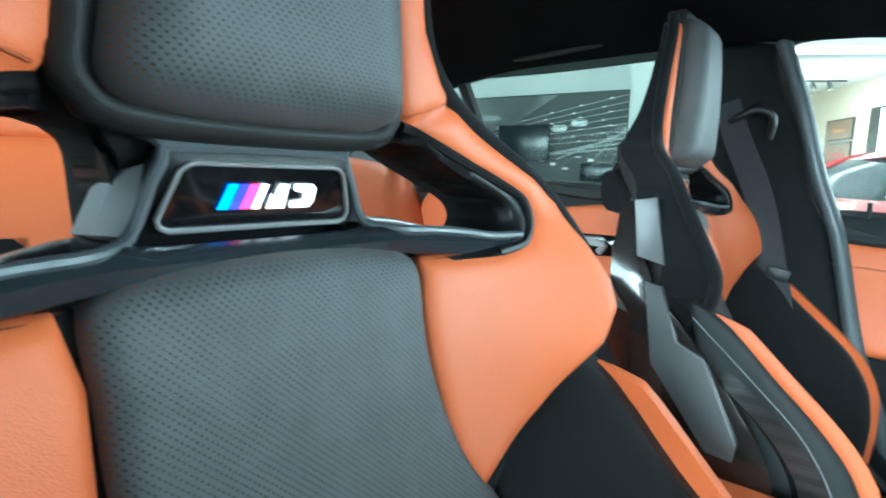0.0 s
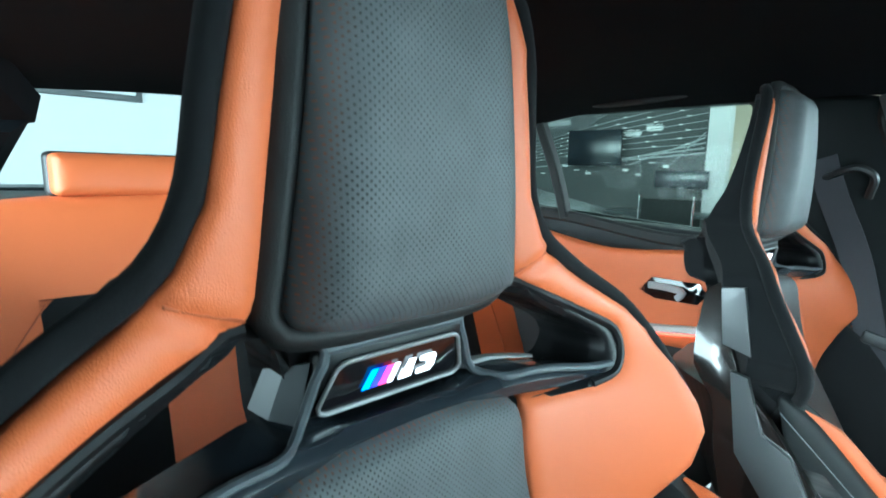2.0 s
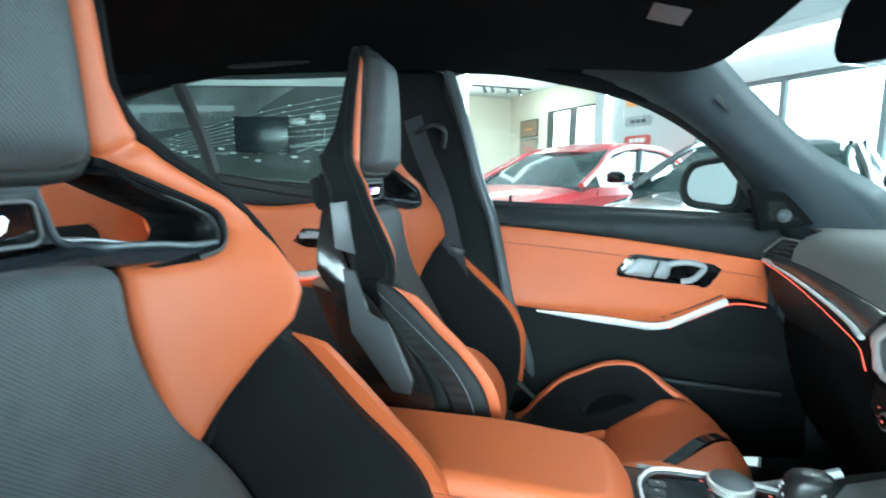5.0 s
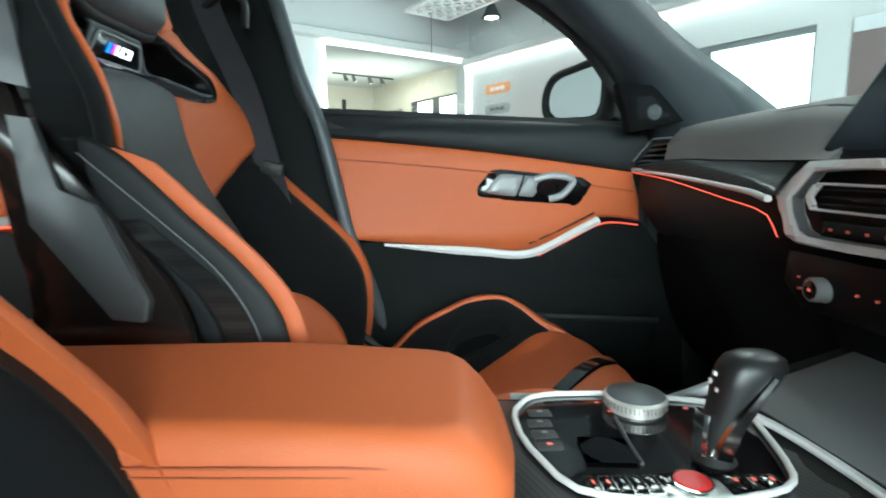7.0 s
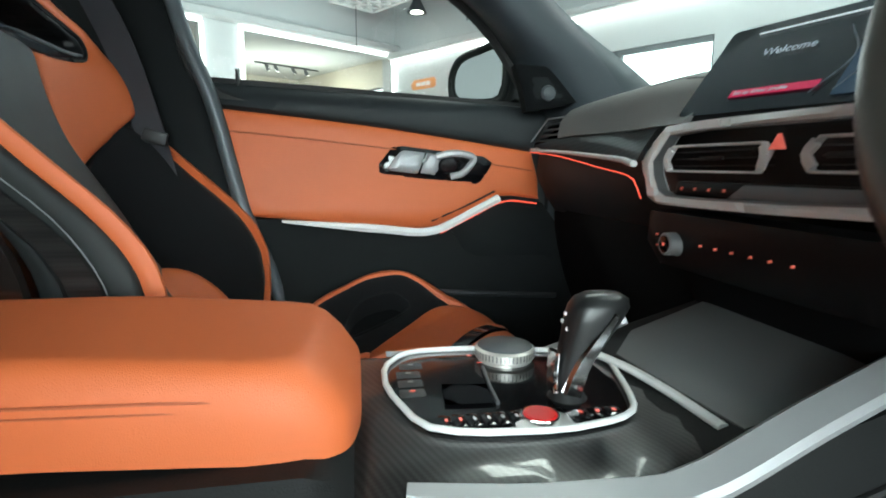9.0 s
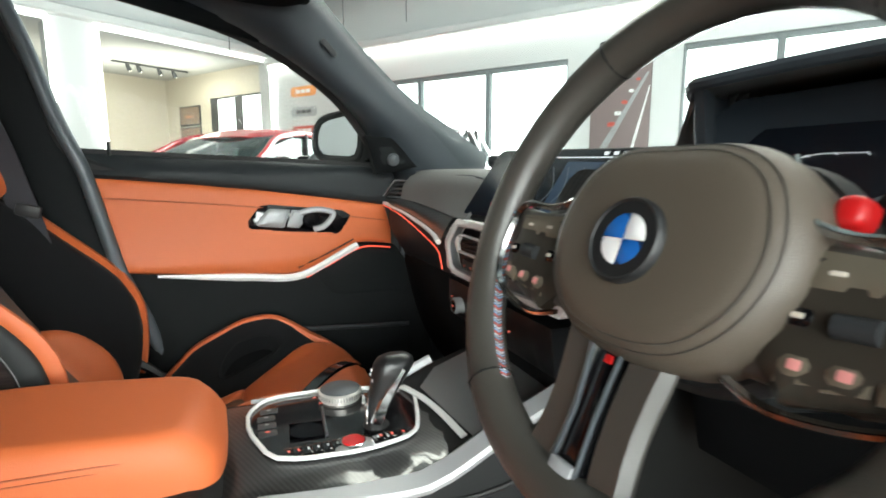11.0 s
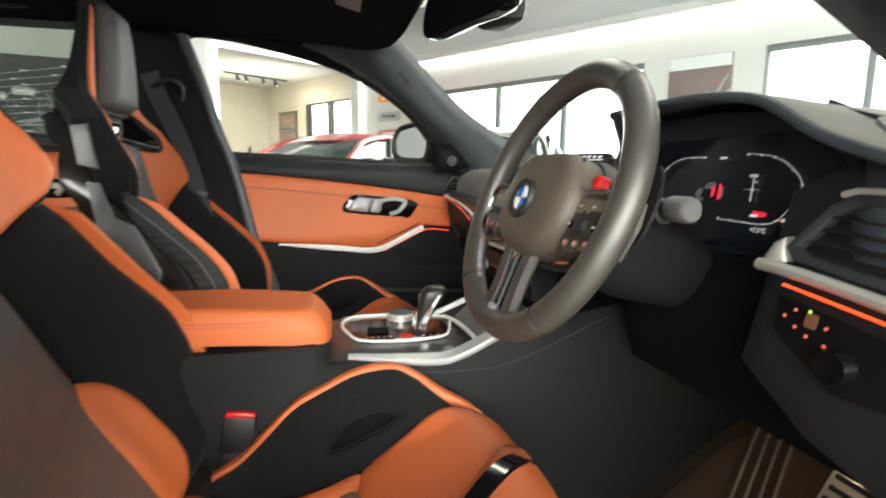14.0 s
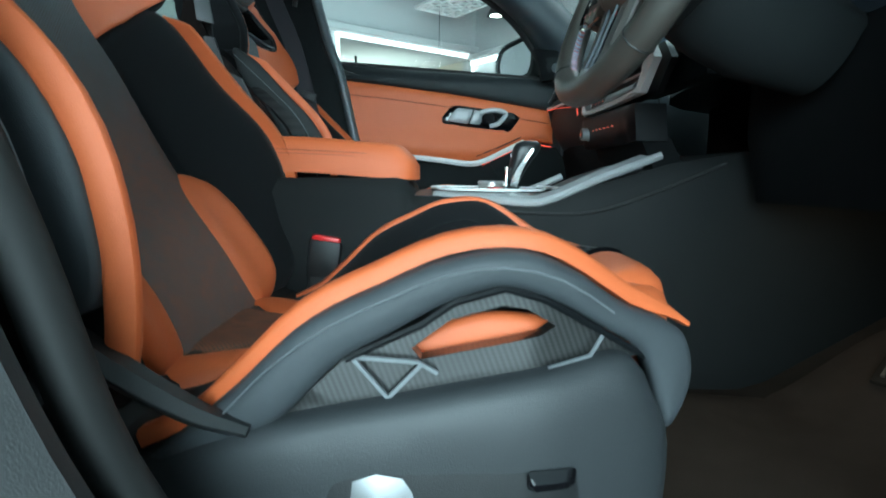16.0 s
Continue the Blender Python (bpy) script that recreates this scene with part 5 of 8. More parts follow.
        part("shell_side", pillow([(0.992, 0.040), (0.95, 0.036), (0.90, 0.026), (0.86, 0.040), (0.74, 0.062), (0.62, 0.072), (0.50, 0.075), (0.47, 0.11), (0.50, 0.22), (0.60, 0.245), (0.684, 0.222), (0.765, 0.178), (0.873, 0.090), (0.93, 0.068), (0.985, 0.064)], lambda u, v, h: Vector((back_low(lerp(Y_EDGE, u), u) - 0.004 - v, sx(u) + s * (lerp([(0.5, 0.312), (0.68, 0.312), (0.8, 0.284), (0.9, 0.250), (1.0, 0.212)], u) - 0.10 * max(0, v - 0.06) + h * 0.5), u)), 0.02, 0.004, 0.014, 0.02), SHELL, seat, "glossy brown-black side of the shell")
    pad = [(0.0, 0.975), (0.05, 0.972), (0.085, 0.966), (0.0940, 0.957), (0.0935, 0.92), (0.0945, 0.89), (0.101, 0.83), (0.117, 0.79), (0.141, 0.72), (0.152, 0.62), (0.147, 0.52), (0.135, 0.44), (0.0, 0.435)]
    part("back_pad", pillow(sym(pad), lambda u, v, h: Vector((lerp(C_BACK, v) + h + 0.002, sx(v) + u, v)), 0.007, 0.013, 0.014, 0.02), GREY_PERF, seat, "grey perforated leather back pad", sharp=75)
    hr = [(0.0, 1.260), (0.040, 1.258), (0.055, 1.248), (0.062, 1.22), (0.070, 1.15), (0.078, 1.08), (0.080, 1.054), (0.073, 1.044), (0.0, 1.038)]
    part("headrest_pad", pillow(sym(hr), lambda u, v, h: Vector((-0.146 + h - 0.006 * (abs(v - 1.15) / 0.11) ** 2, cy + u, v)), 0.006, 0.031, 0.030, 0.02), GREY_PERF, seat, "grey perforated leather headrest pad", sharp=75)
    groove = [Vector((-0.152 - 0.006 * (abs(z - 1.15) / 0.11) ** 2, cy + y + math.copysign(0.007 if y else 0.0, y), z + (0.004 if z > 1.2 else -0.002))) for y, z in sym(hr)]
    part("headrest_gusset", sweep(groove, rect_profile(0.016, 0.020, 0.4), closed=True, step=0.010, up=Vector((1, 0, 0))), BLACK_LEATHER, seat, "black leather gusset", sharp=60)
    part("headrest_mount", pillow([(-0.082, 1.046), (0.082, 1.046), (0.066, 1.022), (0.058, 0.968), (-0.058, 0.968), (-0.066, 1.022)], lambda u, v, h: Vector((-0.172 - 0.3 * max(0, 1.03 - v) + h, cy + u, v)), 0.02, 0.004, 0.006, 0.02, curve=False), GLOSS_PLASTIC, seat)
    # badge bar between the openings: a glossy trim that runs from tip to tip under them
    BAR = ((0.0, 0.968, 0.981, 0.976), (0.055, 0.967, 0.981, 0.978), (0.08, 0.966, 0.983, 0.984), (0.11, 0.963, 0.981, 0.978), (0.15, 0.960, 0.977, 0.970), (0.18, 0.960, 0.973, 0.964), (0.200, 0.964, 0.974, 0.966))
    low_t, top_t, rear_t = [[(r[0], r[k]) for r in BAR] for k in (1, 2, 3)]
    secs = []
    for k in range(41):
        u = -0.200 + 0.010 * k
        a = abs(u)
        f = back_top(a, 0.97) + 0.006 - 0.004 * smooth01((0.07 - a) / 0.02)
        lo, hi, rr = lerp(low_t, a), lerp(top_t, a), lerp(rear_t, a)
        secs.append([Vector((x, cy + u, z)) for x, z in ((f - 0.01, lo - 0.004), (f, lo), (f + 0.002, (lo + hi) / 2), (f - 0.001, hi - 0.003), (f - 0.006, hi), (f - 0.048, rr), (f - 0.052, rr - 0.004), (f - 0.050, rr - 0.014))])
    part("cross_bar", loft(secs), BAR_GLOSS, seat, "glossy blue-black badge bar", sharp=35)
    for s in (1, -1):
        ck = lambda x, u, z: Vector((x, cy + s * u, z))
        # the mount's side, its reflection painted as a grey tone
        part("mount_cheek", loft([[ck(-0.162, 0.068, 0.985), ck(-0.166, 0.058, 1.018), ck(-0.180, 0.050, 1.018), ck(-0.180, 0.050, 0.985)], [ck(-0.180, 0.077, 0.985), ck(-0.180, 0.066, 1.014), ck(-0.185, 0.050, 1.014), ck(-0.185, 0.050, 0.985)], [ck(-0.204, 0.079, 0.984), ck(-0.204, 0.069, 1.006), ck(-0.204, 0.050, 1.006), ck(-0.204, 0.050, 0.984)]]), CHEEK_GREY, seat, "facet of the headrest mount, greyed for its reflection", sharp=15)
        # reflection along the glossy bar's top, laid on as a silver strip
        if s == (1 if cy < 0 else -1):
            part("badge_arm", sweep([(-0.170, cy + s * 0.064, 0.987), (-0.172, cy + s * 0.10, 0.984), (-0.170, cy + s * 0.150, 0.974)], rect_profile(0.010, 0.004, 0.3), step=0.02, up=Vector((0, 0, 1)), taper=lambda t: 1 - 0.4 * t), LOOP, seat, "silver strip painted as a reflection on the badge bar")
        ridge = [(-0.178, cy + s * 0.080, 1.040), (-0.159, cy + s * 0.052, 1.026), (-0.160, cy + s * 0.058, 1.010), (-0.160, cy + s * 0.068, 0.986)]
        ridge += [(back_top(a, 0.97) + 0.004, cy + s * a, lerp(top_t, a) - 0.002) for a in (0.085, 0.11, 0.14, 0.17, 0.195)]
        part("mount_ridge", sweep(ridge, circle_profile(0.0032, 8), step=0.008), BAR_GREY, seat, "satin grey ridge of the badge mount")
    part("mount_ridge", sweep([(-0.159, cy - 0.052, 1.026), (-0.158, cy, 1.027), (-0.159, cy + 0.052, 1.026)], circle_profile(0.0032, 8), step=0.01), BAR_GREY, seat)
    bm4 = axes_at((-0.163, cy, 1.0045), (0, 1, 0), (0.30, 0, 1))
    plate = part("badge_plate", pillow([(-0.062, -0.022), (0.062, -0.022), (0.065, -0.014), (0.053, 0.021), (-0.053, 0.021), (-0.065, -0.014)], plane(bm4), 0.012, 0.003, 0.004, 0.012, curve=False), GLOSS_PLASTIC, seat, "black badge plate")
    win = [(-0.050, -0.0175), (0.050, -0.0175), (0.0545, -0.0155), (0.056, -0.011), (0.0475, 0.0125), (0.044, 0.0155), (0.040, 0.0165), (-0.040, 0.0165), (-0.044, 0.0155), (-0.0475, 0.0125), (-0.056, -0.011), (-0.0545, -0.0155)]
    part("badge_window", pillow(win, plane(bm4 @ Matrix.Translation((0, 0, 0.004))), 0.02, 0.001, 0.003, 0.004, curve=False), PIANO, plate)
    part("badge_frame", sweep([bm4 @ Vector((u, v, 0.005)) for u, v in win], rect_profile(0.0024, 0.003, 0.3), closed=True, step=0.01, curve=False, up=bm4.to_3x3() @ Vector((0, 0, 1))), LOOP, plate, "silver badge frame")
    up = bm4 @ Matrix.Translation((0, 0, 0.0065)) @ Matrix.Diagonal((0.72, 0.68, 1, 1))
    for k, mt in enumerate((BADGE_BLUE, BADGE_NAVY, BADGE_RED)):
        a = -0.040 + k * 0.0085
        part("badge_stripe", pillow([(a, -0.010), (a + 0.008, -0.010), (a + 0.015, 0.010), (a + 0.007, 0.010)], plane(up), 0.02, 0.0008, 0.002, 0.0, curve=False), mt, plate)
    for pts in ([(-0.014, -0.010), (-0.008, -0.010), (-0.002, 0.010), (-0.008, 0.010)], [(-0.002, -0.010), (0.013, -0.010), (0.015, 0.010), (0.007, 0.010), (0.002, -0.002), (0.001, 0.003)], [(0.018, -0.010), (0.035, -0.010), (0.039, -0.005), (0.040, 0.006), (0.037, 0.010), (0.020, 0.010), (0.020, 0.0045), (0.029, 0.003), (0.029, -0.003), (0.018, -0.0045)]):
        part("badge_shape", pillow(pts, plane(up), 0.02, 0.0008, 0.002, 0.0, curve=False), BADGE_WHITE, plate)
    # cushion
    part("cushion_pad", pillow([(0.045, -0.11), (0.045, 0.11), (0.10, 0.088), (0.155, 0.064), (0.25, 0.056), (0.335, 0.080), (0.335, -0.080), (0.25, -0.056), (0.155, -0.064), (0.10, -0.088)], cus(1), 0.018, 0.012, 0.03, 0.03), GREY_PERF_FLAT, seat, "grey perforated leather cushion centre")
    part("cushion_front", pillow([(0.340, -0.085), (0.340, 0.085), (0.345, 0.118), (0.42, 0.145), (0.50, 0.168), (0.545, 0.15), (0.572, 0.08), (0.580, 0.0), (0.572, -0.08), (0.545, -0.15), (0.50, -0.168), (0.42, -0.145), (0.345, -0.118)], cus(1), 0.018, 0.014, 0.03, 0.06), ORANGE, seat, "orange leather thigh cushion", sharp=75)
    part("thigh_lip", pillow([(0.385, -0.135), (0.39, -0.095), (0.46, -0.035), (0.53, 0.025), (0.562, 0.03), (0.578, 0.0), (0.575, -0.07), (0.55, -0.125), (0.50, -0.150), (0.43, -0.150)], cus(1, 0.012), 0.016, 0.014, 0.03, 0.02), ORANGE, seat, "orange leather thigh extension", sharp=75)
    part("clip", sweep([(0.408, cl - 0.112, seat_top(0.41, 0.11) + 0.022), (0.45, cl - 0.082, seat_top(0.45, 0.08) + 0.027), (0.50, cl - 0.045, seat_top(0.50, 0.045) + 0.029), (0.540, cl - 0.014, seat_top(0.54, 0.014) + 0.024), (0.568, cl + 0.008, seat_top(0.56, 0.0) + 0.004)], [(0.014, -0.002), (0.011, 0.003), (-0.011, 0.003), (-0.014, -0.002)], step=0.012, up=Vector((0, 0, 1))), PIANO, seat, "glossy black clip strip")
    for s in (1, -1):
        part("cushion_side", pillow([(0.055, 0.113), (0.10, 0.092), (0.155, 0.068), (0.25, 0.060), (0.338, 0.083), (0.345, 0.116), (0.28, 0.108), (0.185, 0.110), (0.12, 0.152), (0.08, 0.19), (0.06, 0.17)], cus(s), 0.014, 0.014, 0.026, 0.03), ORANGE, seat, "orange leather cushion side", sharp=75)
        rec = [(0.292, 0.160), (0.308, 0.150), (0.405, 0.158), (0.424, 0.168), (0.392, 0.188), (0.318, 0.186)]
        part("cushion_bolster", pillow([(0.10, 0.190), (0.125, 0.156), (0.185, 0.114), (0.28, 0.112), (0.345, 0.121), (0.42, 0.149), (0.495, 0.172), (0.45, 0.205), (0.41, 0.224), (0.35, 0.226), (0.28, 0.222), (0.20, 0.214)], cus(s), 0.010, 0.006, 0.02, 0.03, holes=(soften(rec),)), SUEDE, seat, "black suede cushion bolster")
        part("bolster_recess", sweep([cus(s, 0.004)(u, v, 0) for u, v in soften(rec)], circle_profile(0.0014, 6), closed=True, step=0.012), SUEDE, seat)
        part("recess_panel", pillow([(0.282, 0.160), (0.30, 0.142), (0.41, 0.150), (0.434, 0.168), (0.395, 0.196), (0.31, 0.194)], cus(s, -0.030), 0.012, 0.001, 0.01, 0.004), TRIM_SHADE_BLACK, seat, "black floor of the recess")
        xs = (0.12, 0.16, 0.20, 0.25, 0.30, 0.35, 0.39, 0.42, 0.45, 0.49, 0.525, 0.55)
        ln = [(x, cl + s * (lerp(Y_BOL, x) + 0.008), lerp(Z_BOL, x) + 0.004) for x in xs]
        part("cushion_edge", sweep(ln, [(s * q * 0.72, r * 0.8) for q, r in ((0.018, -0.012), (0.0172, 0.002), (0.0140, 0.0060), (0.004, 0.0076), (-0.009, 0.0062), (-0.0138, 0.002), (-0.015, -0.010))], step=0.02, up=Vector((0, 0, 1)), taper=lambda t: 1 - 0.7 * smooth01((t - 0.85) / 0.15)), ORANGE, seat, "orange leather bolster edge", sharp=42)
        # outer side: leather over a carbon insert with an opening
        yo = lambda u, v: lerp(Y_BOL, u) + 0.024 + 0.10 * max(0.0, 0.56 - v) * 0.5
        flat = lambda u, v, h: Vector((u, cl + s * (yo(u, v) + h), v))
        part("cushion_side_panel", pillow([(0.13, 0.425), (0.16, 0.452), (0.20, 0.487), (0.25, 0.534), (0.30, 0.560), (0.35, 0.581), (0.40, 0.588), (0.44, 0.574), (0.48, 0.548), (0.535, 0.520), (0.545, 0.49), (0.538, 0.462), (0.524, 0.446), (0.512, 0.474), (0.498, 0.508), (0.464, 0.531), (0.42, 0.555), (0.391, 0.562), (0.352, 0.551), (0.31, 0.528), (0.278, 0.510), (0.232, 0.465), (0.20, 0.447)], flat, 0.010, 0.010, 0.016, 0.02), GREY, seat, "dark grey leather cushion side", sharp=75)
        hole = [(0.326, 0.516), (0.354, 0.537), (0.391, 0.5475), (0.408, 0.545), (0.430, 0.532), (0.418, 0.525), (0.333, 0.508)]
        part("carbon_insert", pillow([(0.225, 0.458), (0.28, 0.510), (0.333, 0.535), (0.356, 0.551), (0.391, 0.561), (0.420, 0.553), (0.464, 0.528), (0.502, 0.505), (0.45, 0.500), (0.376, 0.486), (0.283, 0.466)], lambda u, v, h: flat(u, v, h - 0.006), 0.006, 0.0, 0.005, 0.016, holes=(hole,), curve=False), CARBON, seat, "glossy carbon side insert")
        part("inner_cushion", pillow([(0.30, 0.492), (0.35, 0.526), (0.40, 0.534), (0.45, 0.520), (0.44, 0.50), (0.35, 0.488)], lambda u, v, h: flat(u, v, h - 0.036), 0.012, 0.006, 0.014, 0.006), ORANGE, seat, "orange leather seen through the side opening", sharp=75)
        for ln in (((0.284, 0.5115), (0.310, 0.482)), ((0.284, 0.5115), (0.331, 0.508), (0.345, 0.500)), ((0.310, 0.482), (0.334, 0.507)), ((0.466, 0.525), (0.456, 0.510), (0.424, 0.503))):
            part("insert_ridge", sweep([flat(u, v, 0.0) for u, v in ln], rect_profile(0.0018, 0.0030), step=0.02, curve=False), CHEEK_GREY, seat, "polished ridge of the insert")
        part("insert_edge", sweep([flat(u, v, 0.0) for u, v in ((0.28, 0.510), (0.333, 0.535), (0.356, 0.551), (0.391, 0.561), (0.420, 0.553), (0.464, 0.528), (0.502, 0.505))], circle_profile(0.0028, 6), step=0.02, curve=False), GLOSS_PLASTIC, seat)
        part("panel_stitching", sweep([flat(x, lerp(Z_BOL, x) - 0.016, 0.0115) for x in (0.19, 0.23, 0.27, 0.31, 0.35, 0.39, 0.43, 0.47)], circle_profile(0.0007, 4), step=0.02), SEAM_GREY, seat)
        part("side_cover", pillow([(0.12, 0.425), (0.20, 0.458), (0.32, 0.484), (0.43, 0.504), (0.487, 0.509), (0.508, 0.478), (0.522, 0.448), (0.525, 0.42), (0.512, 0.36), (0.44, 0.33), (0.10, 0.34), (0.06, 0.40)], lambda u, v, h: flat(u, v, h + 0.004), 0.022, 0.014, 0.03, 0.03), PLASTIC_GREY, seat, "grey plastic seat side cover")
        part("switch_plate", pillow([(0.262, 0.436), (0.44, 0.450), (0.452, 0.44), (0.452, 0.38), (0.27, 0.36), (0.256, 0.40)], lambda u, v, h: flat(u, v, h + 0.016), 0.03, 0.004, 0.006, 0.0), PLASTIC, seat)
        part("seat_switch", pillow([(0.288, 0.432), (0.322, 0.434), (0.335, 0.40), (0.34, 0.38), (0.30, 0.385)], lambda u, v, h: flat(u, v, h + 0.02), 0.02, 0.007, 0.006, 0.0), LOOP, seat, "silver seat switch")
        part("seat_switch", pillow([(0.345, 0.398), (0.395, 0.402), (0.395, 0.385), (0.345, 0.38)], lambda u, v, h: flat(u, v, h + 0.02), 0.02, 0.012, 0.006, 0.0), LOOP, seat, "silver seat switch")
        part("memory_button", pillow(rounded(0.036, 0.014, 0.004, 3, 0.425, 0.432), lambda u, v, h: flat(u, v, h + 0.02), 0.02, 0.006, 0.003, 0.0, curve=False), PIANO, seat)
    part("seat_pan", box((0.06, cl - 0.205, 0.36), (0.52, cl + 0.205, 0.445), 0.03), PLASTIC, seat)
    part("front_skirt", pillow([(-0.165, 0.50), (0.165, 0.50), (0.17, 0.40), (-0.17, 0.40)], lambda u, v, h: Vector((0.548 + h - 0.3 * max(0, 0.45 - v), cl + u, v)), 0.03, 0.01, 0.02, 0.02), BLACK_LEATHER, seat)
    for s in (1, -1):
        part("seat_rail", box((0.0, cl + s * 0.19 - 0.025, 0.275), (0.50, cl + s * 0.19 + 0.025, 0.37), 0.008), DARK_METAL, seat)
    part("recline_joint", box((0.02, cl - 0.235, 0.40), (0.12, cl + 0.235, 0.455), 0.02), PLASTIC, seat)
    # the backrests stand a little twisted: the passenger's inboard half forward, the driver's back
    for ob in seat.children_recursive:
        off = Vector((0, 0, 0))
        p = ob
        while p:
            off += p.location
            p = p.parent
        for v in ob.data.vertices:
            w = v.co + off
            if cy > 0:
                v.co.x -= 0.020 * smooth01((w.x - 0.12) / 0.08) * smooth01((0.64 - w.z) / 0.04)
                v.co.x += 0.036 * smooth01((cy - 0.07 - w.y) / 0.15) * smooth01((w.z - 0.62) / 0.15) * smooth01((1.13 - w.z) / 0.12)
            elif w.x < 0.16:
                v.co.x -= 0.030 * smooth01((w.y - cy - 0.13) / 0.12) * smooth01((w.z - 0.47) / 0.10) * smooth01((0.88 - w.z) / 0.14)
    if cy > 0:
        # reflections on the shell's inboard side, laid on as grey plates
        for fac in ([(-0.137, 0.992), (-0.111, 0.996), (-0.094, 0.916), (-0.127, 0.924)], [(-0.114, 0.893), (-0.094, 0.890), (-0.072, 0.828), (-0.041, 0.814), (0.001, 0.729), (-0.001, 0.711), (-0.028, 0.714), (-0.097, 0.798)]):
            part("shell_facet", pillow(fac, lambda u, v, h: Vector((u, 0.089 + 0.12 * (v - 0.73) - h, v)), 0.02, 0.002, 0.004, 0.008, curve=False), FACET_REFLECTION, seat, "grey plate painted as a reflection on the shell", sharp=50)
    return seat


front_seat(-0.372, "carbon bucket seat in orange and grey leather behind the steering wheel")
front_seat(0.368, "carbon bucket seat in orange and grey leather beside passenger door")

# ---- rear seat ----
rear = thing("rear_bench", (-0.85, 0.0, 0.28), "orange leather rear bench with black centre panels", "bench seat")


def rear_back(u, v, h):
    return Vector((-0.86 - (v - 0.55) * 0.38 + h, u, v))


part("backrest", pillow([(-0.66, 0.50), (-0.66, 1.0), (-0.60, 1.045), (0.60, 1.045), (0.66, 1.0), (0.66, 0.50)], rear_back, 0.05, 0.03, 0.06, 0.08), ORANGE, rear, "orange leather backrest")
for cy in (-0.315, 0.315):
    part("backrest_insert", pillow([(cy * 1.27 - 0.075, 0.55), (cy * 1.27 - 0.085, 0.905), (cy * 1.27 + 0.085, 0.905), (cy * 1.27 + 0.075, 0.55)], lambda u, v, h: rear_back(u, v, h + 0.030), 0.03, 0.008, 0.02, 0.0, curve=False), SUEDE, rear, "black suede insert")
    for s in (-1, 1):
        part("seam", sweep([rear_back(cy + s * 0.26, 0.56, 0.033), rear_back(cy + s * 0.235, 0.78, 0.034), rear_back(cy + s * 0.16, 0.90, 0.034)], circle_profile(0.0013, 6), step=0.03), ORANGE_SEAM, rear)
part("rear_cushion", pillow([(-0.90, -0.64), (-0.50, -0.66), (-0.42, -0.5), (-0.40, 0), (-0.42, 0.5), (-0.50, 0.66), (-0.90, 0.64)], lambda u, v, h: Vector((u, v, 0.50 + (u + 0.9) * 0.10 + h)), 0.05, 0.03, 0.06, 0.20), ORANGE, rear, "orange leather bench cushion")
for cy in (-0.328, 0.328):
    hd = thing("rear_headrest", (-1.05, cy, 1.03), "orange leather headrest on the rear bench", "headrest", "rear headrests")
    part("pad", pillow(rounded(0.23, 0.078, 0.012, 4, cy, 1.108), lambda u, v, h: Vector((-1.06 + h - (v - 1.1) * 0.2, u, v)), 0.015, 0.02, 0.03, 0.06, curve=False), ORANGE, hd)
    part("rear_shell", pillow(rounded(0.24, 0.085, 0.012, 4, cy, 1.108), lambda u, v, h: Vector((-1.115 + h - (v - 1.1) * 0.2, u, v)), 0.02, 0.01, 0.02, 0.03, curve=False), PLASTIC, hd)
    for s in (-0.065, 0.065):
        pin = part("pin", sweep([(-1.09, cy + s, 1.03), (-1.09, cy + s, 1.10)], circle_profile(0.006, 8), step=0.05), CHROME, hd, "chrome pin")
        part("collar", lathe([(0.022, 0.0), (0.02, 0.008), (0.008, 0.012)], pose(-1.085, cy + s, 1.048)), PLASTIC, pin)

# ---- passenger door ----
door = thing("passenger_door", (0.35, 0.75, 0.30), "closed passenger door trimmed in orange leather and black", "car door")
OR_TOP = [(0.040, 0.912), (0.20, 0.899), (0.367, 0.882), (0.52, 0.862), (0.688, 0.838)]
TRIM = [(0.160, 0.6955), (0.25, 0.686), (0.36, 0.675), (0.44, 0.667), (0.48, 0.674), (0.55, 0.708), (0.61, 0.737), (0.64, 0.738), (0.70, 0.7285)]
part("door_card", pillow([(0.075, 0.70), (0.16, 0.697), (0.44, 0.668), (0.60, 0.735), (0.72, 0.725), (0.80, 0.62), (0.82, 0.35), (0.25, 0.32), (0.13, 0.50)], lambda u, v, h: on_door(u, v, h - 0.004 + 0.03 * smooth01((0.68 - v) / 0.2)), 0.035, 0.01, 0.03, 0.05, curve=False), CONSOLE_SIDE, door, "black lower door card")
part("orange_panel", pillow(OR_TOP + [(0.705, 0.78), (0.705, 0.733), (0.64, 0.742), (0.61, 0.741), (0.55, 0.712), (0.48, 0.678), (0.44, 0.671), (0.36, 0.679), (0.25, 0.690), (0.16, 0.6995), (0.085, 0.708), (0.06, 0.81)], lambda u, v, h: on_door(u, v, h + 0.018 * smooth01((v - 0.66) / 0.05) * smooth01((0.80 - v) / 0.12)), 0.022, 0.012, 0.02, 0.03, curve=False), ORANGE, door, "orange leather door panel", sharp=75)
part("armrest_crease", sweep([on_door(0.46, 0.690, 0.022), on_door(0.54, 0.724, 0.024), on_door(0.60, 0.752, 0.020)], circle_profile(0.0022, 6), step=0.02), BLACK_LEATHER, door)
for dz, r in ((0.042, 0.0018),):
    part("panel_seam", sweep([on_door(x, z - dz, 0.0125) for x, z in OR_TOP], circle_profile(r, 6), step=0.04), ORANGE_SEAM, door)
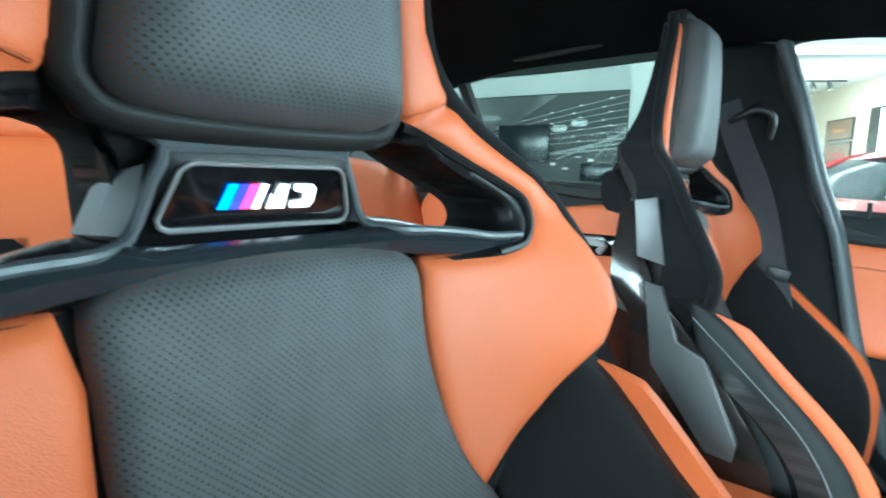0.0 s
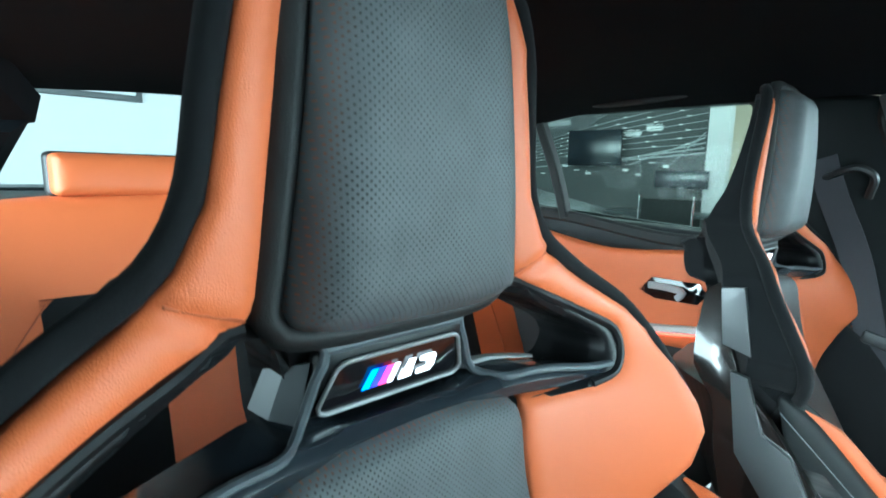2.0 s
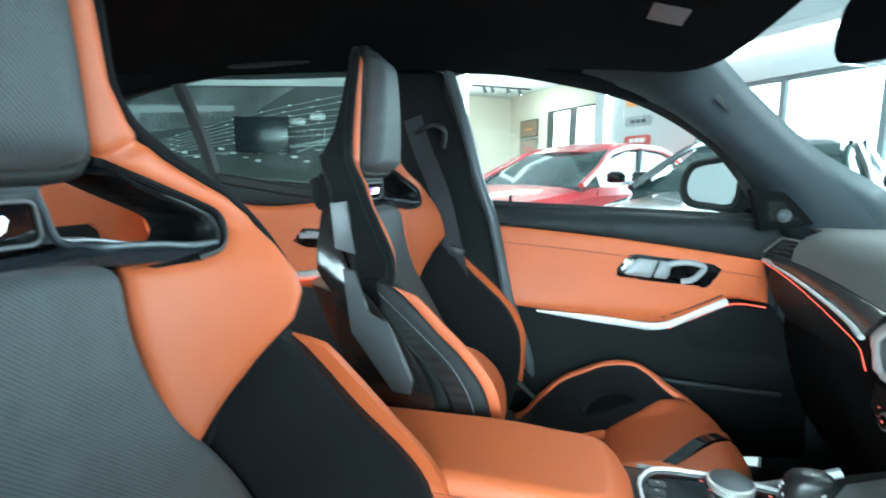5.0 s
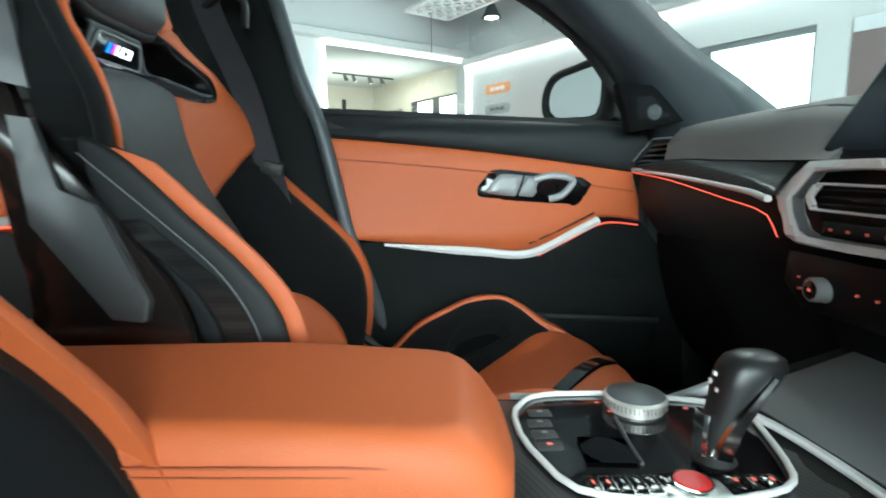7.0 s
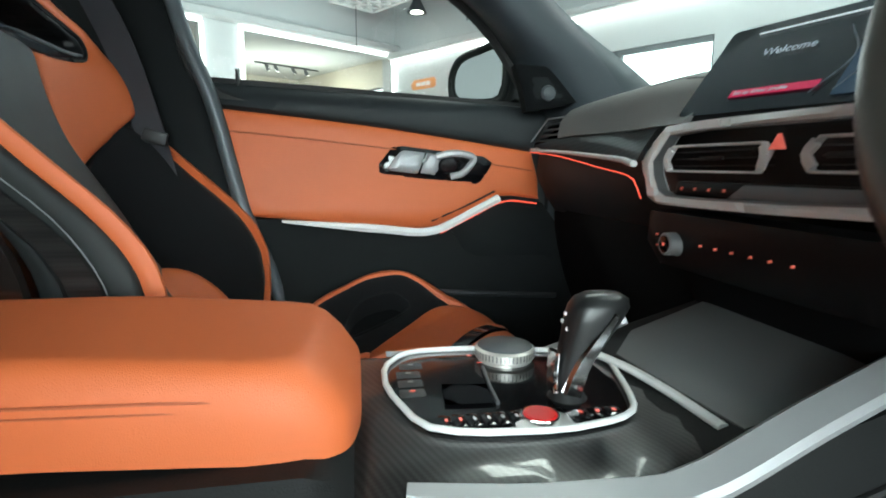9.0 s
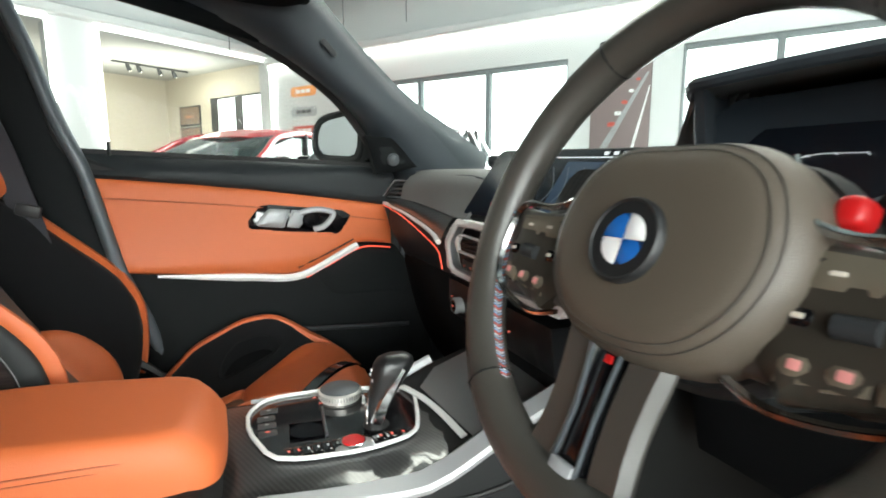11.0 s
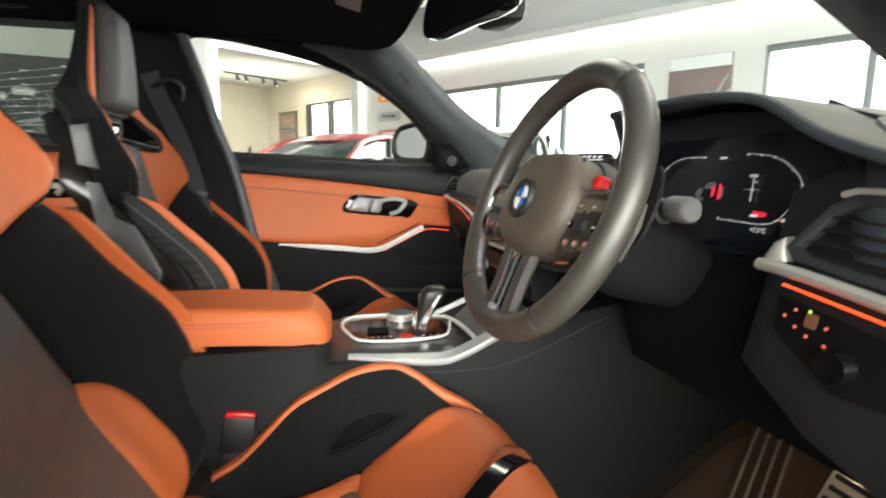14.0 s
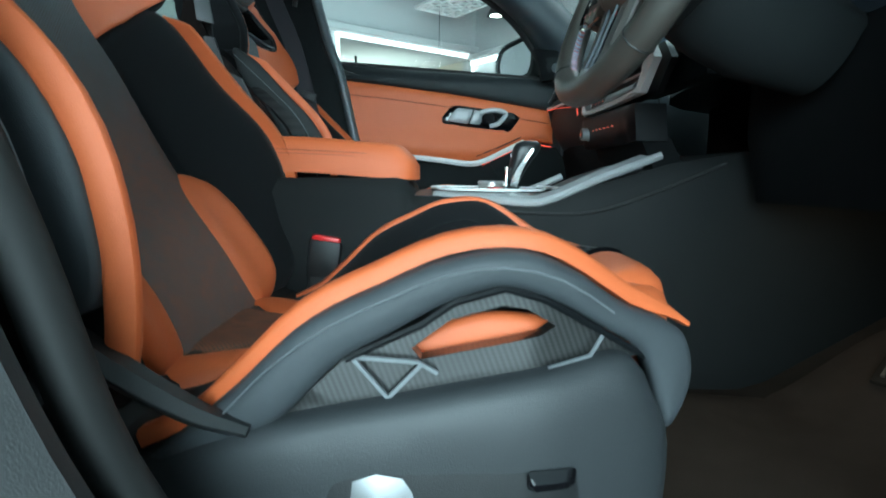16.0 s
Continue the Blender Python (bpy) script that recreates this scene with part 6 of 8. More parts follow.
part("belt_trim", pillow([(0.030, 0.962), (0.20, 0.953), (0.45, 0.944), (0.66, 0.934), (0.72, 0.928), (0.72, 0.84), (0.69, 0.836), (0.52, 0.860), (0.367, 0.880), (0.20, 0.897), (0.038, 0.910)], lambda u, v, h: on_door(u, v, h - 0.03 * smooth01((v - 0.915) / 0.05) + 0.004), 0.02, 0.012, 0.02, 0.05, curve=False), SOFT, door, "black soft-touch door top")
part("window_strip", sweep([on_door(0.02, 0.965, -0.028), on_door(0.35, 0.952, -0.028), on_door(0.70, 0.938, -0.028)], rect_profile(0.012, 0.012), step=0.05), RUBBER, door)
part("lock_pin", sweep([on_door(0.085, 0.955, -0.012), on_door(0.085, 0.985, -0.012)], circle_profile(0.004, 8), step=0.05), PLASTIC, door)
prof = [(0.008, -0.004), (0.007, 0.004), (0.0, 0.007), (-0.007, 0.004), (-0.008, -0.004)]
part("trim_strip", sweep([on_door(x, z, 0.022) for x, z in TRIM[:-2]], prof, step=0.015, up=Vector((0, -1, 0)), taper=lambda t: 0.35 + 0.75 * min(1, t * 3)), SATIN, door, "satin aluminium trim strip")
part("light_line", sweep([on_door(x, z - 0.010, 0.022) for x, z in TRIM[4:7]] + [on_door(0.64, 0.731, 0.018), on_door(0.70, 0.724, 0.016)], circle_profile(0.0014, 6), step=0.02), RED_GLOW, door, "glowing red light line")
bez = [(0.342, 0.797), (0.378, 0.842), (0.40, 0.845), (0.575, 0.826), (0.596, 0.812), (0.572, 0.772), (0.555, 0.762), (0.36, 0.786)]
bezel = part("handle_bezel", pillow(bez, lambda u, v, h: on_door(u, v, h + 0.012), 0.02, 0.008, 0.012, 0.02, curve=False), PIANO, door, "dark glossy handle bezel")
part("lock_plate", pillow([(0.368, 0.799), (0.380, 0.818), (0.396, 0.834), (0.404, 0.836), (0.446, 0.832), (0.440, 0.812), (0.432, 0.791), (0.426, 0.789), (0.374, 0.795)], lambda u, v, h: on_door(u, v, h + 0.020), 0.008, 0.006, 0.006, 0.0, curve=False), HANDLE, bezel, "brushed silver lock plate")
part("lock_plate", pillow([(0.436, 0.790), (0.444, 0.811), (0.450, 0.8315), (0.482, 0.828), (0.478, 0.812), (0.474, 0.796), (0.466, 0.787)], lambda u, v, h: on_door(u, v, h + 0.020), 0.008, 0.006, 0.006, 0.0, curve=False), HANDLE, bezel, "brushed silver lock plate")
part("handle_cup", lathe([(0.0, 0.001), (0.016, 0.001), (0.021, 0.006), (0.021, 0.0)], axes_at(on_door(0.497, 0.806, 0.019), (1, 0.095, 0), (0, 0, 1)) @ Matrix.Diagonal((1.15, 0.85, 1, 1)), 24), PIANO, bezel)
part("door_handle", sweep([on_door(0.470, 0.824, 0.026), on_door(0.500, 0.831, 0.033), on_door(0.530, 0.829, 0.037), on_door(0.548, 0.821, 0.037), on_door(0.540, 0.806, 0.037), on_door(0.522, 0.789, 0.035), on_door(0.500, 0.783, 0.028)], rect_profile(0.014, 0.010, 0.4), step=0.006, up=Vector((0, -1, 0))), HANDLE, bezel, "silver pull handle")
part("door_pocket", pillow([(0.33, 0.56), (0.46, 0.545), (0.60, 0.532), (0.735, 0.520), (0.735, 0.40), (0.30, 0.40)], lambda u, v, h: on_door(u, v, h + 0.055), 0.03, 0.012, 0.02, 0.014, curve=False), CONSOLE_SIDE, door)
part("pocket_rim", sweep([on_door(0.33, 0.565, 0.062), on_door(0.46, 0.549, 0.068), on_door(0.60, 0.536, 0.068), on_door(0.735, 0.524, 0.062)], circle_profile(0.006, 8), step=0.03), PLASTIC_GREY, door)
part("speaker_panel", pillow([(0.50, 0.675), (0.61, 0.727), (0.70, 0.715), (0.755, 0.65), (0.755, 0.585), (0.55, 0.60)], lambda u, v, h: on_door(u, v, h + 0.012), 0.03, 0.006, 0.02, 0.01, curve=False), CONSOLE_SIDE, door)

# rear door, passenger side
rdoor = thing("rear_door", (-0.6, 0.72, 0.30), "closed rear door trimmed in orange leather", "car door")
rp = lambda d=0.0: (lambda u, v, h: Vector((u, 0.685 + 0.03 * (u + 0.3) - h - d, v)))
part("door_card", pillow([(-0.31, 0.40), (-0.31, 0.76), (-0.95, 0.76), (-0.95, 0.55), (-0.75, 0.36)], rp(), 0.05, 0.01, 0.03, 0.05), PLASTIC, rdoor)
part("orange_panel", pillow([(-0.315, 0.94), (-0.6, 0.945), (-0.95, 0.97), (-0.98, 0.80), (-0.7, 0.745), (-0.315, 0.75)], rp(0.01), 0.03, 0.012, 0.03, 0.03), ORANGE, rdoor, "orange leather door panel", sharp=75)
part("belt_trim", pillow([(-0.315, 1.005), (-0.7, 1.02), (-1.0, 1.06), (-1.0, 0.97), (-0.6, 0.945), (-0.315, 0.94)], rp(0.0), 0.03, 0.012, 0.03, 0.05, curve=False), SOFT, rdoor)
bezel = part("handle_bezel", pillow([(-0.50, 0.852), (-0.47, 0.888), (-0.36, 0.888), (-0.34, 0.865), (-0.36, 0.838), (-0.46, 0.836)], rp(0.022), 0.02, 0.006, 0.01, 0.01, curve=False), PIANO, rdoor)
part("door_handle", sweep([(-0.47, 0.645, 0.87), (-0.42, 0.635, 0.872), (-0.385, 0.635, 0.866), (-0.40, 0.64, 0.848)], rect_profile(0.016, 0.01, 0.3), step=0.01, up=Vector((0, -1, 0))), HANDLE, bezel)
part("trim_strip", sweep([(-0.32, 0.655, 0.785), (-0.45, 0.65, 0.765), (-0.6, 0.648, 0.752), (-0.8, 0.645, 0.76)], rect_profile(0.02, 0.012, 0.3), step=0.03, up=Vector((0, -1, 0))), ALU, rdoor)
part("light_line", sweep([(-0.32, 0.653, 0.772), (-0.45, 0.648, 0.752), (-0.6, 0.646, 0.740)], circle_profile(0.003, 6), step=0.03), RED_GLOW, rdoor)

# seat belt of the passenger's seat
belt = thing("seat_belt", (-0.14, 0.655, 0.6), "dark grey seat belt on the middle pillar", "seat belt")
part("webbing", sweep([(-0.150, 0.622, 1.17), (-0.124, 0.612, 1.10), (-0.080, 0.610, 0.995), (-0.048, 0.610, 0.876), (-0.028, 0.612, 0.78), (-0.015, 0.615, 0.68), (-0.01, 0.62, 0.5)], rect_profile(0.046, 0.003), step=0.03, up=Vector((0, -1, 0.1))), BELT, belt)
part("guide", sweep([(-0.150, 0.628, 1.13), (-0.122, 0.606, 1.142), (-0.092, 0.602, 1.152), (-0.068, 0.606, 1.138), (-0.074, 0.622, 1.10)], circle_profile(0.007, 8), step=0.01), PLASTIC, belt)
part("tongue", box((-0.020, -0.005, -0.012), (0.020, 0.005, 0.012), 0.004, pose(-0.034, 0.603, 0.850, 0, 15, 5)), PLASTIC, belt)
for cy in (-0.108,):
    bk = thing("belt_buckle", (0.155, cy, 0.30), "black belt buckle with a red release button", "belt buckle")
    part("stalk", box((-0.02, -0.012, 0.0), (0.02, 0.012, 0.22), 0.006, pose(0.13, cy, 0.30, 0, 8, 0)), PLASTIC, bk)
    head = part("head", box((-0.026, -0.013, -0.035), (0.026, 0.013, 0.03), 0.006, pose(0.160, cy, 0.50, 0, 8, 0)), PLASTIC, bk)
    part("button", box((-0.023, -0.011, 0.0), (0.023, 0.011, 0.012), 0.004, pose(0.163, cy, 0.524, 0, 8, 0)), RED_PLASTIC, head, "red release button")
# ---- dashboard ----
dash = thing("dashboard", (0.95, 0.0, 0.55), "black soft-touch dashboard with carbon trim and silver surrounds", "dashboard")


HOOD = [(-0.72, 0.905), (-0.66, 0.916), (-0.613, 0.932), (-0.565, 0.951), (-0.528, 0.968), (-0.497, 0.987), (-0.458, 1.003), (-0.40, 1.010), (-0.30, 1.014), (-0.20, 1.009), (-0.15, 1.007), (-0.132, 1.000), (-0.120, 0.96), (-0.105, 0.928), (0.0, 0.926), (0.74, 0.926)]


RISE = [(-0.72, 0.026), (-0.60, 0.020), (-0.547, 0.010), (-0.52, 0.004), (-0.49, -0.004), (-0.45, -0.010), (-0.40, -0.004), (-0.35, 0.006), (-0.30, 0.010), (-0.14, 0.012), (-0.10, 0.0), (0.74, 0.0)]


def top_z(x, y):
    """The height of the dash's upper face: a plain shelf with the raised hood before the driver."""
    base = 0.926 - 0.03 * smooth01((x - 0.95) / 0.25)
    ridge = lerp(HOOD, y) - 0.926
    rise = lerp(RISE, y) * smooth01((x - 0.745) / 0.14)
    return base + (ridge + rise) * smooth01((1.16 - x) / 0.26)


def hood_front(y):
    return lerp([(-0.68, 0.765), (-0.60, 0.752), (-0.53, 0.742), (-0.42, 0.748), (-0.284, 0.752), (-0.22, 0.742), (-0.20, 0.740), (-0.17, 0.766), (-0.135, 0.80), (-0.10, 0.80), (-0.06, 0.80), (0.0, 0.80), (0.17, 0.80), (0.21, 0.775), (0.26, 0.75), (0.45, 0.745), (0.62, 0.752), (0.74, 0.76)], y)


def lettering(text, m, size, material, parent):
    cu = bpy.data.curves.new("lettering", "FONT")
    cu.body, cu.size, cu.extrude = text, size, 0.0002
    tx = new("lettering", cu)
    me = bpy.data.meshes.new_from_object(tx.evaluated_get(bpy.context.evaluated_depsgraph_get()))
    bpy.data.objects.remove(tx)
    bt = bmesh.new()
    bt.from_mesh(me)
    bmesh.ops.transform(bt, matrix=m, verts=bt.verts)
    return part("lettering", bt, material, parent)


# black plastics lifted towards navy: glare from the windows put into the colour
BINNACLE_HAZED = mat("binnacle_hazed", (0.030, 0.040, 0.052), 0.6, spec=0.3)
HOOD_HAZED = mat("hood_inner_hazed", (0.044, 0.056, 0.068), 0.65, 0, 0.3, 600, 0.12, 6, detail="leather", spec=0.4)
part("dash_top", pillow([(-0.70, 0.0), (-0.70, 1.0), (0.0, 1.08), (0.72, 1.0), (0.74, 0.0), (0.45, 0.0), (0.2, 0.0), (-0.02, 0.0), (-0.06, 0.0), (-0.10, 0.0), (-0.12, 0.0), (-0.135, 0.0), (-0.17, 0.0), (-0.2, 0.0), (-0.22, 0.0), (-0.284, 0.0), (-0.35, 0.0), (-0.5, 0.0), (-0.6, 0.0)], lambda u, v, h: Vector(((x := hood_front(u) + v * (1.16 - hood_front(u))), u, top_z(x, u) - 0.003 * (1 - smooth01(v / 0.05)) + h)), 0.024, 0.0, 0.02, 0.006, curve=False), SOFT_HAZED, dash, "black soft dash top, greyed for haze")
# driver's binnacle: dark inner faces and the display
part("binnacle_back", pillow([(-0.62, 0.80), (-0.60, 0.955), (-0.50, 0.985), (-0.30, 1.002), (-0.17, 0.999), (-0.145, 0.985), (-0.138, 0.90), (-0.13, 0.80)], lambda u, v, h: Vector((0.845 + 0.10 * (v - 0.8) * 0 - 0.02 * ((u + 0.33) / 0.25) ** 2 + h * 0.3, u, v)), 0.03, 0.0, 0.02, 0.02, curve=False), BINNACLE_HAZED, dash)
part("binnacle_side", pillow([(0.738, 1.002), (0.85, 1.004), (0.85, 0.85), (0.80, 0.85), (0.784, 0.933)], lambda u, v, h: Vector((u, -0.197 + 0.72 * min(u - 0.738, 0.09) + 0.1 * max(0.0, u - 0.828) + h, v)), 0.02, 0.004, 0.01, 0.012, curve=False), HOOD_HAZED, dash, "dark inner flap of the hood")
part("hood_lip", sweep([(hood_front(y) - 0.002, y, top_z(hood_front(y), y) - 0.004) for y in (-0.69, -0.655, -0.60, -0.55, -0.48, -0.40, -0.30, -0.22, -0.20, -0.17, -0.14)], circle_profile(0.006, 8), step=0.02), HOOD_HAZED, dash)
part("hood_cheek", pillow([(-0.455, 1.002), (-0.497, 0.985), (-0.528, 0.966), (-0.565, 0.949), (-0.613, 0.932), (-0.69, 0.915), (-0.69, 0.80), (-0.52, 0.78), (-0.485, 0.82), (-0.475, 0.90)], lambda u, v, h: Vector((0.758 + 0.075 * smooth01((u + 0.60) / 0.14) + 0.02 * smooth01((v - 0.86) / 0.1) + h * 0.2, u, v)), 0.02, 0.0, 0.02, 0.012, curve=False), HOOD_HAZED, dash, "dark inner cheek of the hood")
cl = axes_at((0.825, -0.335, 0.895), (0.0, -1, 0), (0.12, 0, 1))


def cpos(u, v):
    return cl @ Vector((u, v * 0.88, 0.004))


disp = part("display", pillow(rounded(0.34, 0.145, 0.03, 4), plane(cl), 0.05, 0.0, 0.01, 0.01, curve=False), SCREEN, dash, "black instrument display")
arc_r = [(0.042, 0.055), (0.084, 0.049), (0.113, 0.031), (0.127, 0.0125), (0.121, -0.008), (0.103, -0.0355), (0.086, -0.0425), (0.055, -0.043), (0.010, -0.042)]
arc_l = [(-0.035, 0.052), (-0.085, 0.050), (-0.115, 0.035), (-0.130, 0.005), (-0.118, -0.025), (-0.095, -0.045), (-0.045, -0.042)]
for ln in (arc_r, arc_l):
    part("gauge_arc", sweep([cpos(*p) for p in ln], circle_profile(0.0004, 6), step=0.01), ICON_WHITE, disp)
    for k, p in enumerate(smooth_loop([(*q, 0) for q in ln], 0.024, False)):
        part("tick", box((-0.0008, -0.0003, -0.0008), (0.0026, 0.0003, 0.0008), 0, Matrix.Translation(cpos(p.x, p.y)) @ cl.to_3x3().to_4x4() @ pose(0, 0, 0, 0, 0, math.degrees(math.atan2(-p.y, -p.x)))), ICON_WHITE, disp)
for u, v, w, hh, mt in ((0.0, 0.050, 0.014, 0.004, ICON_WHITE), (-0.045, -0.052, 0.03, 0.003, ICON_WHITE), (0.068, -0.032, 0.014, 0.005, ICON_WHITE), (0.129, -0.0137, 0.018, 0.0075, ICON_WHITE), (0.124, -0.0241, 0.018, 0.0075, ICON_WHITE), (0.115, -0.0344, 0.014, 0.0065, ICON_WHITE), (0.134, -0.030, 0.010, 0.004, ICON_WHITE), (0.057, 0.0235, 0.016, 0.006, ICON_DIM), (0.062, 0.015, 0.006, 0.003, ICON_DIM), (0.058, 0.004, 0.034, 0.0008, ICON_DIM), (0.058, 0.004, 0.0008, 0.05, ICON_DIM), (0.058, 0.004, 0.006, 0.006, ICON_DIM)):
    part("readout", box((u - w * 0.35, v * 0.88 - hh * 0.3, 0.003), (u + w * 0.35, v * 0.88 + hh * 0.3, 0.005), 0, cl), mt, disp)
part("small_gauge", sweep([cpos(*p) for p in ((0.112, -0.041), (0.124, -0.040), (0.134, -0.030), (0.140, -0.016), (0.136, -0.010))], circle_profile(0.0005, 6), step=0.008), ICON_DIM, disp)
part("small_gauge", sweep([cpos(*p) for p in ((0.104, -0.036), (0.110, -0.034), (0.113, -0.037))], circle_profile(0.0008, 6), step=0.004), ICON_RED, disp)
lettering("+7.5°C", cl @ Matrix.Translation((0.066, -0.048, 0.004)), 0.0085, ICON_WHITE, disp)
part("warning_symbol", pillow([(0.064, -0.023), (0.074, -0.0225), (0.086, -0.0245), (0.086, -0.027), (0.074, -0.029), (0.066, -0.027)], plane(cl @ Matrix.Translation((0.0, 0, 0.003))), 0.01, 0.001, 0.003, 0.0), DISPLAY_RED, disp)
CAR_GREY = glow("icon_car_grey", (0.10, 0.11, 0.125), 0.22)
for pts, mt in (([(-0.034, -0.008), (-0.030, 0.0), (-0.020, 0.003), (-0.022, -0.008)], CAR_GREY), ([(-0.018, 0.004), (-0.008, 0.011), (0.002, 0.011), (0.004, 0.005), (-0.008, 0.002)], CAR_GREY), ([(0.010, 0.004), (0.018, 0.006), (0.020, -0.006), (0.014, -0.012)], CAR_GREY), ([(-0.030, -0.010), (-0.018, -0.010), (-0.014, -0.014), (-0.026, -0.014)], CAR_GREY)):
    part("car_symbol", pillow(pts, plane(cl @ Matrix.Translation((-0.010, 0, 0.003))), 0.01, 0.001, 0.003, 0.0), mt, disp)
for u, k in ((-0.010, 0.7), (0.002, 1.0)):
    part("door_symbol", pillow([(u, -0.013 * k), (u + 0.006, -0.010 * k), (u + 0.0065, 0.004), (u + 0.002, 0.011 * k), (u, 0.004)], plane(cl @ Matrix.Translation((0.0, 0, 0.005))), 0.01, 0.001, 0.003, 0.0, curve=False), DISPLAY_RED, disp)

# centre screen
SCREEN_TEXT = glow("screen_text", (0.55, 0.6, 0.68), 0.09)
sm = axes_at((0.742, 0.056, 0.903), (0.065, -0.28, -0.004), (0.083, 0.004, 0.103))
scr = thing("centre_screen", (0.74, 0.056, 0.85), "black wide central screen standing on the dashboard", "display screen")
part("screen_body", pillow(rounded(0.290, 0.136, 0.010, 3), plane(sm), 0.04, 0.003, 0.004, 0.014, curve=False), PLASTIC, scr)
face = part("screen_face", pillow(rounded(0.280, 0.126, 0.006, 3), plane(sm @ Matrix.Translation((0, 0, 0.0035))), 0.05, 0.0005, 0.004, 0.0, curve=False), SCREEN, scr)
sp = sm @ Matrix.Translation((0, 0, 0.005))
part("status_line", box((-0.10, 0.047, 0), (0.135, 0.0485, 0.001), 0, sp), ICON_WHITE, face)
for u in (0.075, 0.090, 0.105, 0.120):
    part("status_icon", box((u, 0.052, 0), (u + 0.007, 0.057, 0.001), 0, sp), ICON_WHITE, face)
part("profile_bar", box((-0.085, -0.044, 0), (0.004, -0.035, 0.001), 0, sp), glow("icon_crimson", (0.55, 0.01, 0.08), 0.26), face)
part("map_shade", box((0.02, -0.055, 0), (0.13, 0.040, 0.0006), 0, sp), SCREEN_DIM, face)
lettering("Welcome", sp @ Matrix.Translation((-0.078, 0.010, 0.0016)), 0.014, SCREEN_TEXT, face)
lettering("Set up driver profile", sp @ Matrix.Translation((-0.081, -0.0420, 0.0016)), 0.0070, SCREEN_TEXT, face)
for k in range(5):
    part("map_line", sweep([sp @ Vector((0.0 + 0.02 * k, -0.05, 0.0012)), sp @ Vector((0.02 + 0.02 * k, -0.01, 0.0012)), sp @ Vector((0.0 + 0.028 * k, 0.03, 0.0012))], circle_profile(0.0006, 5), step=0.01), CAR_GREY, face)

part("screen_well", box((0.765, -0.092, 0.80), (0.81, 0.20, 0.924), 0.006), SOFT, dash)
# the upper dash rolls down from the shelf to the carbon band
ROLL_X, ROLL_Z = [(0.16, 0.660), (0.22, 0.663), (0.28, 0.672), (0.41, 0.684), (0.54, 0.690), (0.62, 0.692)], [(0.16, 0.849), (0.22, 0.850), (0.28, 0.851), (0.41, 0.855), (0.54, 0.859), (0.62, 0.859)]
secs = []
for k in range(15):
    y = 0.165 + k * 0.0315
    drop = 0.010 * smooth01((0.28 - y) / 0.12)
    secs.append([Vector((x + (hood_front(y) - 0.745 if x > 0.73 else 0.0), y, z - drop)) for x, z in ((0.80, 0.9285), (0.757, 0.927), (0.735, 0.922), (0.717, 0.912), (0.703, 0.898), (0.696, 0.886))] + [Vector((lerp(ROLL_X, y), y, lerp(ROLL_Z, y))), Vector((0.72, y, lerp(ROLL_Z, y) - 0.006)), Vector((0.80, y, 0.85))])
part("dash_roll", loft(secs), SOFT_HAZED, dash, "black soft upper dash face, greyed for haze", sharp=50)

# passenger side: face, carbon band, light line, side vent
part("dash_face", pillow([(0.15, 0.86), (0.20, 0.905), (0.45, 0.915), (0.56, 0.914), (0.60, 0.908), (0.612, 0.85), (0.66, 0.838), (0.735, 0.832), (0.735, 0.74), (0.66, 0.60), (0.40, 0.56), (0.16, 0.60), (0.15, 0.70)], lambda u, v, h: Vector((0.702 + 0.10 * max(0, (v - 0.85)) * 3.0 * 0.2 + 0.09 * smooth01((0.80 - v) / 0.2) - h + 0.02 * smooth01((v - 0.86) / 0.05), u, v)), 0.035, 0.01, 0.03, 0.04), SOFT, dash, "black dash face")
BAND_T = [(0.692, 0.735, 0.852), (0.692, 0.62, 0.857), (0.690, 0.54, 0.857), (0.684, 0.411, 0.853), (0.671, 0.274, 0.849), (0.662, 0.21, 0.848)]
BAND_B = [(0.690, 0.746, 0.843), (0.686, 0.576, 0.836), (0.678, 0.453, 0.828), (0.668, 0.35, 0.821), (0.655, 0.265, 0.815), (0.650, 0.240, 0.811), (0.648, 0.228, 0.8100)]
t_, b_ = smooth_loop(BAND_T, 0.03, False), smooth_loop(BAND_B, 0.03, False)
n_ = 16
secs = []
for i in range(n_ + 1):
    p, q = t_[round(i / n_ * (len(t_) - 1))], b_[round(i / n_ * (len(b_) - 1))]
    secs.append([p, p.lerp(q, 0.3) + Vector((-0.0015, 0, 0)), p.lerp(q, 0.7) + Vector((-0.0015, 0, 0)), q, q + Vector((0.03, 0, 0)), p + Vector((0.03, 0, 0))])
part("carbon_band", loft(secs), CARBON, dash, "glossy carbon dash band", sharp=50)
part("band_trim", sweep([(p[0] - 0.004, p[1], p[2] - 0.004) for p in BAND_B], rect_profile(0.009, 0.008, 0.3), step=0.03, taper=lambda t: 0.55 + 0.45 * t), SATIN, dash)
part("light_line", sweep([(0.684, 0.74, 0.836), (0.679, 0.571, 0.824), (0.671, 0.446, 0.811), (0.661, 0.342, 0.800), (0.650, 0.258, 0.7925), (0.646, 0.230, 0.787), (0.642, 0.214, 0.778), (0.640, 0.200, 0.765)], circle_profile(0.0007, 6), step=0.02), RED_GLOW, dash, "glowing red light line")
sv = lambda u, v, h: Vector((0.688 + 0.20 * (0.745 - u) - h, u, v))
S_OUT = [(0.757, 0.845), (0.672, 0.901), (0.590, 0.900), (0.610, 0.848), (0.68, 0.843)]
S_IN = [(0.735, 0.852), (0.668, 0.894), (0.602, 0.893), (0.618, 0.856), (0.68, 0.850)]
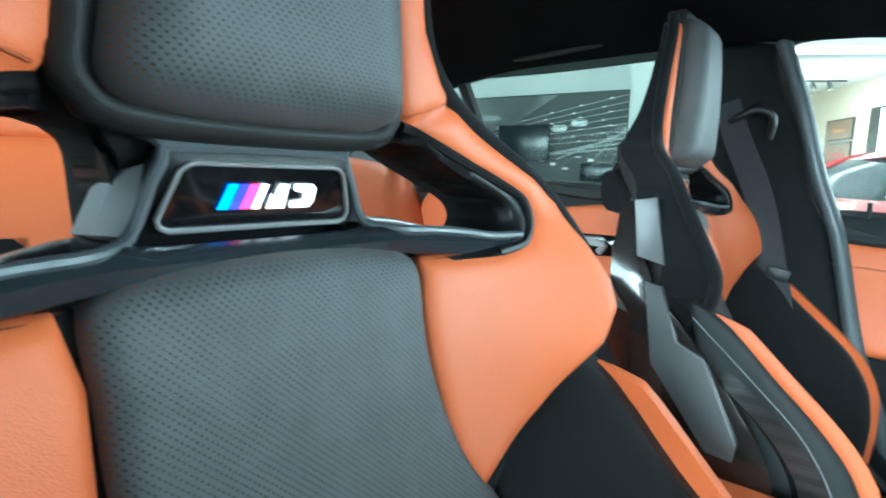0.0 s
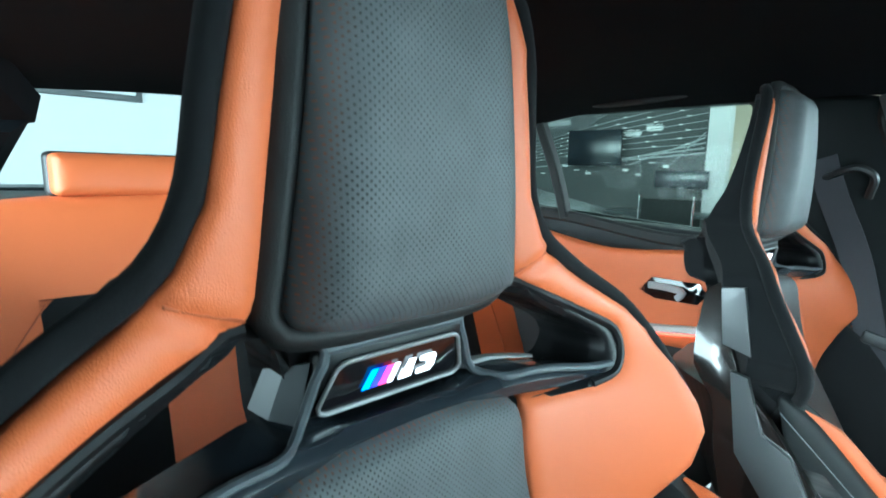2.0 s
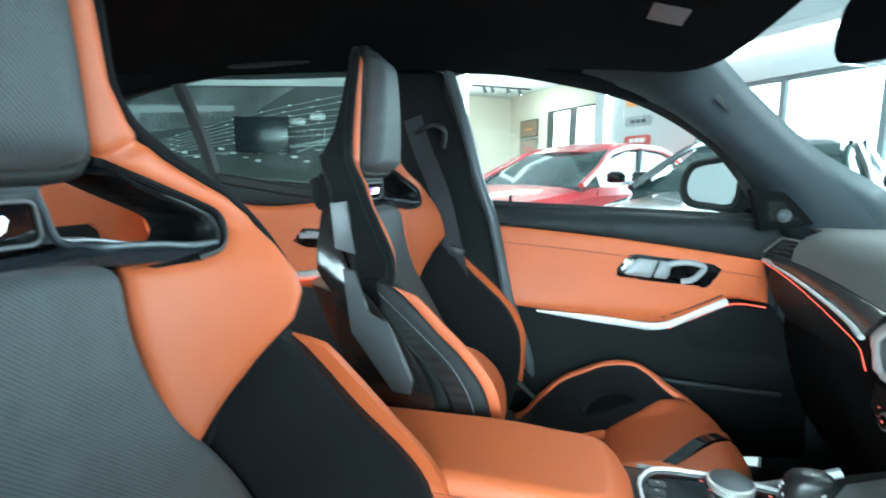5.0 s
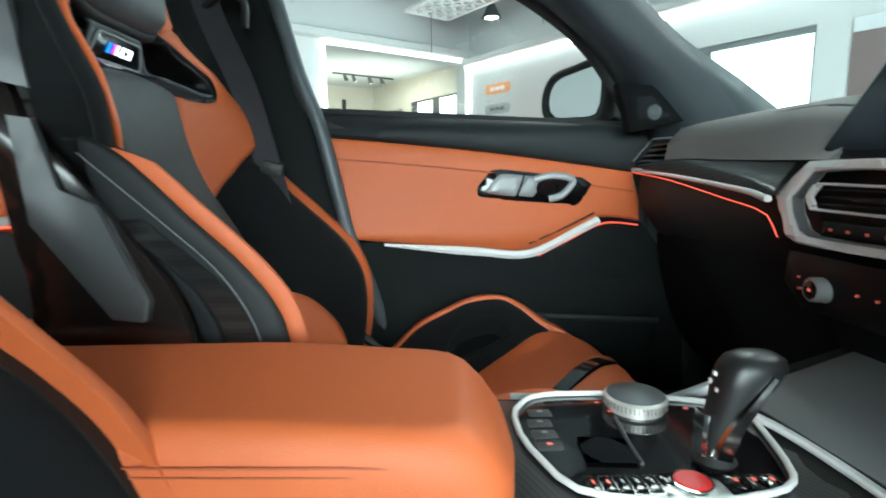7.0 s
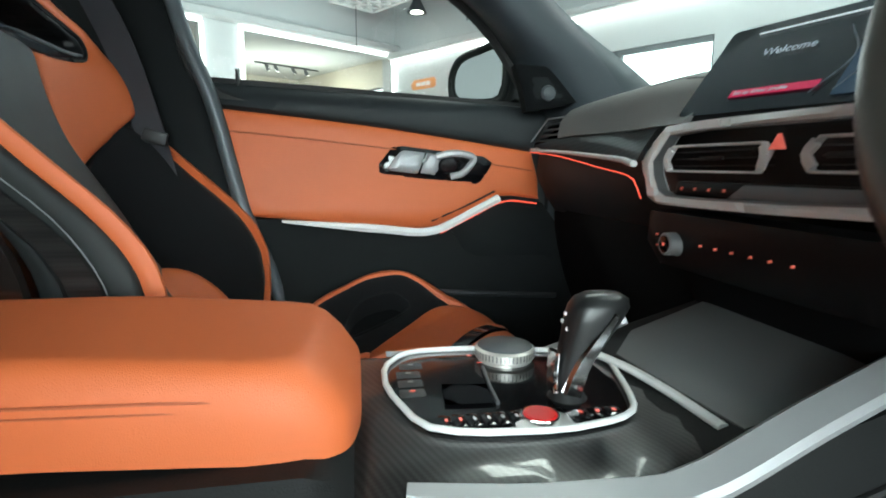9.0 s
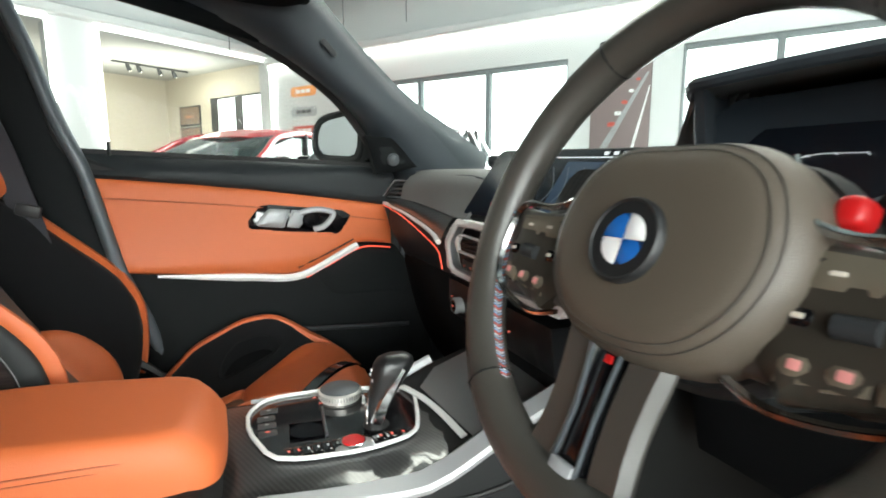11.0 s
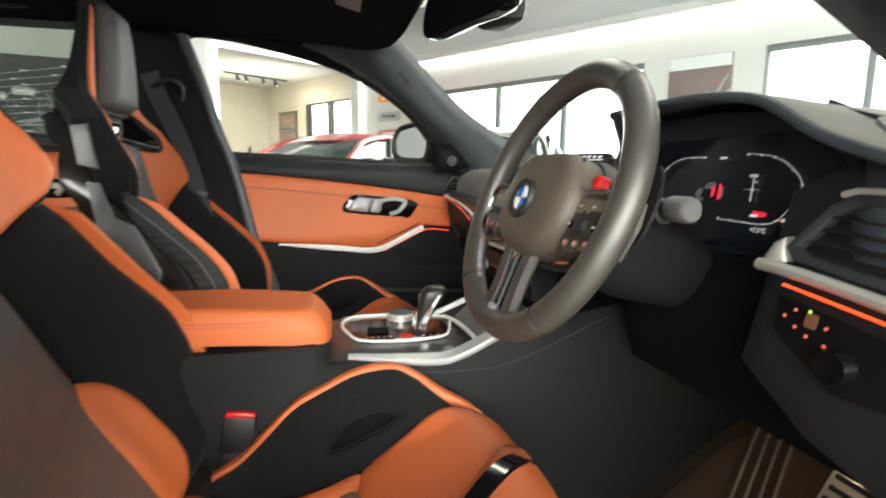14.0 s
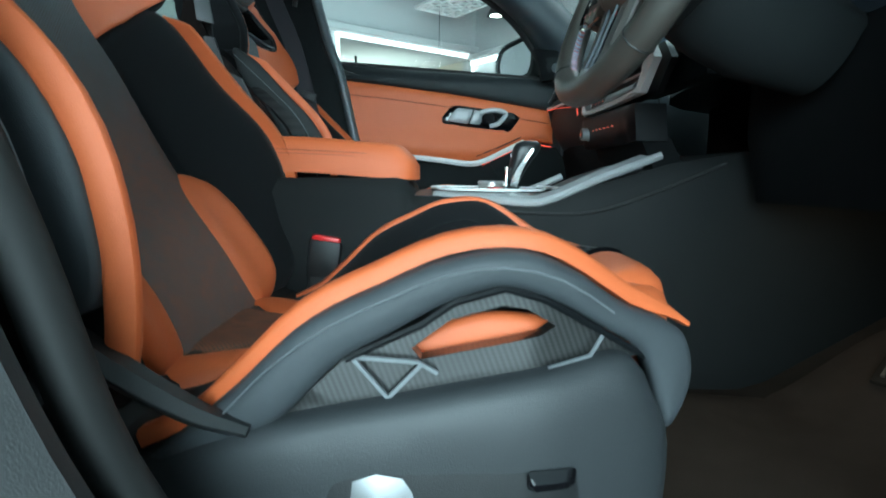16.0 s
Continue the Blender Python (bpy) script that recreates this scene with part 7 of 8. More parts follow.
vent = part("side_vent", pillow(S_OUT, sv, 0.012, 0.005, 0.006, 0.02, holes=(S_IN,), curve=False), PLASTIC_GREY, dash, "black side air vent")
part("vent_rim", sweep([sv(u, v, 0.006) for u, v in S_OUT], circle_profile(0.0016, 6), closed=True, step=0.02, curve=False), HANDLE, vent, "thin silver rim")
part("vent_back", pillow(S_OUT, lambda u, v, h: sv(u, v, h - 0.022), 0.03, 0, 0.01, 0.01, curve=False), PIANO, vent)
for k in range(4):
    z = 0.859 + k * 0.0105
    part("slat", sweep([sv(0.606, z, -0.001), sv(0.722 - k * 0.016, z, -0.001)], rect_profile(0.003, 0.012), step=0.2, curve=False, up=Vector((1, 0, 0.3))), DARK_METAL, vent)
part("vent_trim", sweep([sv(0.752, 0.842, 0.004), sv(0.70, 0.842, 0.006), sv(0.640, 0.841, 0.006)], rect_profile(0.006, 0.006, 0.3), step=0.02), SATIN, vent, "thin silver trim")

# centre stack: silver surround, vents, buttons, radio panel
sf = lambda u, v, h: Vector((0.652 + 0.10 * (v - 0.80) + 0.35 * max(0.0, u - 0.16) * 0.2 - h, u, v))
OUT = [(0.240, 0.811), (0.190, 0.848), (0.12, 0.849), (-0.05, 0.846), (-0.12, 0.843), (-0.155, 0.812), (-0.12, 0.766), (0.0, 0.762), (0.115, 0.760), (0.185, 0.760), (0.204, 0.765), (0.222, 0.788)]
INN = [(0.205, 0.808), (0.176, 0.837), (0.12, 0.8395), (-0.05, 0.8365), (-0.108, 0.833), (-0.130, 0.810), (-0.108, 0.776), (0.0, 0.7715), (0.113, 0.7695), (0.165, 0.770), (0.182, 0.775), (0.198, 0.792)]
part("vent_surround", pillow(OUT, lambda u, v, h: sf(u, v, h * (1.0 if h < 0 else 1 + 0.6 * math.sin(40 * u)) - 0.002), 0.006, 0.003, 0.004, 0.012, holes=(INN,), curve=False), SATIN, dash, "satin silver octagonal surround", sharp=30)
part("surround_lip", sweep([sf(u, v, -0.006) for u, v in INN], rect_profile(0.0016, 0.012), closed=True, step=0.02, curve=False, up=Vector((-1, 0, 0))), LOOP, dash, "darker inner edge of the surround")
part("surround_backing", pillow(OUT, lambda u, v, h: sf(u, v, h - 0.028), 0.03, 0, 0.01, 0.01, curve=False), GLOSS_PLASTIC, dash)
for cu0, cu1 in ((0.033, 0.184), (-0.118, -0.006)):
    ringv = [(cu1 - 0.013, 0.8245), (cu0 + 0.006, 0.8225), (cu0 - 0.002, 0.815), (cu0 + 0.007, 0.7965), (cu1 - 0.010, 0.7975), (cu1, 0.810)]
    vent = part("centre_vent", sweep([sf(u, v, -0.006) for u, v in ringv], rect_profile(0.0024, 0.008, 0.3), closed=True, step=0.02, curve=False, up=Vector((-1, 0, 0))), SATIN, dash, "silver framed air vent")
    for k in range(3):
        part("slat", box((0.662, cu0 + 0.010, 0.8025 + k * 0.0075), (0.676, cu1 - 0.012, 0.8035 + k * 0.0075), 0.0004), PLASTIC, vent)
    part("vent_tab", box((0.660, cu0 + 0.060, 0.8080), (0.664, cu0 + 0.095, 0.8125), 0.001), PLASTIC, vent)
    for a in (cu1 - 0.010, cu0 + 0.004):
        part("vent_end", sweep([sf(a, 0.8205, -0.004), sf(a + (0.006 if a > cu0 + 0.05 else -0.004), 0.811, -0.003), sf(a - 0.001, 0.800, -0.004)], rect_profile(0.010, 0.004, 0.3), step=0.004, up=Vector((-1, 0, 0))), SATIN, vent, "silver end grip of the vent")
part("button_panel", pillow([(0.160, 0.7865), (-0.10, 0.7865), (-0.11, 0.773), (0.158, 0.773)], lambda u, v, h: sf(u, v, h - 0.008), 0.03, 0.002, 0.003, 0.01, curve=False), GLOSS_PLASTIC, dash)
for k in range(4):
    part("button_icon", pillow(rounded(0.005, 0.0030, 0.001, 2, 0.144 - k * 0.022, 0.779), lambda u, v, h: sf(u, v, h - 0.005), 0.02, 0.0005, 0.002, 0.0, curve=False), PRESET, dash)
part("climate_display", pillow([(0.052, 0.785), (-0.085, 0.785), (-0.085, 0.772), (0.071, 0.772)], lambda u, v, h: sf(u, v, h - 0.004), 0.03, 0.001, 0.002, 0.004, curve=False), CHEEK_GREY, dash, "grey climate display")
part("hazard_button", pillow([(0.0255, 0.816), (0.018, 0.829), (0.0105, 0.816)], lambda u, v, h: sf(u, v, h + 0.001), 0.02, 0.002, 0.003, 0.004, curve=False), ICON_RED, dash, "red warning triangle button")
part("radio_panel", pillow([(0.190, 0.752), (-0.11, 0.752), (-0.11, 0.694), (0.0, 0.692), (0.175, 0.692), (0.200, 0.716)], lambda u, v, h: Vector((0.648 - h + 0.12 * (0.75 - v), u, v)), 0.02, 0.006, 0.010, 0.05, curve=False), GLOSS_PLASTIC, dash, "black radio panel")
knob = part("volume_knob", lathe([(0.0, 0.016), (0.011, 0.016), (0.0125, 0.0145), (0.0125, 0.004), (0.014, 0.0), (0.0, 0.0)], look((0.648, 0.134, 0.720), (1.648, 0.134, 0.720)), 24), LOOP, dash, "aluminium volume knob")
part("knob_face", lathe([(0.0, 0.0166), (0.0085, 0.0166), (0.0095, 0.0160)], look((0.648, 0.134, 0.720), (1.648, 0.134, 0.720)), 24), PIANO, knob)
part("knob_icon", box((0.6308, 0.132, 0.7185), (0.6312, 0.136, 0.7215), 0), ICON_RED, knob)
for y, z in ((0.090, 0.724), (0.068, 0.724), (0.046, 0.724), (0.023, 0.724), (0.001, 0.724), (-0.022, 0.724), (0.166, 0.727), (0.164, 0.715)):
    part("preset_icon", box((0.6415, y - 0.0004, z - 0.0012), (0.646, y + 0.0004, z + 0.0012), 0), PRESET, dash)
part("lower_fascia", pillow([(0.155, 0.70), (-0.098, 0.70), (-0.098, 0.56), (0.155, 0.56)], lambda u, v, h: Vector((0.665 + 0.5 * (0.70 - v) - h, u, v)), 0.03, 0.006, 0.02, 0.05, curve=False), TRIM_SHADE_BLACK, dash)
part("glove_box", pillow([(0.20, 0.735), (0.70, 0.73), (0.70, 0.50), (0.20, 0.50)], lambda u, v, h: Vector((0.735 + 0.25 * max(0, 0.70 - v) - h, u, v)), 0.05, 0.01, 0.03, 0.03), TRIM_SHADE_BLACK, dash)

# driver's side: face round the column, side vent, light panel, knee panel
part("knee_panel", pillow([(-0.16, 0.80), (-0.45, 0.82), (-0.49, 0.84), (-0.50, 0.76), (-0.62, 0.72), (-0.69, 0.68), (-0.69, 0.615), (-0.60, 0.612), (-0.40, 0.606), (-0.16, 0.602)], lambda u, v, h: Vector((0.80 + 0.25 * max(0, 0.70 - v) - h, u, v)), 0.035, 0.008, 0.03, 0.03, curve=False), TRIM_SHADE_BLACK, dash)
vm = lambda u, v, h: Vector((0.748 + 0.05 * (u + 0.55) + 0.25 * (v - 0.82) - h, u, v))
part("side_face", pillow([(-0.485, 0.90), (-0.485, 0.72), (-0.58, 0.68), (-0.70, 0.66), (-0.70, 0.94), (-0.60, 0.945), (-0.54, 0.93)], lambda u, v, h: vm(u, v, h - 0.016), 0.025, 0.008, 0.02, 0.03, curve=False), SOFT, dash)
V_OUT = [(-0.512, 0.846), (-0.548, 0.890), (-0.57, 0.901), (-0.69, 0.897), (-0.69, 0.815), (-0.53, 0.832)]
V_IN = [(-0.528, 0.847), (-0.556, 0.883), (-0.575, 0.891), (-0.68, 0.887), (-0.68, 0.826), (-0.54, 0.841)]
v_mid = [((a[0] + b[0]) / 2, (a[1] + b[1]) / 2) for a, b in zip(V_OUT, V_IN)]
vent = part("driver_vent", sweep([vm(u, v, 0.0) for u, v in v_mid], [(0.007, -0.010), (0.0075, 0.0), (0.004, 0.004), (-0.003, 0.004), (-0.007, -0.002), (-0.007, -0.010)], closed=True, step=0.02, curve=False, up=Vector((-1, 0, 0.2))), PLASTIC_GREY, dash, "driver's side air vent", sharp=50)
part("vent_back", pillow(V_OUT, lambda u, v, h: vm(u, v, h - 0.018), 0.03, 0, 0.01, 0.006, curve=False), PIANO, vent)
for k in range(4):
    z = 0.843 + k * 0.0125
    part("slat", sweep([vm(-0.535 - k * 0.006, z, -0.004), vm(-0.61, z - 0.003, -0.002), vm(-0.68, z - 0.006, -0.004)], rect_profile(0.002, 0.012), step=0.03, up=Vector((1, 0, 0.3))), PLASTIC, vent)
part("vent_trim", sweep([vm(-0.492, 0.826, 0.006), vm(-0.55, 0.824, 0.008), vm(-0.62, 0.817, 0.008), vm(-0.70, 0.808, 0.008)], rect_profile(0.012, 0.012, 0.3), step=0.03, up=Vector((-1, 0, 0))), VENT_SILVER, dash, "satin silver vent trim")
part("vent_upper_trim", sweep([vm(-0.560, 0.900, 0.005), vm(-0.573, 0.904, 0.005), vm(-0.63, 0.902, 0.005), vm(-0.70, 0.900, 0.005)], rect_profile(0.006, 0.006, 0.3), step=0.03, up=Vector((-1, 0, 0))), VENT_SILVER, dash, "thin silver trim")
part("vent_bracket", pillow([(-0.488, 0.824), (-0.500, 0.850), (-0.512, 0.856), (-0.520, 0.832)], lambda u, v, h: vm(u, v, h + 0.002), 0.006, 0.006, 0.010, 0.02, curve=False), VENT_SILVER, dash, sharp=60)
part("light_line", sweep([vm(-0.530, 0.812, 0.008), vm(-0.60, 0.806, 0.010), vm(-0.70, 0.796, 0.010)], rect_profile(0.002, 0.0024), step=0.03, up=Vector((-1, 0, 0))), ORANGE_GLOW, dash, "glowing orange light line")
part("light_switch_panel", pillow([(-0.520, 0.797), (-0.66, 0.782), (-0.66, 0.735), (-0.60, 0.730), (-0.525, 0.765)], lambda u, v, h: vm(u, v, h - 0.004), 0.02, 0.004, 0.008, 0.01, curve=False), GLOSS_PLASTIC, dash, "black light switch panel")
for u, v, mt in ((-0.538, 0.783, ICON_RED), (-0.548, 0.791, ICON_RED), (-0.552, 0.776, ICON_RED), (-0.563, 0.793, ICON_GREEN), (-0.566, 0.771, ICON_RED), (-0.583, 0.783, ICON_RED), (-0.586, 0.768, ICON_RED), (-0.610, 0.752, ICON_RED)):
    part("switch_icon", pillow(rounded(0.0042, 0.003, 0.001, 2, u, v), lambda a, b, h: vm(a, b, h + 0.003), 0.02, 0.0005, 0.002, 0.0, curve=False), mt, dash)
part("auto_key", pillow(rounded(0.014, 0.013, 0.002, 2, -0.566, 0.785), lambda a, b, h: vm(a, b, h + 0.002), 0.02, 0.0006, 0.002, 0.0, curve=False), mat("key_amber", (0.20, 0.09, 0.05), 0.5), dash)
part("light_knob", lathe([(0.0, 0.012), (0.014, 0.012), (0.016, 0.0)], look(vm(-0.605, 0.757, 0.003), vm(-0.605, 0.757, -1)), 20), PIANO, dash)
dv = thing("demister_grille", (0.87, -0.56, 0.95), "grey slotted demister grille on the dash top", "air grille")
gx, gy = 0.79, -0.600
gn = Vector((-(top_z(gx + 0.01, gy) - top_z(gx - 0.01, gy)) / 0.02, -(top_z(gx, gy + 0.03) - top_z(gx, gy - 0.03)) / 0.06, 1)).normalized()
gd = Vector((-0.55, -0.80, 0))
gd -= gn * gd.dot(gn)
gm = axes_at(Vector((gx, gy, top_z(gx, gy))) + gn * 0.003, gd, gn.cross(gd))
part("frame", pillow(rounded(0.15, 0.030, 0.006, 3), plane(gm), 0.02, 0.002, 0.004, 0.006, curve=False), PRINT_GREY, dv)
for k in range(14):
    part("slot", box((-0.066 + k * 0.0098, -0.010, 0.001), (-0.0632 + k * 0.0098, 0.010, 0.0030), 0.0004, gm), RUBBER, dv)
gr = thing("speaker_grille", (0.93, 0.05, 0.93), "pale perforated speaker grille on the dash top", "air grille")
gm = axes_at((0.92, 0.12, top_z(0.92, 0.12) + 0.002), (0.1, -1, 0), (1, 0.1, 0))
part("frame", pillow(rounded(0.30, 0.07, 0.03, 4), plane(gm), 0.03, 0.003, 0.01, 0.006, curve=False), SOFT_HAZED, gr)
for k in range(22):
    part("slot", box((-0.108 + k * 0.0101, -0.018, 0.001), (-0.104 + k * 0.0101, 0.018, 0.0031), 0, gm), RUBBER, gr)

# ---- steering column and wheel ----
TILT, YAW = radians(22.24), radians(3.98)  # the wheel stands slightly turned towards the passenger
WC = Vector((0.5667, -0.3363, 0.8824))
wx = Vector((math.sin(YAW), -math.cos(YAW), 0))
wy = Vector((math.cos(YAW) * math.sin(TILT), math.sin(YAW) * math.sin(TILT), math.cos(TILT)))
wz = Vector((-math.cos(YAW) * math.cos(TILT), -math.sin(YAW) * math.cos(TILT), math.sin(TILT)))
WM = Matrix((wx, wy, wz)).transposed().to_4x4()
WM.translation = WC
col = thing("steering_column", (0.70, -0.34, 0.80), "black steering column shroud with stalks", "steering column")
part("shroud", loft([[WM @ Vector((rx * math.cos(a) * (1.0 if math.sin(a) > 0 else 0.92), (ry if math.sin(a) > 0 else ry2) * math.sin(a), z)) for a in [2 * math.pi * i / 24 for i in range(24)]] for z, rx, ry, ry2 in ((-0.045, 0.042, 0.034, 0.048), (-0.06, 0.058, 0.042, 0.068), (-0.10, 0.062, 0.046, 0.076), (-0.15, 0.058, 0.046, 0.078), (-0.24, 0.048, 0.040, 0.062))]), CONSOLE_SIDE, col, "dark column shroud", sharp=50)
for s, name in ((1, "light_stalk"), (-1, "wiper_stalk")):
    st = part(name, sweep([WM @ Vector((s * 0.05, 0.012, -0.075)), WM @ Vector((s * 0.10, 0.021, -0.071)), WM @ Vector((s * 0.146, 0.027, -0.069))], circle_profile(0.0115, 12), step=0.015), PLASTIC, col, "black control stalk")
    part("stalk_tip", lathe([(0.0, 0.018), (0.0120, 0.018), (0.0138, 0.016), (0.0146, 0.012), (0.0146, -0.012), (0.0135, -0.014), (0.0, -0.014)], axes_at(WM @ Vector((s * 0.156, 0.028, -0.069)), wy, wz) @ Matrix.Diagonal((0.9, 0.9, 0.9, 1)) if s > 0 else axes_at(WM @ Vector((s * 0.166, 0.022, -0.069)), wz, wy), 24), mat("stalk_grey", (0.10, 0.10, 0.097), 0.45) if s > 0 else PLASTIC_GREY, st, "pale grey stalk end")
    part("grip_band", lathe([(0.014, 0.0), (0.016, 0.002), (0.016, 0.010), (0.014, 0.012)], axes_at(WM @ Vector((s * 0.126, 0.0245, -0.070)), wy, wz) @ Matrix.Diagonal((0.86, 0.86, 0.86, 1)), 24), PLASTIC_GREY, st)

wheel = thing("steering_wheel", WC, "black leather steering wheel with thick rim and red buttons", "steering wheel")


def rim_pt(a, r=0.166):
    flat = 1.0 - 0.03 * max(0.0, -math.sin(a)) ** 6
    return WM @ Vector((r * math.cos(a), r * math.sin(a) * flat, 0.0))


part("rim", sweep([rim_pt(2 * math.pi * i / 48) for i in range(48)], circle_profile(0.0174, 16, 0.0165), closed=True, step=0.03, up=wz), WHEEL_LEATHER, wheel, "black leather rim")
for a in (56, 124, 231, 309):
    p, q = rim_pt(radians(a)), rim_pt(radians(a + 1))
    t = (q - p).normalized()
    part("rim_seam", sweep([p + (wz * math.sin(k * 0.524) + t.cross(wz) * math.cos(k * 0.524)) * 0.0174 for k in range(12)], circle_profile(0.0009, 5), closed=True, step=0.01), PLASTIC, wheel)
THREADS = (mat("thread_blue", (0.25, 0.4, 0.6), 0.6), mat("thread_red", (0.55, 0.08, 0.07), 0.6), mat("thread_white", (0.5, 0.55, 0.6), 0.6))
for k in range(60):
    a = radians(178 + k * 0.95)
    c = rim_pt(a, 0.166 - 0.0164)
    d = (rim_pt(a + 0.01) - rim_pt(a)).normalized()
    part("stitch", sweep([c - d * 0.0022 + wz * 0.004, c + d * 0.0006 - (c - WC).normalized() * 0.0008, c - d * 0.0022 - wz * 0.004], circle_profile(0.0008, 4), step=0.004), THREADS[k % 3], wheel)
hub = smooth_loop([(0.0, 0.061, 0), (0.040, 0.059, 0), (0.064, 0.045, 0), (0.077, 0.018, 0), (0.078, -0.008, 0), (0.066, -0.036, 0), (0.042, -0.056, 0), (0.0, -0.063, 0), (-0.042, -0.056, 0), (-0.066, -0.036, 0), (-0.078, -0.008, 0), (-0.077, 0.018, 0), (-0.064, 0.045, 0), (-0.040, 0.059, 0)], 0.008)
HM = WM @ Matrix.Translation((0.014, -0.005, 0.0))
part("airbag_cover", loft([[HM @ Vector((p.x * k, p.y * k, z)) for p in hub] for z, k in ((-0.036, 0.98), (-0.030, 1.03), (-0.006, 1.06), (0.006, 1.05), (0.014, 1.01), (0.0200, 0.95), (0.0238, 0.87), (0.0262, 0.76), (0.0275, 0.55), (0.028, 0.25))]), HUB_LIT, wheel, "black leather airbag cover, tinted as warmly lit", sharp=60)
for k, z in ((0.885, 0.0238), (0.955, 0.0204)):
    part("cover_seam", sweep([HM @ Vector((p.x * k, p.y * k, z)) for p in hub], circle_profile(0.0004, 5), closed=True, step=0.01), WHEEL_LEATHER, wheel)
part("horn_mark", box((0.046, -0.004, 0.0258), (0.052, -0.0005, 0.0266), 0.0003, HM), PLASTIC, wheel)
part("hub_back", loft([[HM @ Vector((p.x * k, p.y * k, z)) for p in hub] for z, k in ((-0.060, 0.80), (-0.052, 1.08), (-0.034, 1.14), (-0.020, 1.08))]), PLASTIC, wheel, sharp=60)
em = WM @ Matrix.Translation((0.009, -0.007, 0.0285)) @ Matrix.Diagonal((0.94, 0.94, 1, 1))
emblem = part("emblem", lathe([(0.0, 0.003), (0.019, 0.003), (0.024, 0.0035), (0.026, 0.002), (0.0265, -0.004)], em, 32), PIANO, wheel, "round badge")
part("emblem_ring", lathe([(0.024, 0.0036), (0.0255, 0.005), (0.027, 0.003), (0.027, -0.002)], em, 32), PLASTIC, emblem)
BLUE = mat("enamel_blue", (0.015, 0.12, 0.42), 0.2, coat=0.6)
for k in range(4):
    tri = [(0, 0)] + [(0.0165 * math.cos(radians(90 * k + a)), 0.0165 * math.sin(radians(90 * k + a))) for a in (1, 18, 36, 54, 72, 89)]
    part("emblem_quarter", pillow(tri, plane(em @ Matrix.Translation((0, 0, 0.0036))), 0.01, 0.0012, 0.002, 0.0, curve=False), PRINT_WHITE if k % 2 == 0 else BLUE, emblem)
for s in (1, -1):
    part("spoke", pillow([(s * 0.06, 0.036), (s * 0.078, 0.018), (s * 0.115, 0.010), (s * 0.156, 0.014), (s * 0.160, -0.01), (s * 0.152, -0.046), (s * 0.11, -0.058), (s * 0.06, -0.058)], plane(WM @ Matrix.Translation((0.006, 0.002, -0.010))), 0.012, 0.010, 0.012, 0.016, curve=False), WHEEL_LEATHER, wheel)
    cx = 0.008
    pu = lambda u, v, h: WM @ Vector((cx + s * u, v, h))
    pod = part("button_pod", pillow([(0.080, 0.012), (0.140, 0.010), (0.149, -0.010), (0.141, -0.046), (0.088, -0.062), (0.070, -0.044)], pu, 0.01, 0.006, 0.006, 0.010, curve=False), POD_REFLECTION, wheel, "dark button pod tinted for a warm reflection")
    part("key_plate", pillow([(0.086, 0.008), (0.137, 0.006), (0.142, -0.009), (0.082, -0.011)], lambda u, v, h: pu(u, v, h + 0.005), 0.008, 0.0025, 0.003, 0.002, curve=False), KEY_REFLECTION, pod, "key plate tinted for a warm reflection")
    for a in (0.098, 0.122):
        part("button_icon", pillow(rounded(0.007, 0.0022, 0.0006, 2, a, -0.002), lambda u, v, h: pu(u, v, h + 0.0078), 0.02, 0.0004, 0.002, 0.0, curve=False), ICON_CREAM, pod)
    part("key_bed", pillow([(0.080, -0.014), (0.143, -0.012), (0.139, -0.031), (0.078, -0.034)], lambda u, v, h: pu(u, v, h + 0.003), 0.008, 0.001, 0.003, 0.002, curve=False), PIANO, pod, "glossy black key bed")
    for a in (0.084, 0.103, 0.122):
        part("key_plate", pillow([(a, -0.0365 + 0.05 * (a - 0.1)), (a + 0.0175, -0.0355 + 0.05 * (a - 0.1)), (a + 0.0165, -0.048 + 0.12 * (a - 0.1)), (a + 0.001, -0.0515 + 0.12 * (a - 0.1))], lambda u, v, h: pu(u, v, h + 0.005), 0.008, 0.0025, 0.003, 0.002, curve=False), KEY_REFLECTION, pod, "key plate tinted for a warm reflection")
        part("button_icon", pillow(rounded(0.006, 0.0048, 0.001, 2, a + 0.009, -0.0425 + 0.08 * (a - 0.1)), lambda u, v, h: pu(u, v, h + 0.0078), 0.02, 0.0004, 0.002, 0.0, curve=False), ICON_PINK, pod)
    part("roller", sweep([pu(0.103, -0.0235, 0.007), pu(0.119, -0.0225, 0.007)], circle_profile(0.0055, 12), step=0.004), PLASTIC_GREY, pod, "ribbed thumb roller")
    for a in (0.088, 0.134):
        part("wheel_button", pillow(rounded(0.012, 0.010, 0.002, 2, a, -0.0228), lambda u, v, h: pu(u, v, h + 0.0055), 0.02, 0.002, 0.003, 0.002, curve=False), PIANO, pod)
        part("button_icon", pillow(rounded(0.0055, 0.0026, 0.0006, 2, a, -0.0228), lambda u, v, h: pu(u, v, h + 0.0078), 0.02, 0.0004, 0.002, 0.0, curve=False), ICON_CREAM, pod)
    part("pod_trim", sweep([pu(0.062, 0.052, 0.004), pu(0.070, 0.036, 0.007), pu(0.080, 0.020, 0.008), pu(0.098, 0.014, 0.008), pu(0.142, 0.013, 0.006), pu(0.152, -0.010, 0.005), pu(0.144, -0.049, 0.005), pu(0.090, -0.066, 0.006), pu(0.064, -0.060, 0.004)], rect_profile(0.0032, 0.005), step=0.006), POLISHED, wheel, "polished metal trim line")
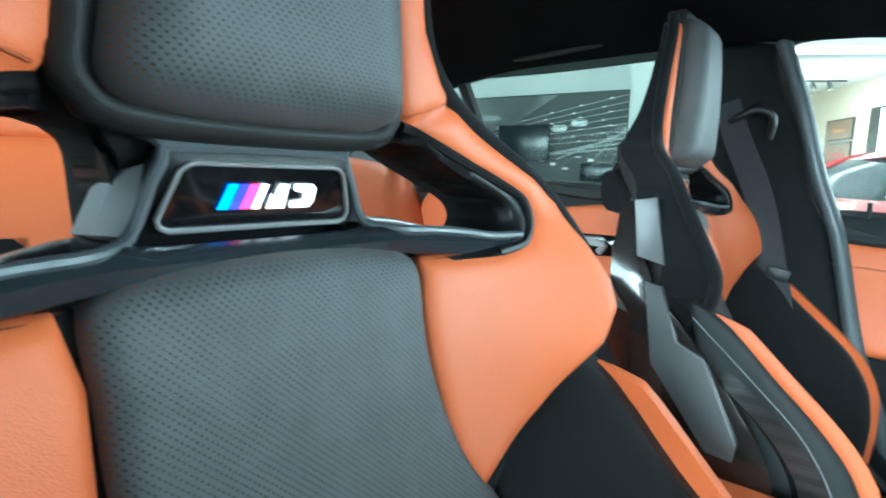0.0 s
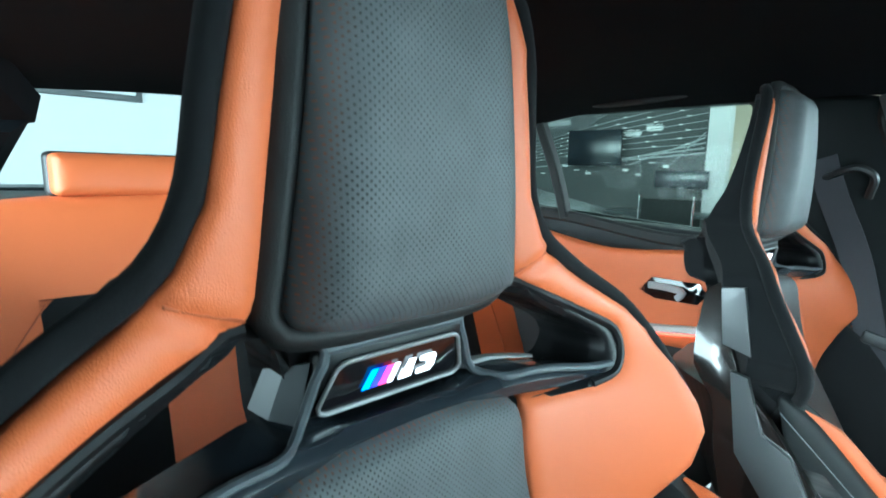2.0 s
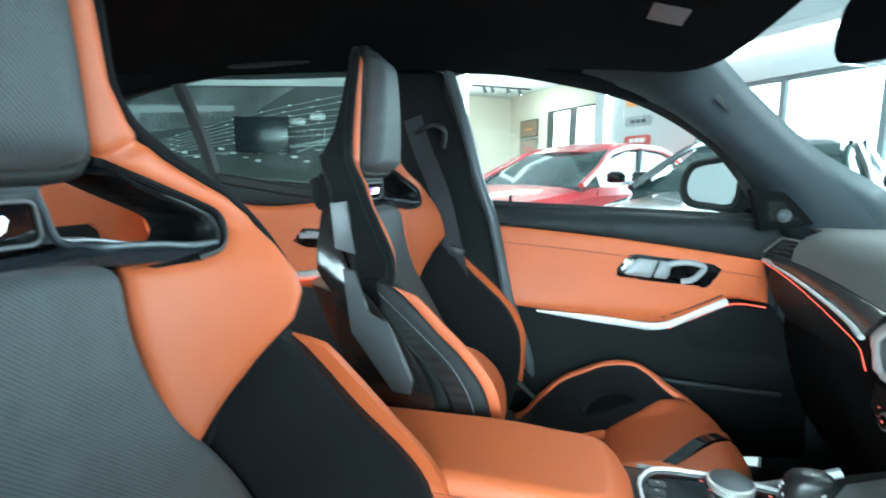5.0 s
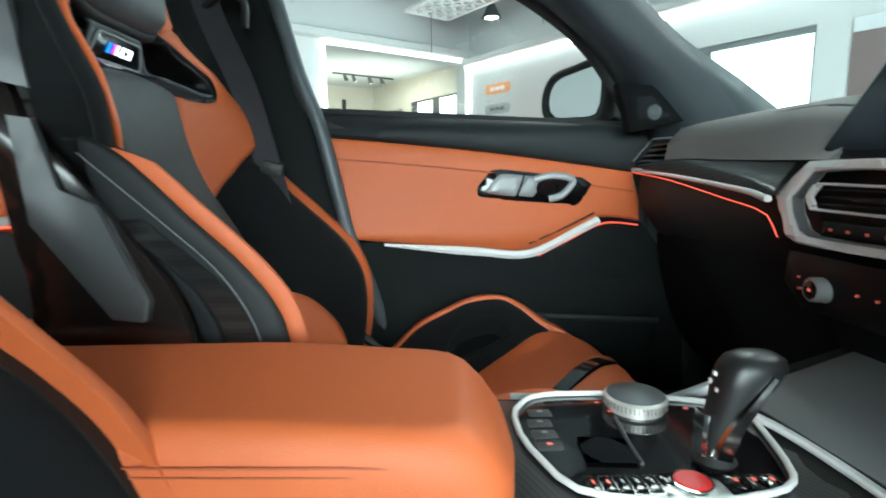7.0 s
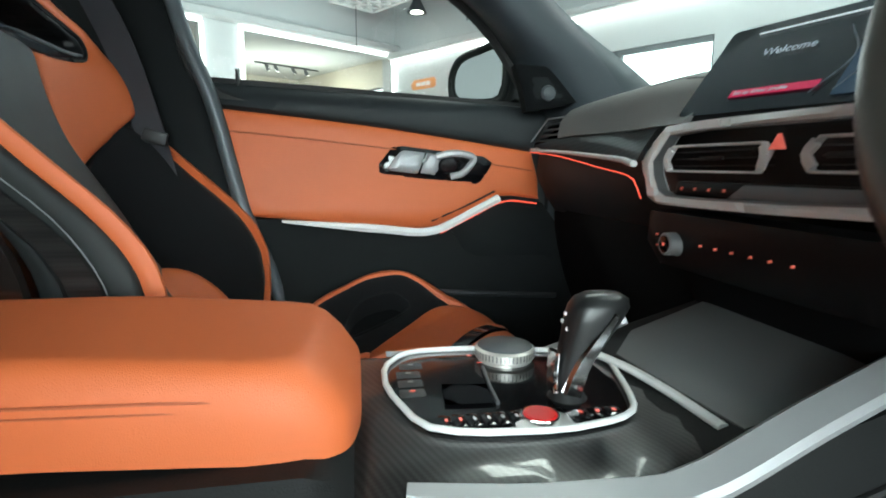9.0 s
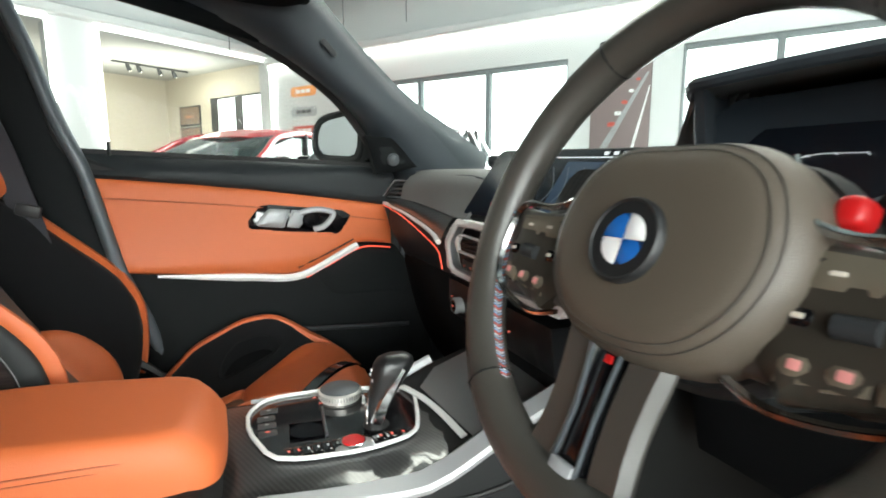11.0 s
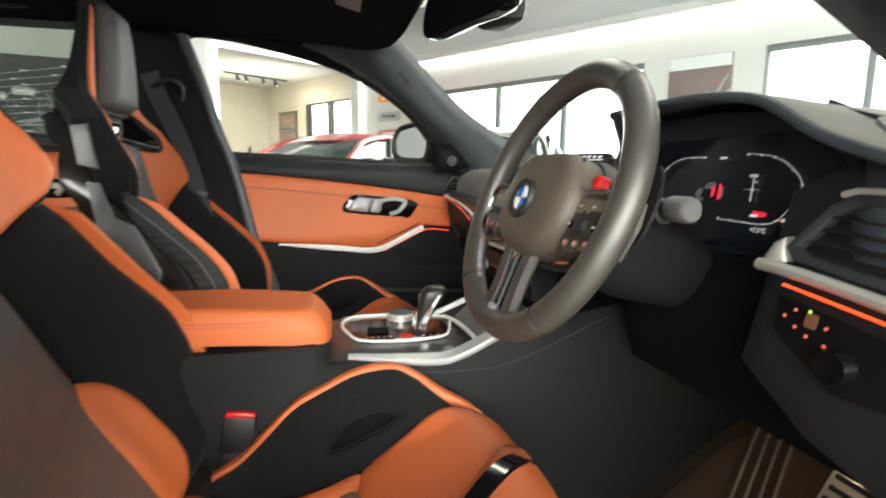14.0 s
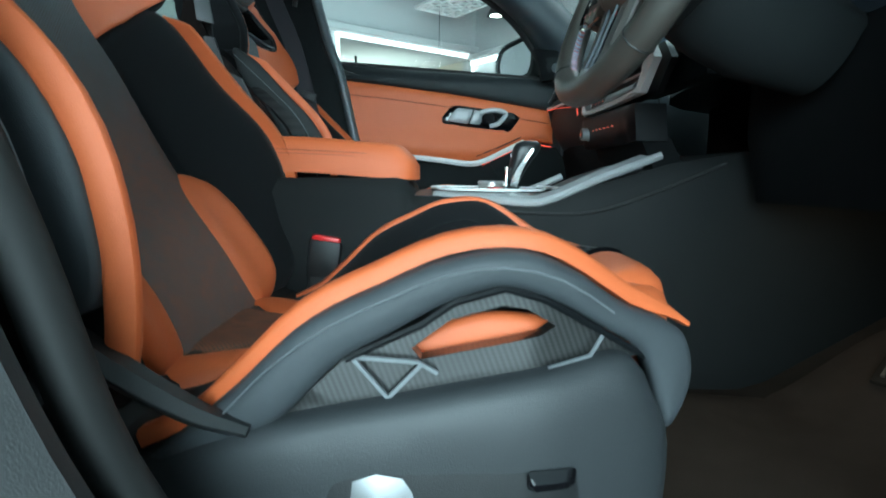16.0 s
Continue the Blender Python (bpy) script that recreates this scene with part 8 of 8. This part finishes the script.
    part("mode_button", pillow(rounded(0.015, 0.017, 0.006, 3, 0.087, 0.030), lambda u, v, h: pu(u, v, h - 0.009), 0.004, 0.006, 0.005, 0.008, curve=False), RED_PLASTIC, wheel, "red mode button")
    part("lower_spoke", sweep([WM @ Vector((s * 0.029 + 0.004, -0.054, 0.000)), WM @ Vector((s * 0.024 + 0.002, -0.11, -0.002)), WM @ Vector((s * 0.030, -0.160, -0.002))], rect_profile(0.031, 0.014, 0.4), step=0.01, up=wz), WHEEL_LEATHER, wheel)
    part("spoke_trim", sweep([WM @ Vector((s * 0.012 + 0.004, -0.066, 0.009)), WM @ Vector((s * 0.0085 + 0.002, -0.11, 0.007)), WM @ Vector((s * 0.011, -0.148, 0.007))], rect_profile(0.0020, 0.003), step=0.02, up=wz), BAR_GREY, wheel)
    part("shift_paddle", pillow([(s * 0.09, 0.05), (s * 0.14, 0.062), (s * 0.156, 0.03), (s * 0.150, -0.02), (s * 0.10, -0.03)], plane(WM @ Matrix.Translation((0, 0, -0.038))), 0.015, 0.002, 0.004, 0.004), CARBON_BACK, wheel, "carbon shift paddle")
part("spoke_slot", box((-0.009, -0.152, -0.004), (0.013, -0.062, 0.0045), 0.002, WM), PIANO, wheel, "glossy black slot between the spokes")
part("spoke_tag", box((-0.010, -0.153, 0.004), (0.010, -0.140, 0.0105), 0.002, WM), PRINT_GREY, wheel)
part("spoke_mark", box((0.001, -0.077, 0.004), (0.007, -0.0715, 0.0065), 0.001, WM), RED_PLASTIC, wheel)

# ---- centre console ----
con = thing("centre_console", (0.40, 0.03, 0.28), "black centre console with carbon top and silver edges", "console")
part("console_body", loft([[Vector((x, -0.105, 0.28)), Vector((x, -0.112, z0 - 0.03)), Vector((x, -0.100, z0 - 0.008)), Vector((x, 0.155, z0 - 0.008)), Vector((x, 0.167, z0 - 0.03)), Vector((x, 0.160, 0.28))] for x, z0 in ((-0.30, 0.60), (0.0, 0.634), (0.276, 0.638), (0.292, 0.634), (0.304, 0.610), (0.40, 0.606), (0.52, 0.604), (0.60, 0.632), (0.72, 0.668), (0.85, 0.69), (1.24, 0.70))]), CONSOLE_SHADED, con, "black soft console sides", sharp=50)
part("top_plate", pillow([(0.30, -0.092), (0.345, -0.092), (0.50, -0.088), (0.60, -0.086), (0.68, -0.084), (0.68, 0.14), (0.60, 0.142), (0.50, 0.148), (0.30, 0.15)], lambda u, v, h: Vector((u, v, 0.602 + 0.36 * max(0.0, u - 0.56) + h)), 0.03, 0.004, 0.008, 0.012, curve=False), CARBON_TOP, con, "glossy carbon fibre console top")
part("storage_tray", pillow([(0.577, -0.066), (0.74, -0.078), (0.74, 0.132), (0.60, 0.134), (0.566, 0.10)], lambda u, v, h: Vector((u, v, 0.611 + 0.36 * max(0.0, u - 0.56) + h)), 0.03, 0.003, 0.01, 0.004, curve=False), TRAY_SHEEN, con, "storage compartment lid, greyed for its sheen")
part("divider_trim", sweep([(0.543, 0.108, 0.613), (0.556, 0.065, 0.614), (0.564, 0.015, 0.614), (0.569, -0.055, 0.613)], rect_profile(0.009, 0.006, 0.3), step=0.02, up=Vector((0, 0, 1))), SATIN, con, "satin silver divider strip")
for y, name in ((-0.098, "near"), (0.152, "far")):
    wide = 0.026 if y < 0 else 0.008
    ln = ([(0.335, y + (0.012 if y < 0 else 0), 0.606), (0.42, y, 0.600), (0.505, y, 0.596), (0.53, y, 0.604), (0.60, y + (0.004 if y < 0 else -0.004), 0.635), (0.70, y + (0.010 if y < 0 else -0.006), 0.674)])[: 6 if y < 0 else 5]
    part("edge_trim", sweep(ln, rect_profile(wide, 0.012, 0.3), step=0.02, up=Vector((0, 0.25 if y > 0 else -0.25, 1)), taper=lambda t: 0.5 + 0.6 * min(1, 3 * t)), HANDLE, con, "satin aluminium edge trim")
part("side_seam", sweep([(0.36, -0.113, 0.585), (0.514, -0.114, 0.577), (0.59, -0.114, 0.580), (0.692, -0.114, 0.614), (0.80, -0.112, 0.66)], circle_profile(0.003, 6), step=0.03), RUBBER, con)
RING = [(0.330, 0.055), (0.330, 0.105), (0.350, 0.138), (0.375, 0.146), (0.440, 0.144), (0.535, 0.118), (0.556, 0.100), (0.536, 0.02), (0.524, -0.012), (0.505, -0.026), (0.455, -0.036), (0.385, -0.030), (0.352, -0.015)]
RING = soften(RING, 1)
kz = lambda d=0.0: (lambda u, v, h: Vector((u, v, 0.6075 + h + d)))
ctl = part("control_panel", pillow(RING, kz(), 0.02, 0.002, 0.006, 0.01, curve=False), PIANO, con, "glossy black control panel")
part("panel_ring", sweep([(u, v, 0.6105) for u, v in RING], rect_profile(0.0052, 0.005, 0.3), closed=True, step=0.012, curve=False, up=Vector((0, 0, 1))), SATIN, ctl, "satin silver ring")
part("start_plate", pillow([(0.420, -0.030), (0.468, -0.032), (0.466, 0.0), (0.430, 0.002)], kz(0.002), 0.02, 0.003, 0.004, 0.0, curve=False), ALU, ctl)
part("start_button", lathe([(0.0, 0.0045), (0.0120, 0.0045), (0.0135, 0.003), (0.0135, 0.0)], pose(0.444, -0.015, 0.610), 24), RED_PLASTIC, ctl, "red start button")
part("start_ring", lathe([(0.0135, 0.001), (0.0135, 0.0036), (0.0150, 0.0034), (0.0150, 0.0)], pose(0.444, -0.015, 0.610), 24), CHROME, ctl)
for k, (u, v) in enumerate(((0.352, 0.045), (0.352, 0.065), (0.352, 0.085), (0.356, 0.105))):
    part("panel_key", pillow(rounded(0.022, 0.016, 0.002, 2, u, v), kz(0.002), 0.02, 0.0012, 0.0015, 0.001, curve=False), PLASTIC_GREY, ctl)
    part("key_icon", pillow(rounded(0.005, 0.004, 0.001, 2, u, v), kz(0.0040), 0.02, 0.0004, 0.002, 0.0, curve=False), ICON_RED if k == 0 else PRINT_GREY, ctl)
for k in range(6):
    u = 0.368 + k * 0.011
    part("panel_key", pillow([(u, -0.020), (u + 0.009, -0.021), (u + 0.008, 0.0), (u - 0.001, 0.001)], kz(0.002), 0.02, 0.0012, 0.0015, 0.001, curve=False), PIANO, ctl)
    part("key_icon", pillow([(u + 0.003, -0.013), (u + 0.005, -0.013), (u + 0.0045, -0.008), (u + 0.0025, -0.008)], kz(0.0040), 0.02, 0.0004, 0.002, 0.0, curve=False), ICON_RED if k < 2 else PRINT_WHITE, ctl)
for u in (0.478, 0.492, 0.506):
    part("panel_key", pillow(rounded(0.012, 0.018, 0.002, 2, u, -0.012), kz(0.002), 0.02, 0.0012, 0.0015, 0.001, curve=False), PIANO, ctl)
    part("key_icon", pillow(rounded(0.0035, 0.005, 0.001, 2, u, -0.012), kz(0.0040), 0.02, 0.0004, 0.002, 0.0, curve=False), ICON_RED, ctl)
for u, v in ((0.418, 0.125), (0.424, 0.105), (0.50, 0.108), (0.515, 0.10), (0.50, 0.085)):
    part("key_icon", pillow(rounded(0.005, 0.003, 0.001, 2, u, v), kz(0.0025), 0.02, 0.0004, 0.002, 0.0, curve=False), ICON_RED, ctl)
part("recess", pillow([(0.375, 0.015), (0.415, 0.012), (0.418, 0.05), (0.378, 0.055)], kz(0.0042), 0.02, 0.0005, 0.003, 0.0, curve=False), HEADLINER, ctl)
part("recess_edge", sweep([(0.418, 0.012, 0.611), (0.420, 0.05, 0.611), (0.424, 0.09, 0.611)], circle_profile(0.0018, 8), step=0.02), DARK_METAL, ctl)
dial = part("control_dial", lathe([(0.0, 0.015), (0.025, 0.015), (0.0285, 0.0142), (0.030, 0.0125), (0.030, 0.005), (0.027, 0.003), (0.027, 0.0)], pose(0.452, 0.113, 0.609), 40), VENT_SILVER, con, "knurled aluminium control dial")
part("dial_top", lathe([(0.0, 0.0154), (0.0265, 0.0154), (0.0275, 0.0148)], pose(0.452, 0.113, 0.6092), 32), BAR_GREY, dial, "satin grey dial top")
for k in range(48):
    a = 2 * math.pi * k / 48
    part("knurl", box((0.0297, -0.0004, 0.006), (0.0302, 0.0004, 0.0122), 0, pose(0.452, 0.113, 0.609, 0, 0, math.degrees(a))), DARK_METAL, dial)
lever = part("gear_lever", loft([[Vector((0.492 + dx + lx * math.copysign(abs(math.cos(a)) ** 0.75, math.cos(a)), 0.020 + ly * math.copysign(abs(math.sin(a)) ** 0.75, math.sin(a)), 0.611 + z)) for a in [2 * math.pi * i / 28 for i in range(28)]] for z, dx, lx, ly in ((0.0, -0.013, 0.009, 0.009), (0.012, -0.012, 0.011, 0.011), (0.03, -0.007, 0.015, 0.014), (0.050, 0.001, 0.019, 0.016), (0.064, 0.007, 0.023, 0.018), (0.076, 0.012, 0.025, 0.018), (0.083, 0.014, 0.022, 0.016), (0.087, 0.015, 0.015, 0.011), (0.088, 0.015, 0.006, 0.005))]), LEVER_BLACK, con, "black gear lever", sharp=60)
part("lever_flank", sweep([(0.479, 0.006, 0.616), (0.486, 0.0035, 0.640), (0.498, 0.0012, 0.662), (0.512, 0.0008, 0.684)], [(0.008, -0.003), (0.006, 0.0012), (-0.006, 0.0012), (-0.008, -0.003)], step=0.01, up=Vector((0, -1, 0)), taper=lambda t: 1.1 - 0.75 * t), POLISHED, lever, "polished lever flank")
part("lever_face", sweep([(0.4665, 0.018, 0.617), (0.4665, 0.019, 0.634), (0.4680, 0.020, 0.650)], rect_profile(0.019, 0.005, 0.4), step=0.01, up=Vector((-1, 0, 0.2))), CHROME, lever, "chrome lower face of the lever")
for k, (dy, z) in enumerate(((-0.004, 0.672), (0.006, 0.676), (0.0, 0.684))):
    part("lever_mark", box((0.4748, 0.0185 + dy, z - 0.004), (0.4763, 0.0215 + dy, z - 0.001), 0), PRINT_WHITE, lever)
part("lever_gaiter", lathe([(0.017, 0.0), (0.014, 0.004), (0.010, 0.009)], pose(0.480, 0.020, 0.609), 24), RUBBER, con)
arm = thing("armrest", (0.10, 0.0, 0.60), "orange leather centre armrest with double stitched seam", "armrest")
AX = [(-0.32, -0.080), (-0.05, -0.082), (0.20, -0.083), (0.270, -0.080), (0.290, -0.070), (0.298, -0.045), (0.300, 0.0), (0.297, 0.055), (0.288, 0.078), (0.268, 0.088), (0.20, 0.091), (-0.05, 0.090), (-0.32, 0.088)]
part("pad", pillow(AX, lambda u, v, h: Vector((u + 0.009 * smooth01((u - 0.15) / 0.12) * (1 if h < 0 else 1 - 2 * h / 0.034), v, 0.661 + h - 0.010 * smooth01((u - 0.10) / 0.2) - 0.02 * smooth01((-0.05 - u) / 0.3))), 0.007, 0.034, 0.017, 0.024), ORANGE, arm, "orange leather armrest pad", sharp=80)
part("base", pillow([(u * 0.985, v * 0.96) for u, v in AX], lambda u, v, h: Vector((u, v, 0.615 + h)), 0.03, 0.004, 0.01, 0.03), PLASTIC, arm)
for off, r in ((0.004, 0.0009), (-0.002, 0.0007)):
    part("seam", sweep([(u, v * 1.002, 0.672 + off - 0.012 * smooth01((u - 0.10) / 0.2)) for u, v in ((-0.30, -0.0795), (-0.05, -0.0815), (0.20, -0.0815), (0.262, -0.0735), (0.290, -0.0495), (0.297, 0.0))], circle_profile(r, 6), step=0.02), ORANGE_SEAM, arm)

# ---- mirrors ----
mir = thing("door_mirror", (0.66, 0.86, 0.94), "black door mirror outside the passenger window", "mirror")
mo = axes_at((0.606, 0.890, 1.014), (0.53, -0.85, 0.0), (0, 0.06, 1)) @ Matrix.Diagonal((1.2, 1.05, 1, 1))
MG = [(-0.078, -0.035), (-0.083, 0.010), (-0.062, 0.048), (0.0, 0.062), (0.070, 0.064), (0.082, 0.0), (0.070, -0.055), (0.0, -0.058), (-0.06, -0.052)]
part("housing", pillow([(u * 1.13, v * 1.15) for u, v in MG], plane(mo), 0.012, 0.012, 0.012, 0.07), RUBBER, mir)
part("mirror_rim", sweep([mo @ Vector((u * 0.97, v * 0.97, 0.012)) for u, v in MG], circle_profile(0.0075, 8), closed=True, step=0.012), RUBBER, mir, "black mirror rim")
part("mirror_glass", pillow([(u * 0.80, v * 0.80) for u, v in MG], plane(mo @ Matrix.Translation((0, 0, 0.0125))), 0.03, 0.0005, 0.005, 0.0), MIRROR, mir, "silvered mirror glass")
part("stalk", sweep([(0.65, 0.86, 0.97), (0.68, 0.81, 0.94), (0.70, 0.765, 0.925)], rect_profile(0.05, 0.03, 0.3), step=0.03), PIANO, mir)
tw = thing("tweeter_panel", (0.68, 0.70, 0.95), "black triangular trim with a round speaker at the mirror base", "trim")
corner = lambda d=0.0: (lambda u, v, h: Vector((u, 0.666 - 0.12 * (u - 0.68) - h - d, v)))
part("triangle", pillow([(0.624, 1.008), (0.640, 0.955), (0.650, 0.915), (0.70, 0.922), (0.750, 0.934), (0.722, 0.968), (0.690, 1.003)], corner(), 0.012, 0.006, 0.010, 0.03, curve=False), TRIM_SHADE_BLACK, tw)
part("speaker_plate", pillow([(0.650, 0.985), (0.660, 0.930), (0.728, 0.938), (0.708, 0.968), (0.688, 0.986)], corner(0.005), 0.012, 0.002, 0.004, 0.0, curve=False), CONSOLE_SIDE, tw)
part("speaker_dome", lathe([(0.0, 0.007), (0.006, 0.006), (0.011, 0.003), (0.014, 0.004), (0.0155, 0.0)], look(corner(0.006)(0.690, 0.951, 0), corner(-1)(0.690, 0.951, 0)), 24), DARK_METAL, tw)
im = thing("interior_mirror", (0.49, 0.02, 1.20), "black frameless rear-view mirror on the windscreen", "mirror")
mi = axes_at((0.545, -0.075, 1.190), (-0.36, 0.93, -0.02), (0.06, 0, 1))
part("mirror_housing", pillow([(-0.115, -0.030), (-0.118, 0.010), (-0.105, 0.034), (0.0, 0.040), (0.105, 0.034), (0.118, 0.010), (0.115, -0.030), (0.0, -0.038)], plane(mi), 0.02, 0.014, 0.02, 0.02), PIANO, im)
part("mount", sweep([(0.56, -0.06, 1.19), (0.585, -0.04, 1.215), (0.59, -0.03, 1.24)], circle_profile(0.018, 10), step=0.02), PLASTIC, im)
part("sensor_housing", box((0.56, -0.09, 1.165), (0.64, 0.0, 1.225), 0.02), PLASTIC, im)

# ---- footwell ----
single("floor_mat", pillow([(0.56, -0.60), (0.56, -0.16), (0.90, -0.15), (1.10, -0.16), (1.10, -0.60), (0.9, -0.62)], lambda u, v, h: Vector((u, v, 0.286 + max(0.0, u - 0.88) * 0.62 + h)), 0.04, 0.006, 0.02, 0.003), mat("mat_brown_black", (0.046, 0.033, 0.025), 1.0, 0, 1.0, 600, 0.3, 25, spec=0.1), "dark velour floor mat in the driver's footwell", "floor mat")
rest = thing("foot_rest", (1.06, -0.22, 0.40), "ribbed metal foot rest in the footwell", "foot rest")
RIB = mat("rib_brown_metal", (0.15, 0.125, 0.10), 0.5, 0.3)
fm = axes_at((1.062, -0.228, 0.4130), (0.165, 0.105, 0.1023), (-0.105, 0.165, 0.0))
for k in range(4):
    part("rib", box((-0.105, -0.032 + k * 0.019, 0.0), (0.105, -0.027 + k * 0.019, 0.005), 0.002, fm), RIB, rest, "brown metal rib")
part("plate", box((-0.115, -0.042, -0.008), (0.115, 0.040, 0.0), 0.003, fm), CARPET, rest)
ped = thing("accelerator_pedal", (1.05, -0.57, 0.36), "metal accelerator pedal with rubber ribs", "pedal")
pm = axes_at((1.02, -0.57, 0.42), (0.25, 0, 0.40), (0, 1, 0))
part("pad", box((-0.09, -0.028, 0), (0.09, 0.028, 0.010), 0.004, pm), ALU, ped)
for k in range(5):
    part("rubber_rib", box((-0.07 + k * 0.032, -0.022, 0.008), (-0.06 + k * 0.032, 0.022, 0.013), 0.002, pm), RUBBER, ped)
bp = thing("brake_pedal", (1.05, -0.44, 0.36), "metal brake pedal with rubber ribs", "pedal")
pm = axes_at((1.0, -0.44, 0.465), (0.25, 0, 0.40), (0, 1, 0))
part("pad", box((-0.04, -0.05, 0), (0.04, 0.05, 0.012), 0.004, pm), ALU, bp)
for k in range(4):
    part("rubber_rib", box((-0.03 + k * 0.018, -0.042, 0.010), (-0.022 + k * 0.018, 0.042, 0.015), 0.002, pm), RUBBER, bp)
part("arm", sweep([(1.02, -0.44, 0.46), (1.10, -0.44, 0.56), (1.12, -0.44, 0.68)], rect_profile(0.02, 0.012), step=0.05), DARK_METAL, bp)
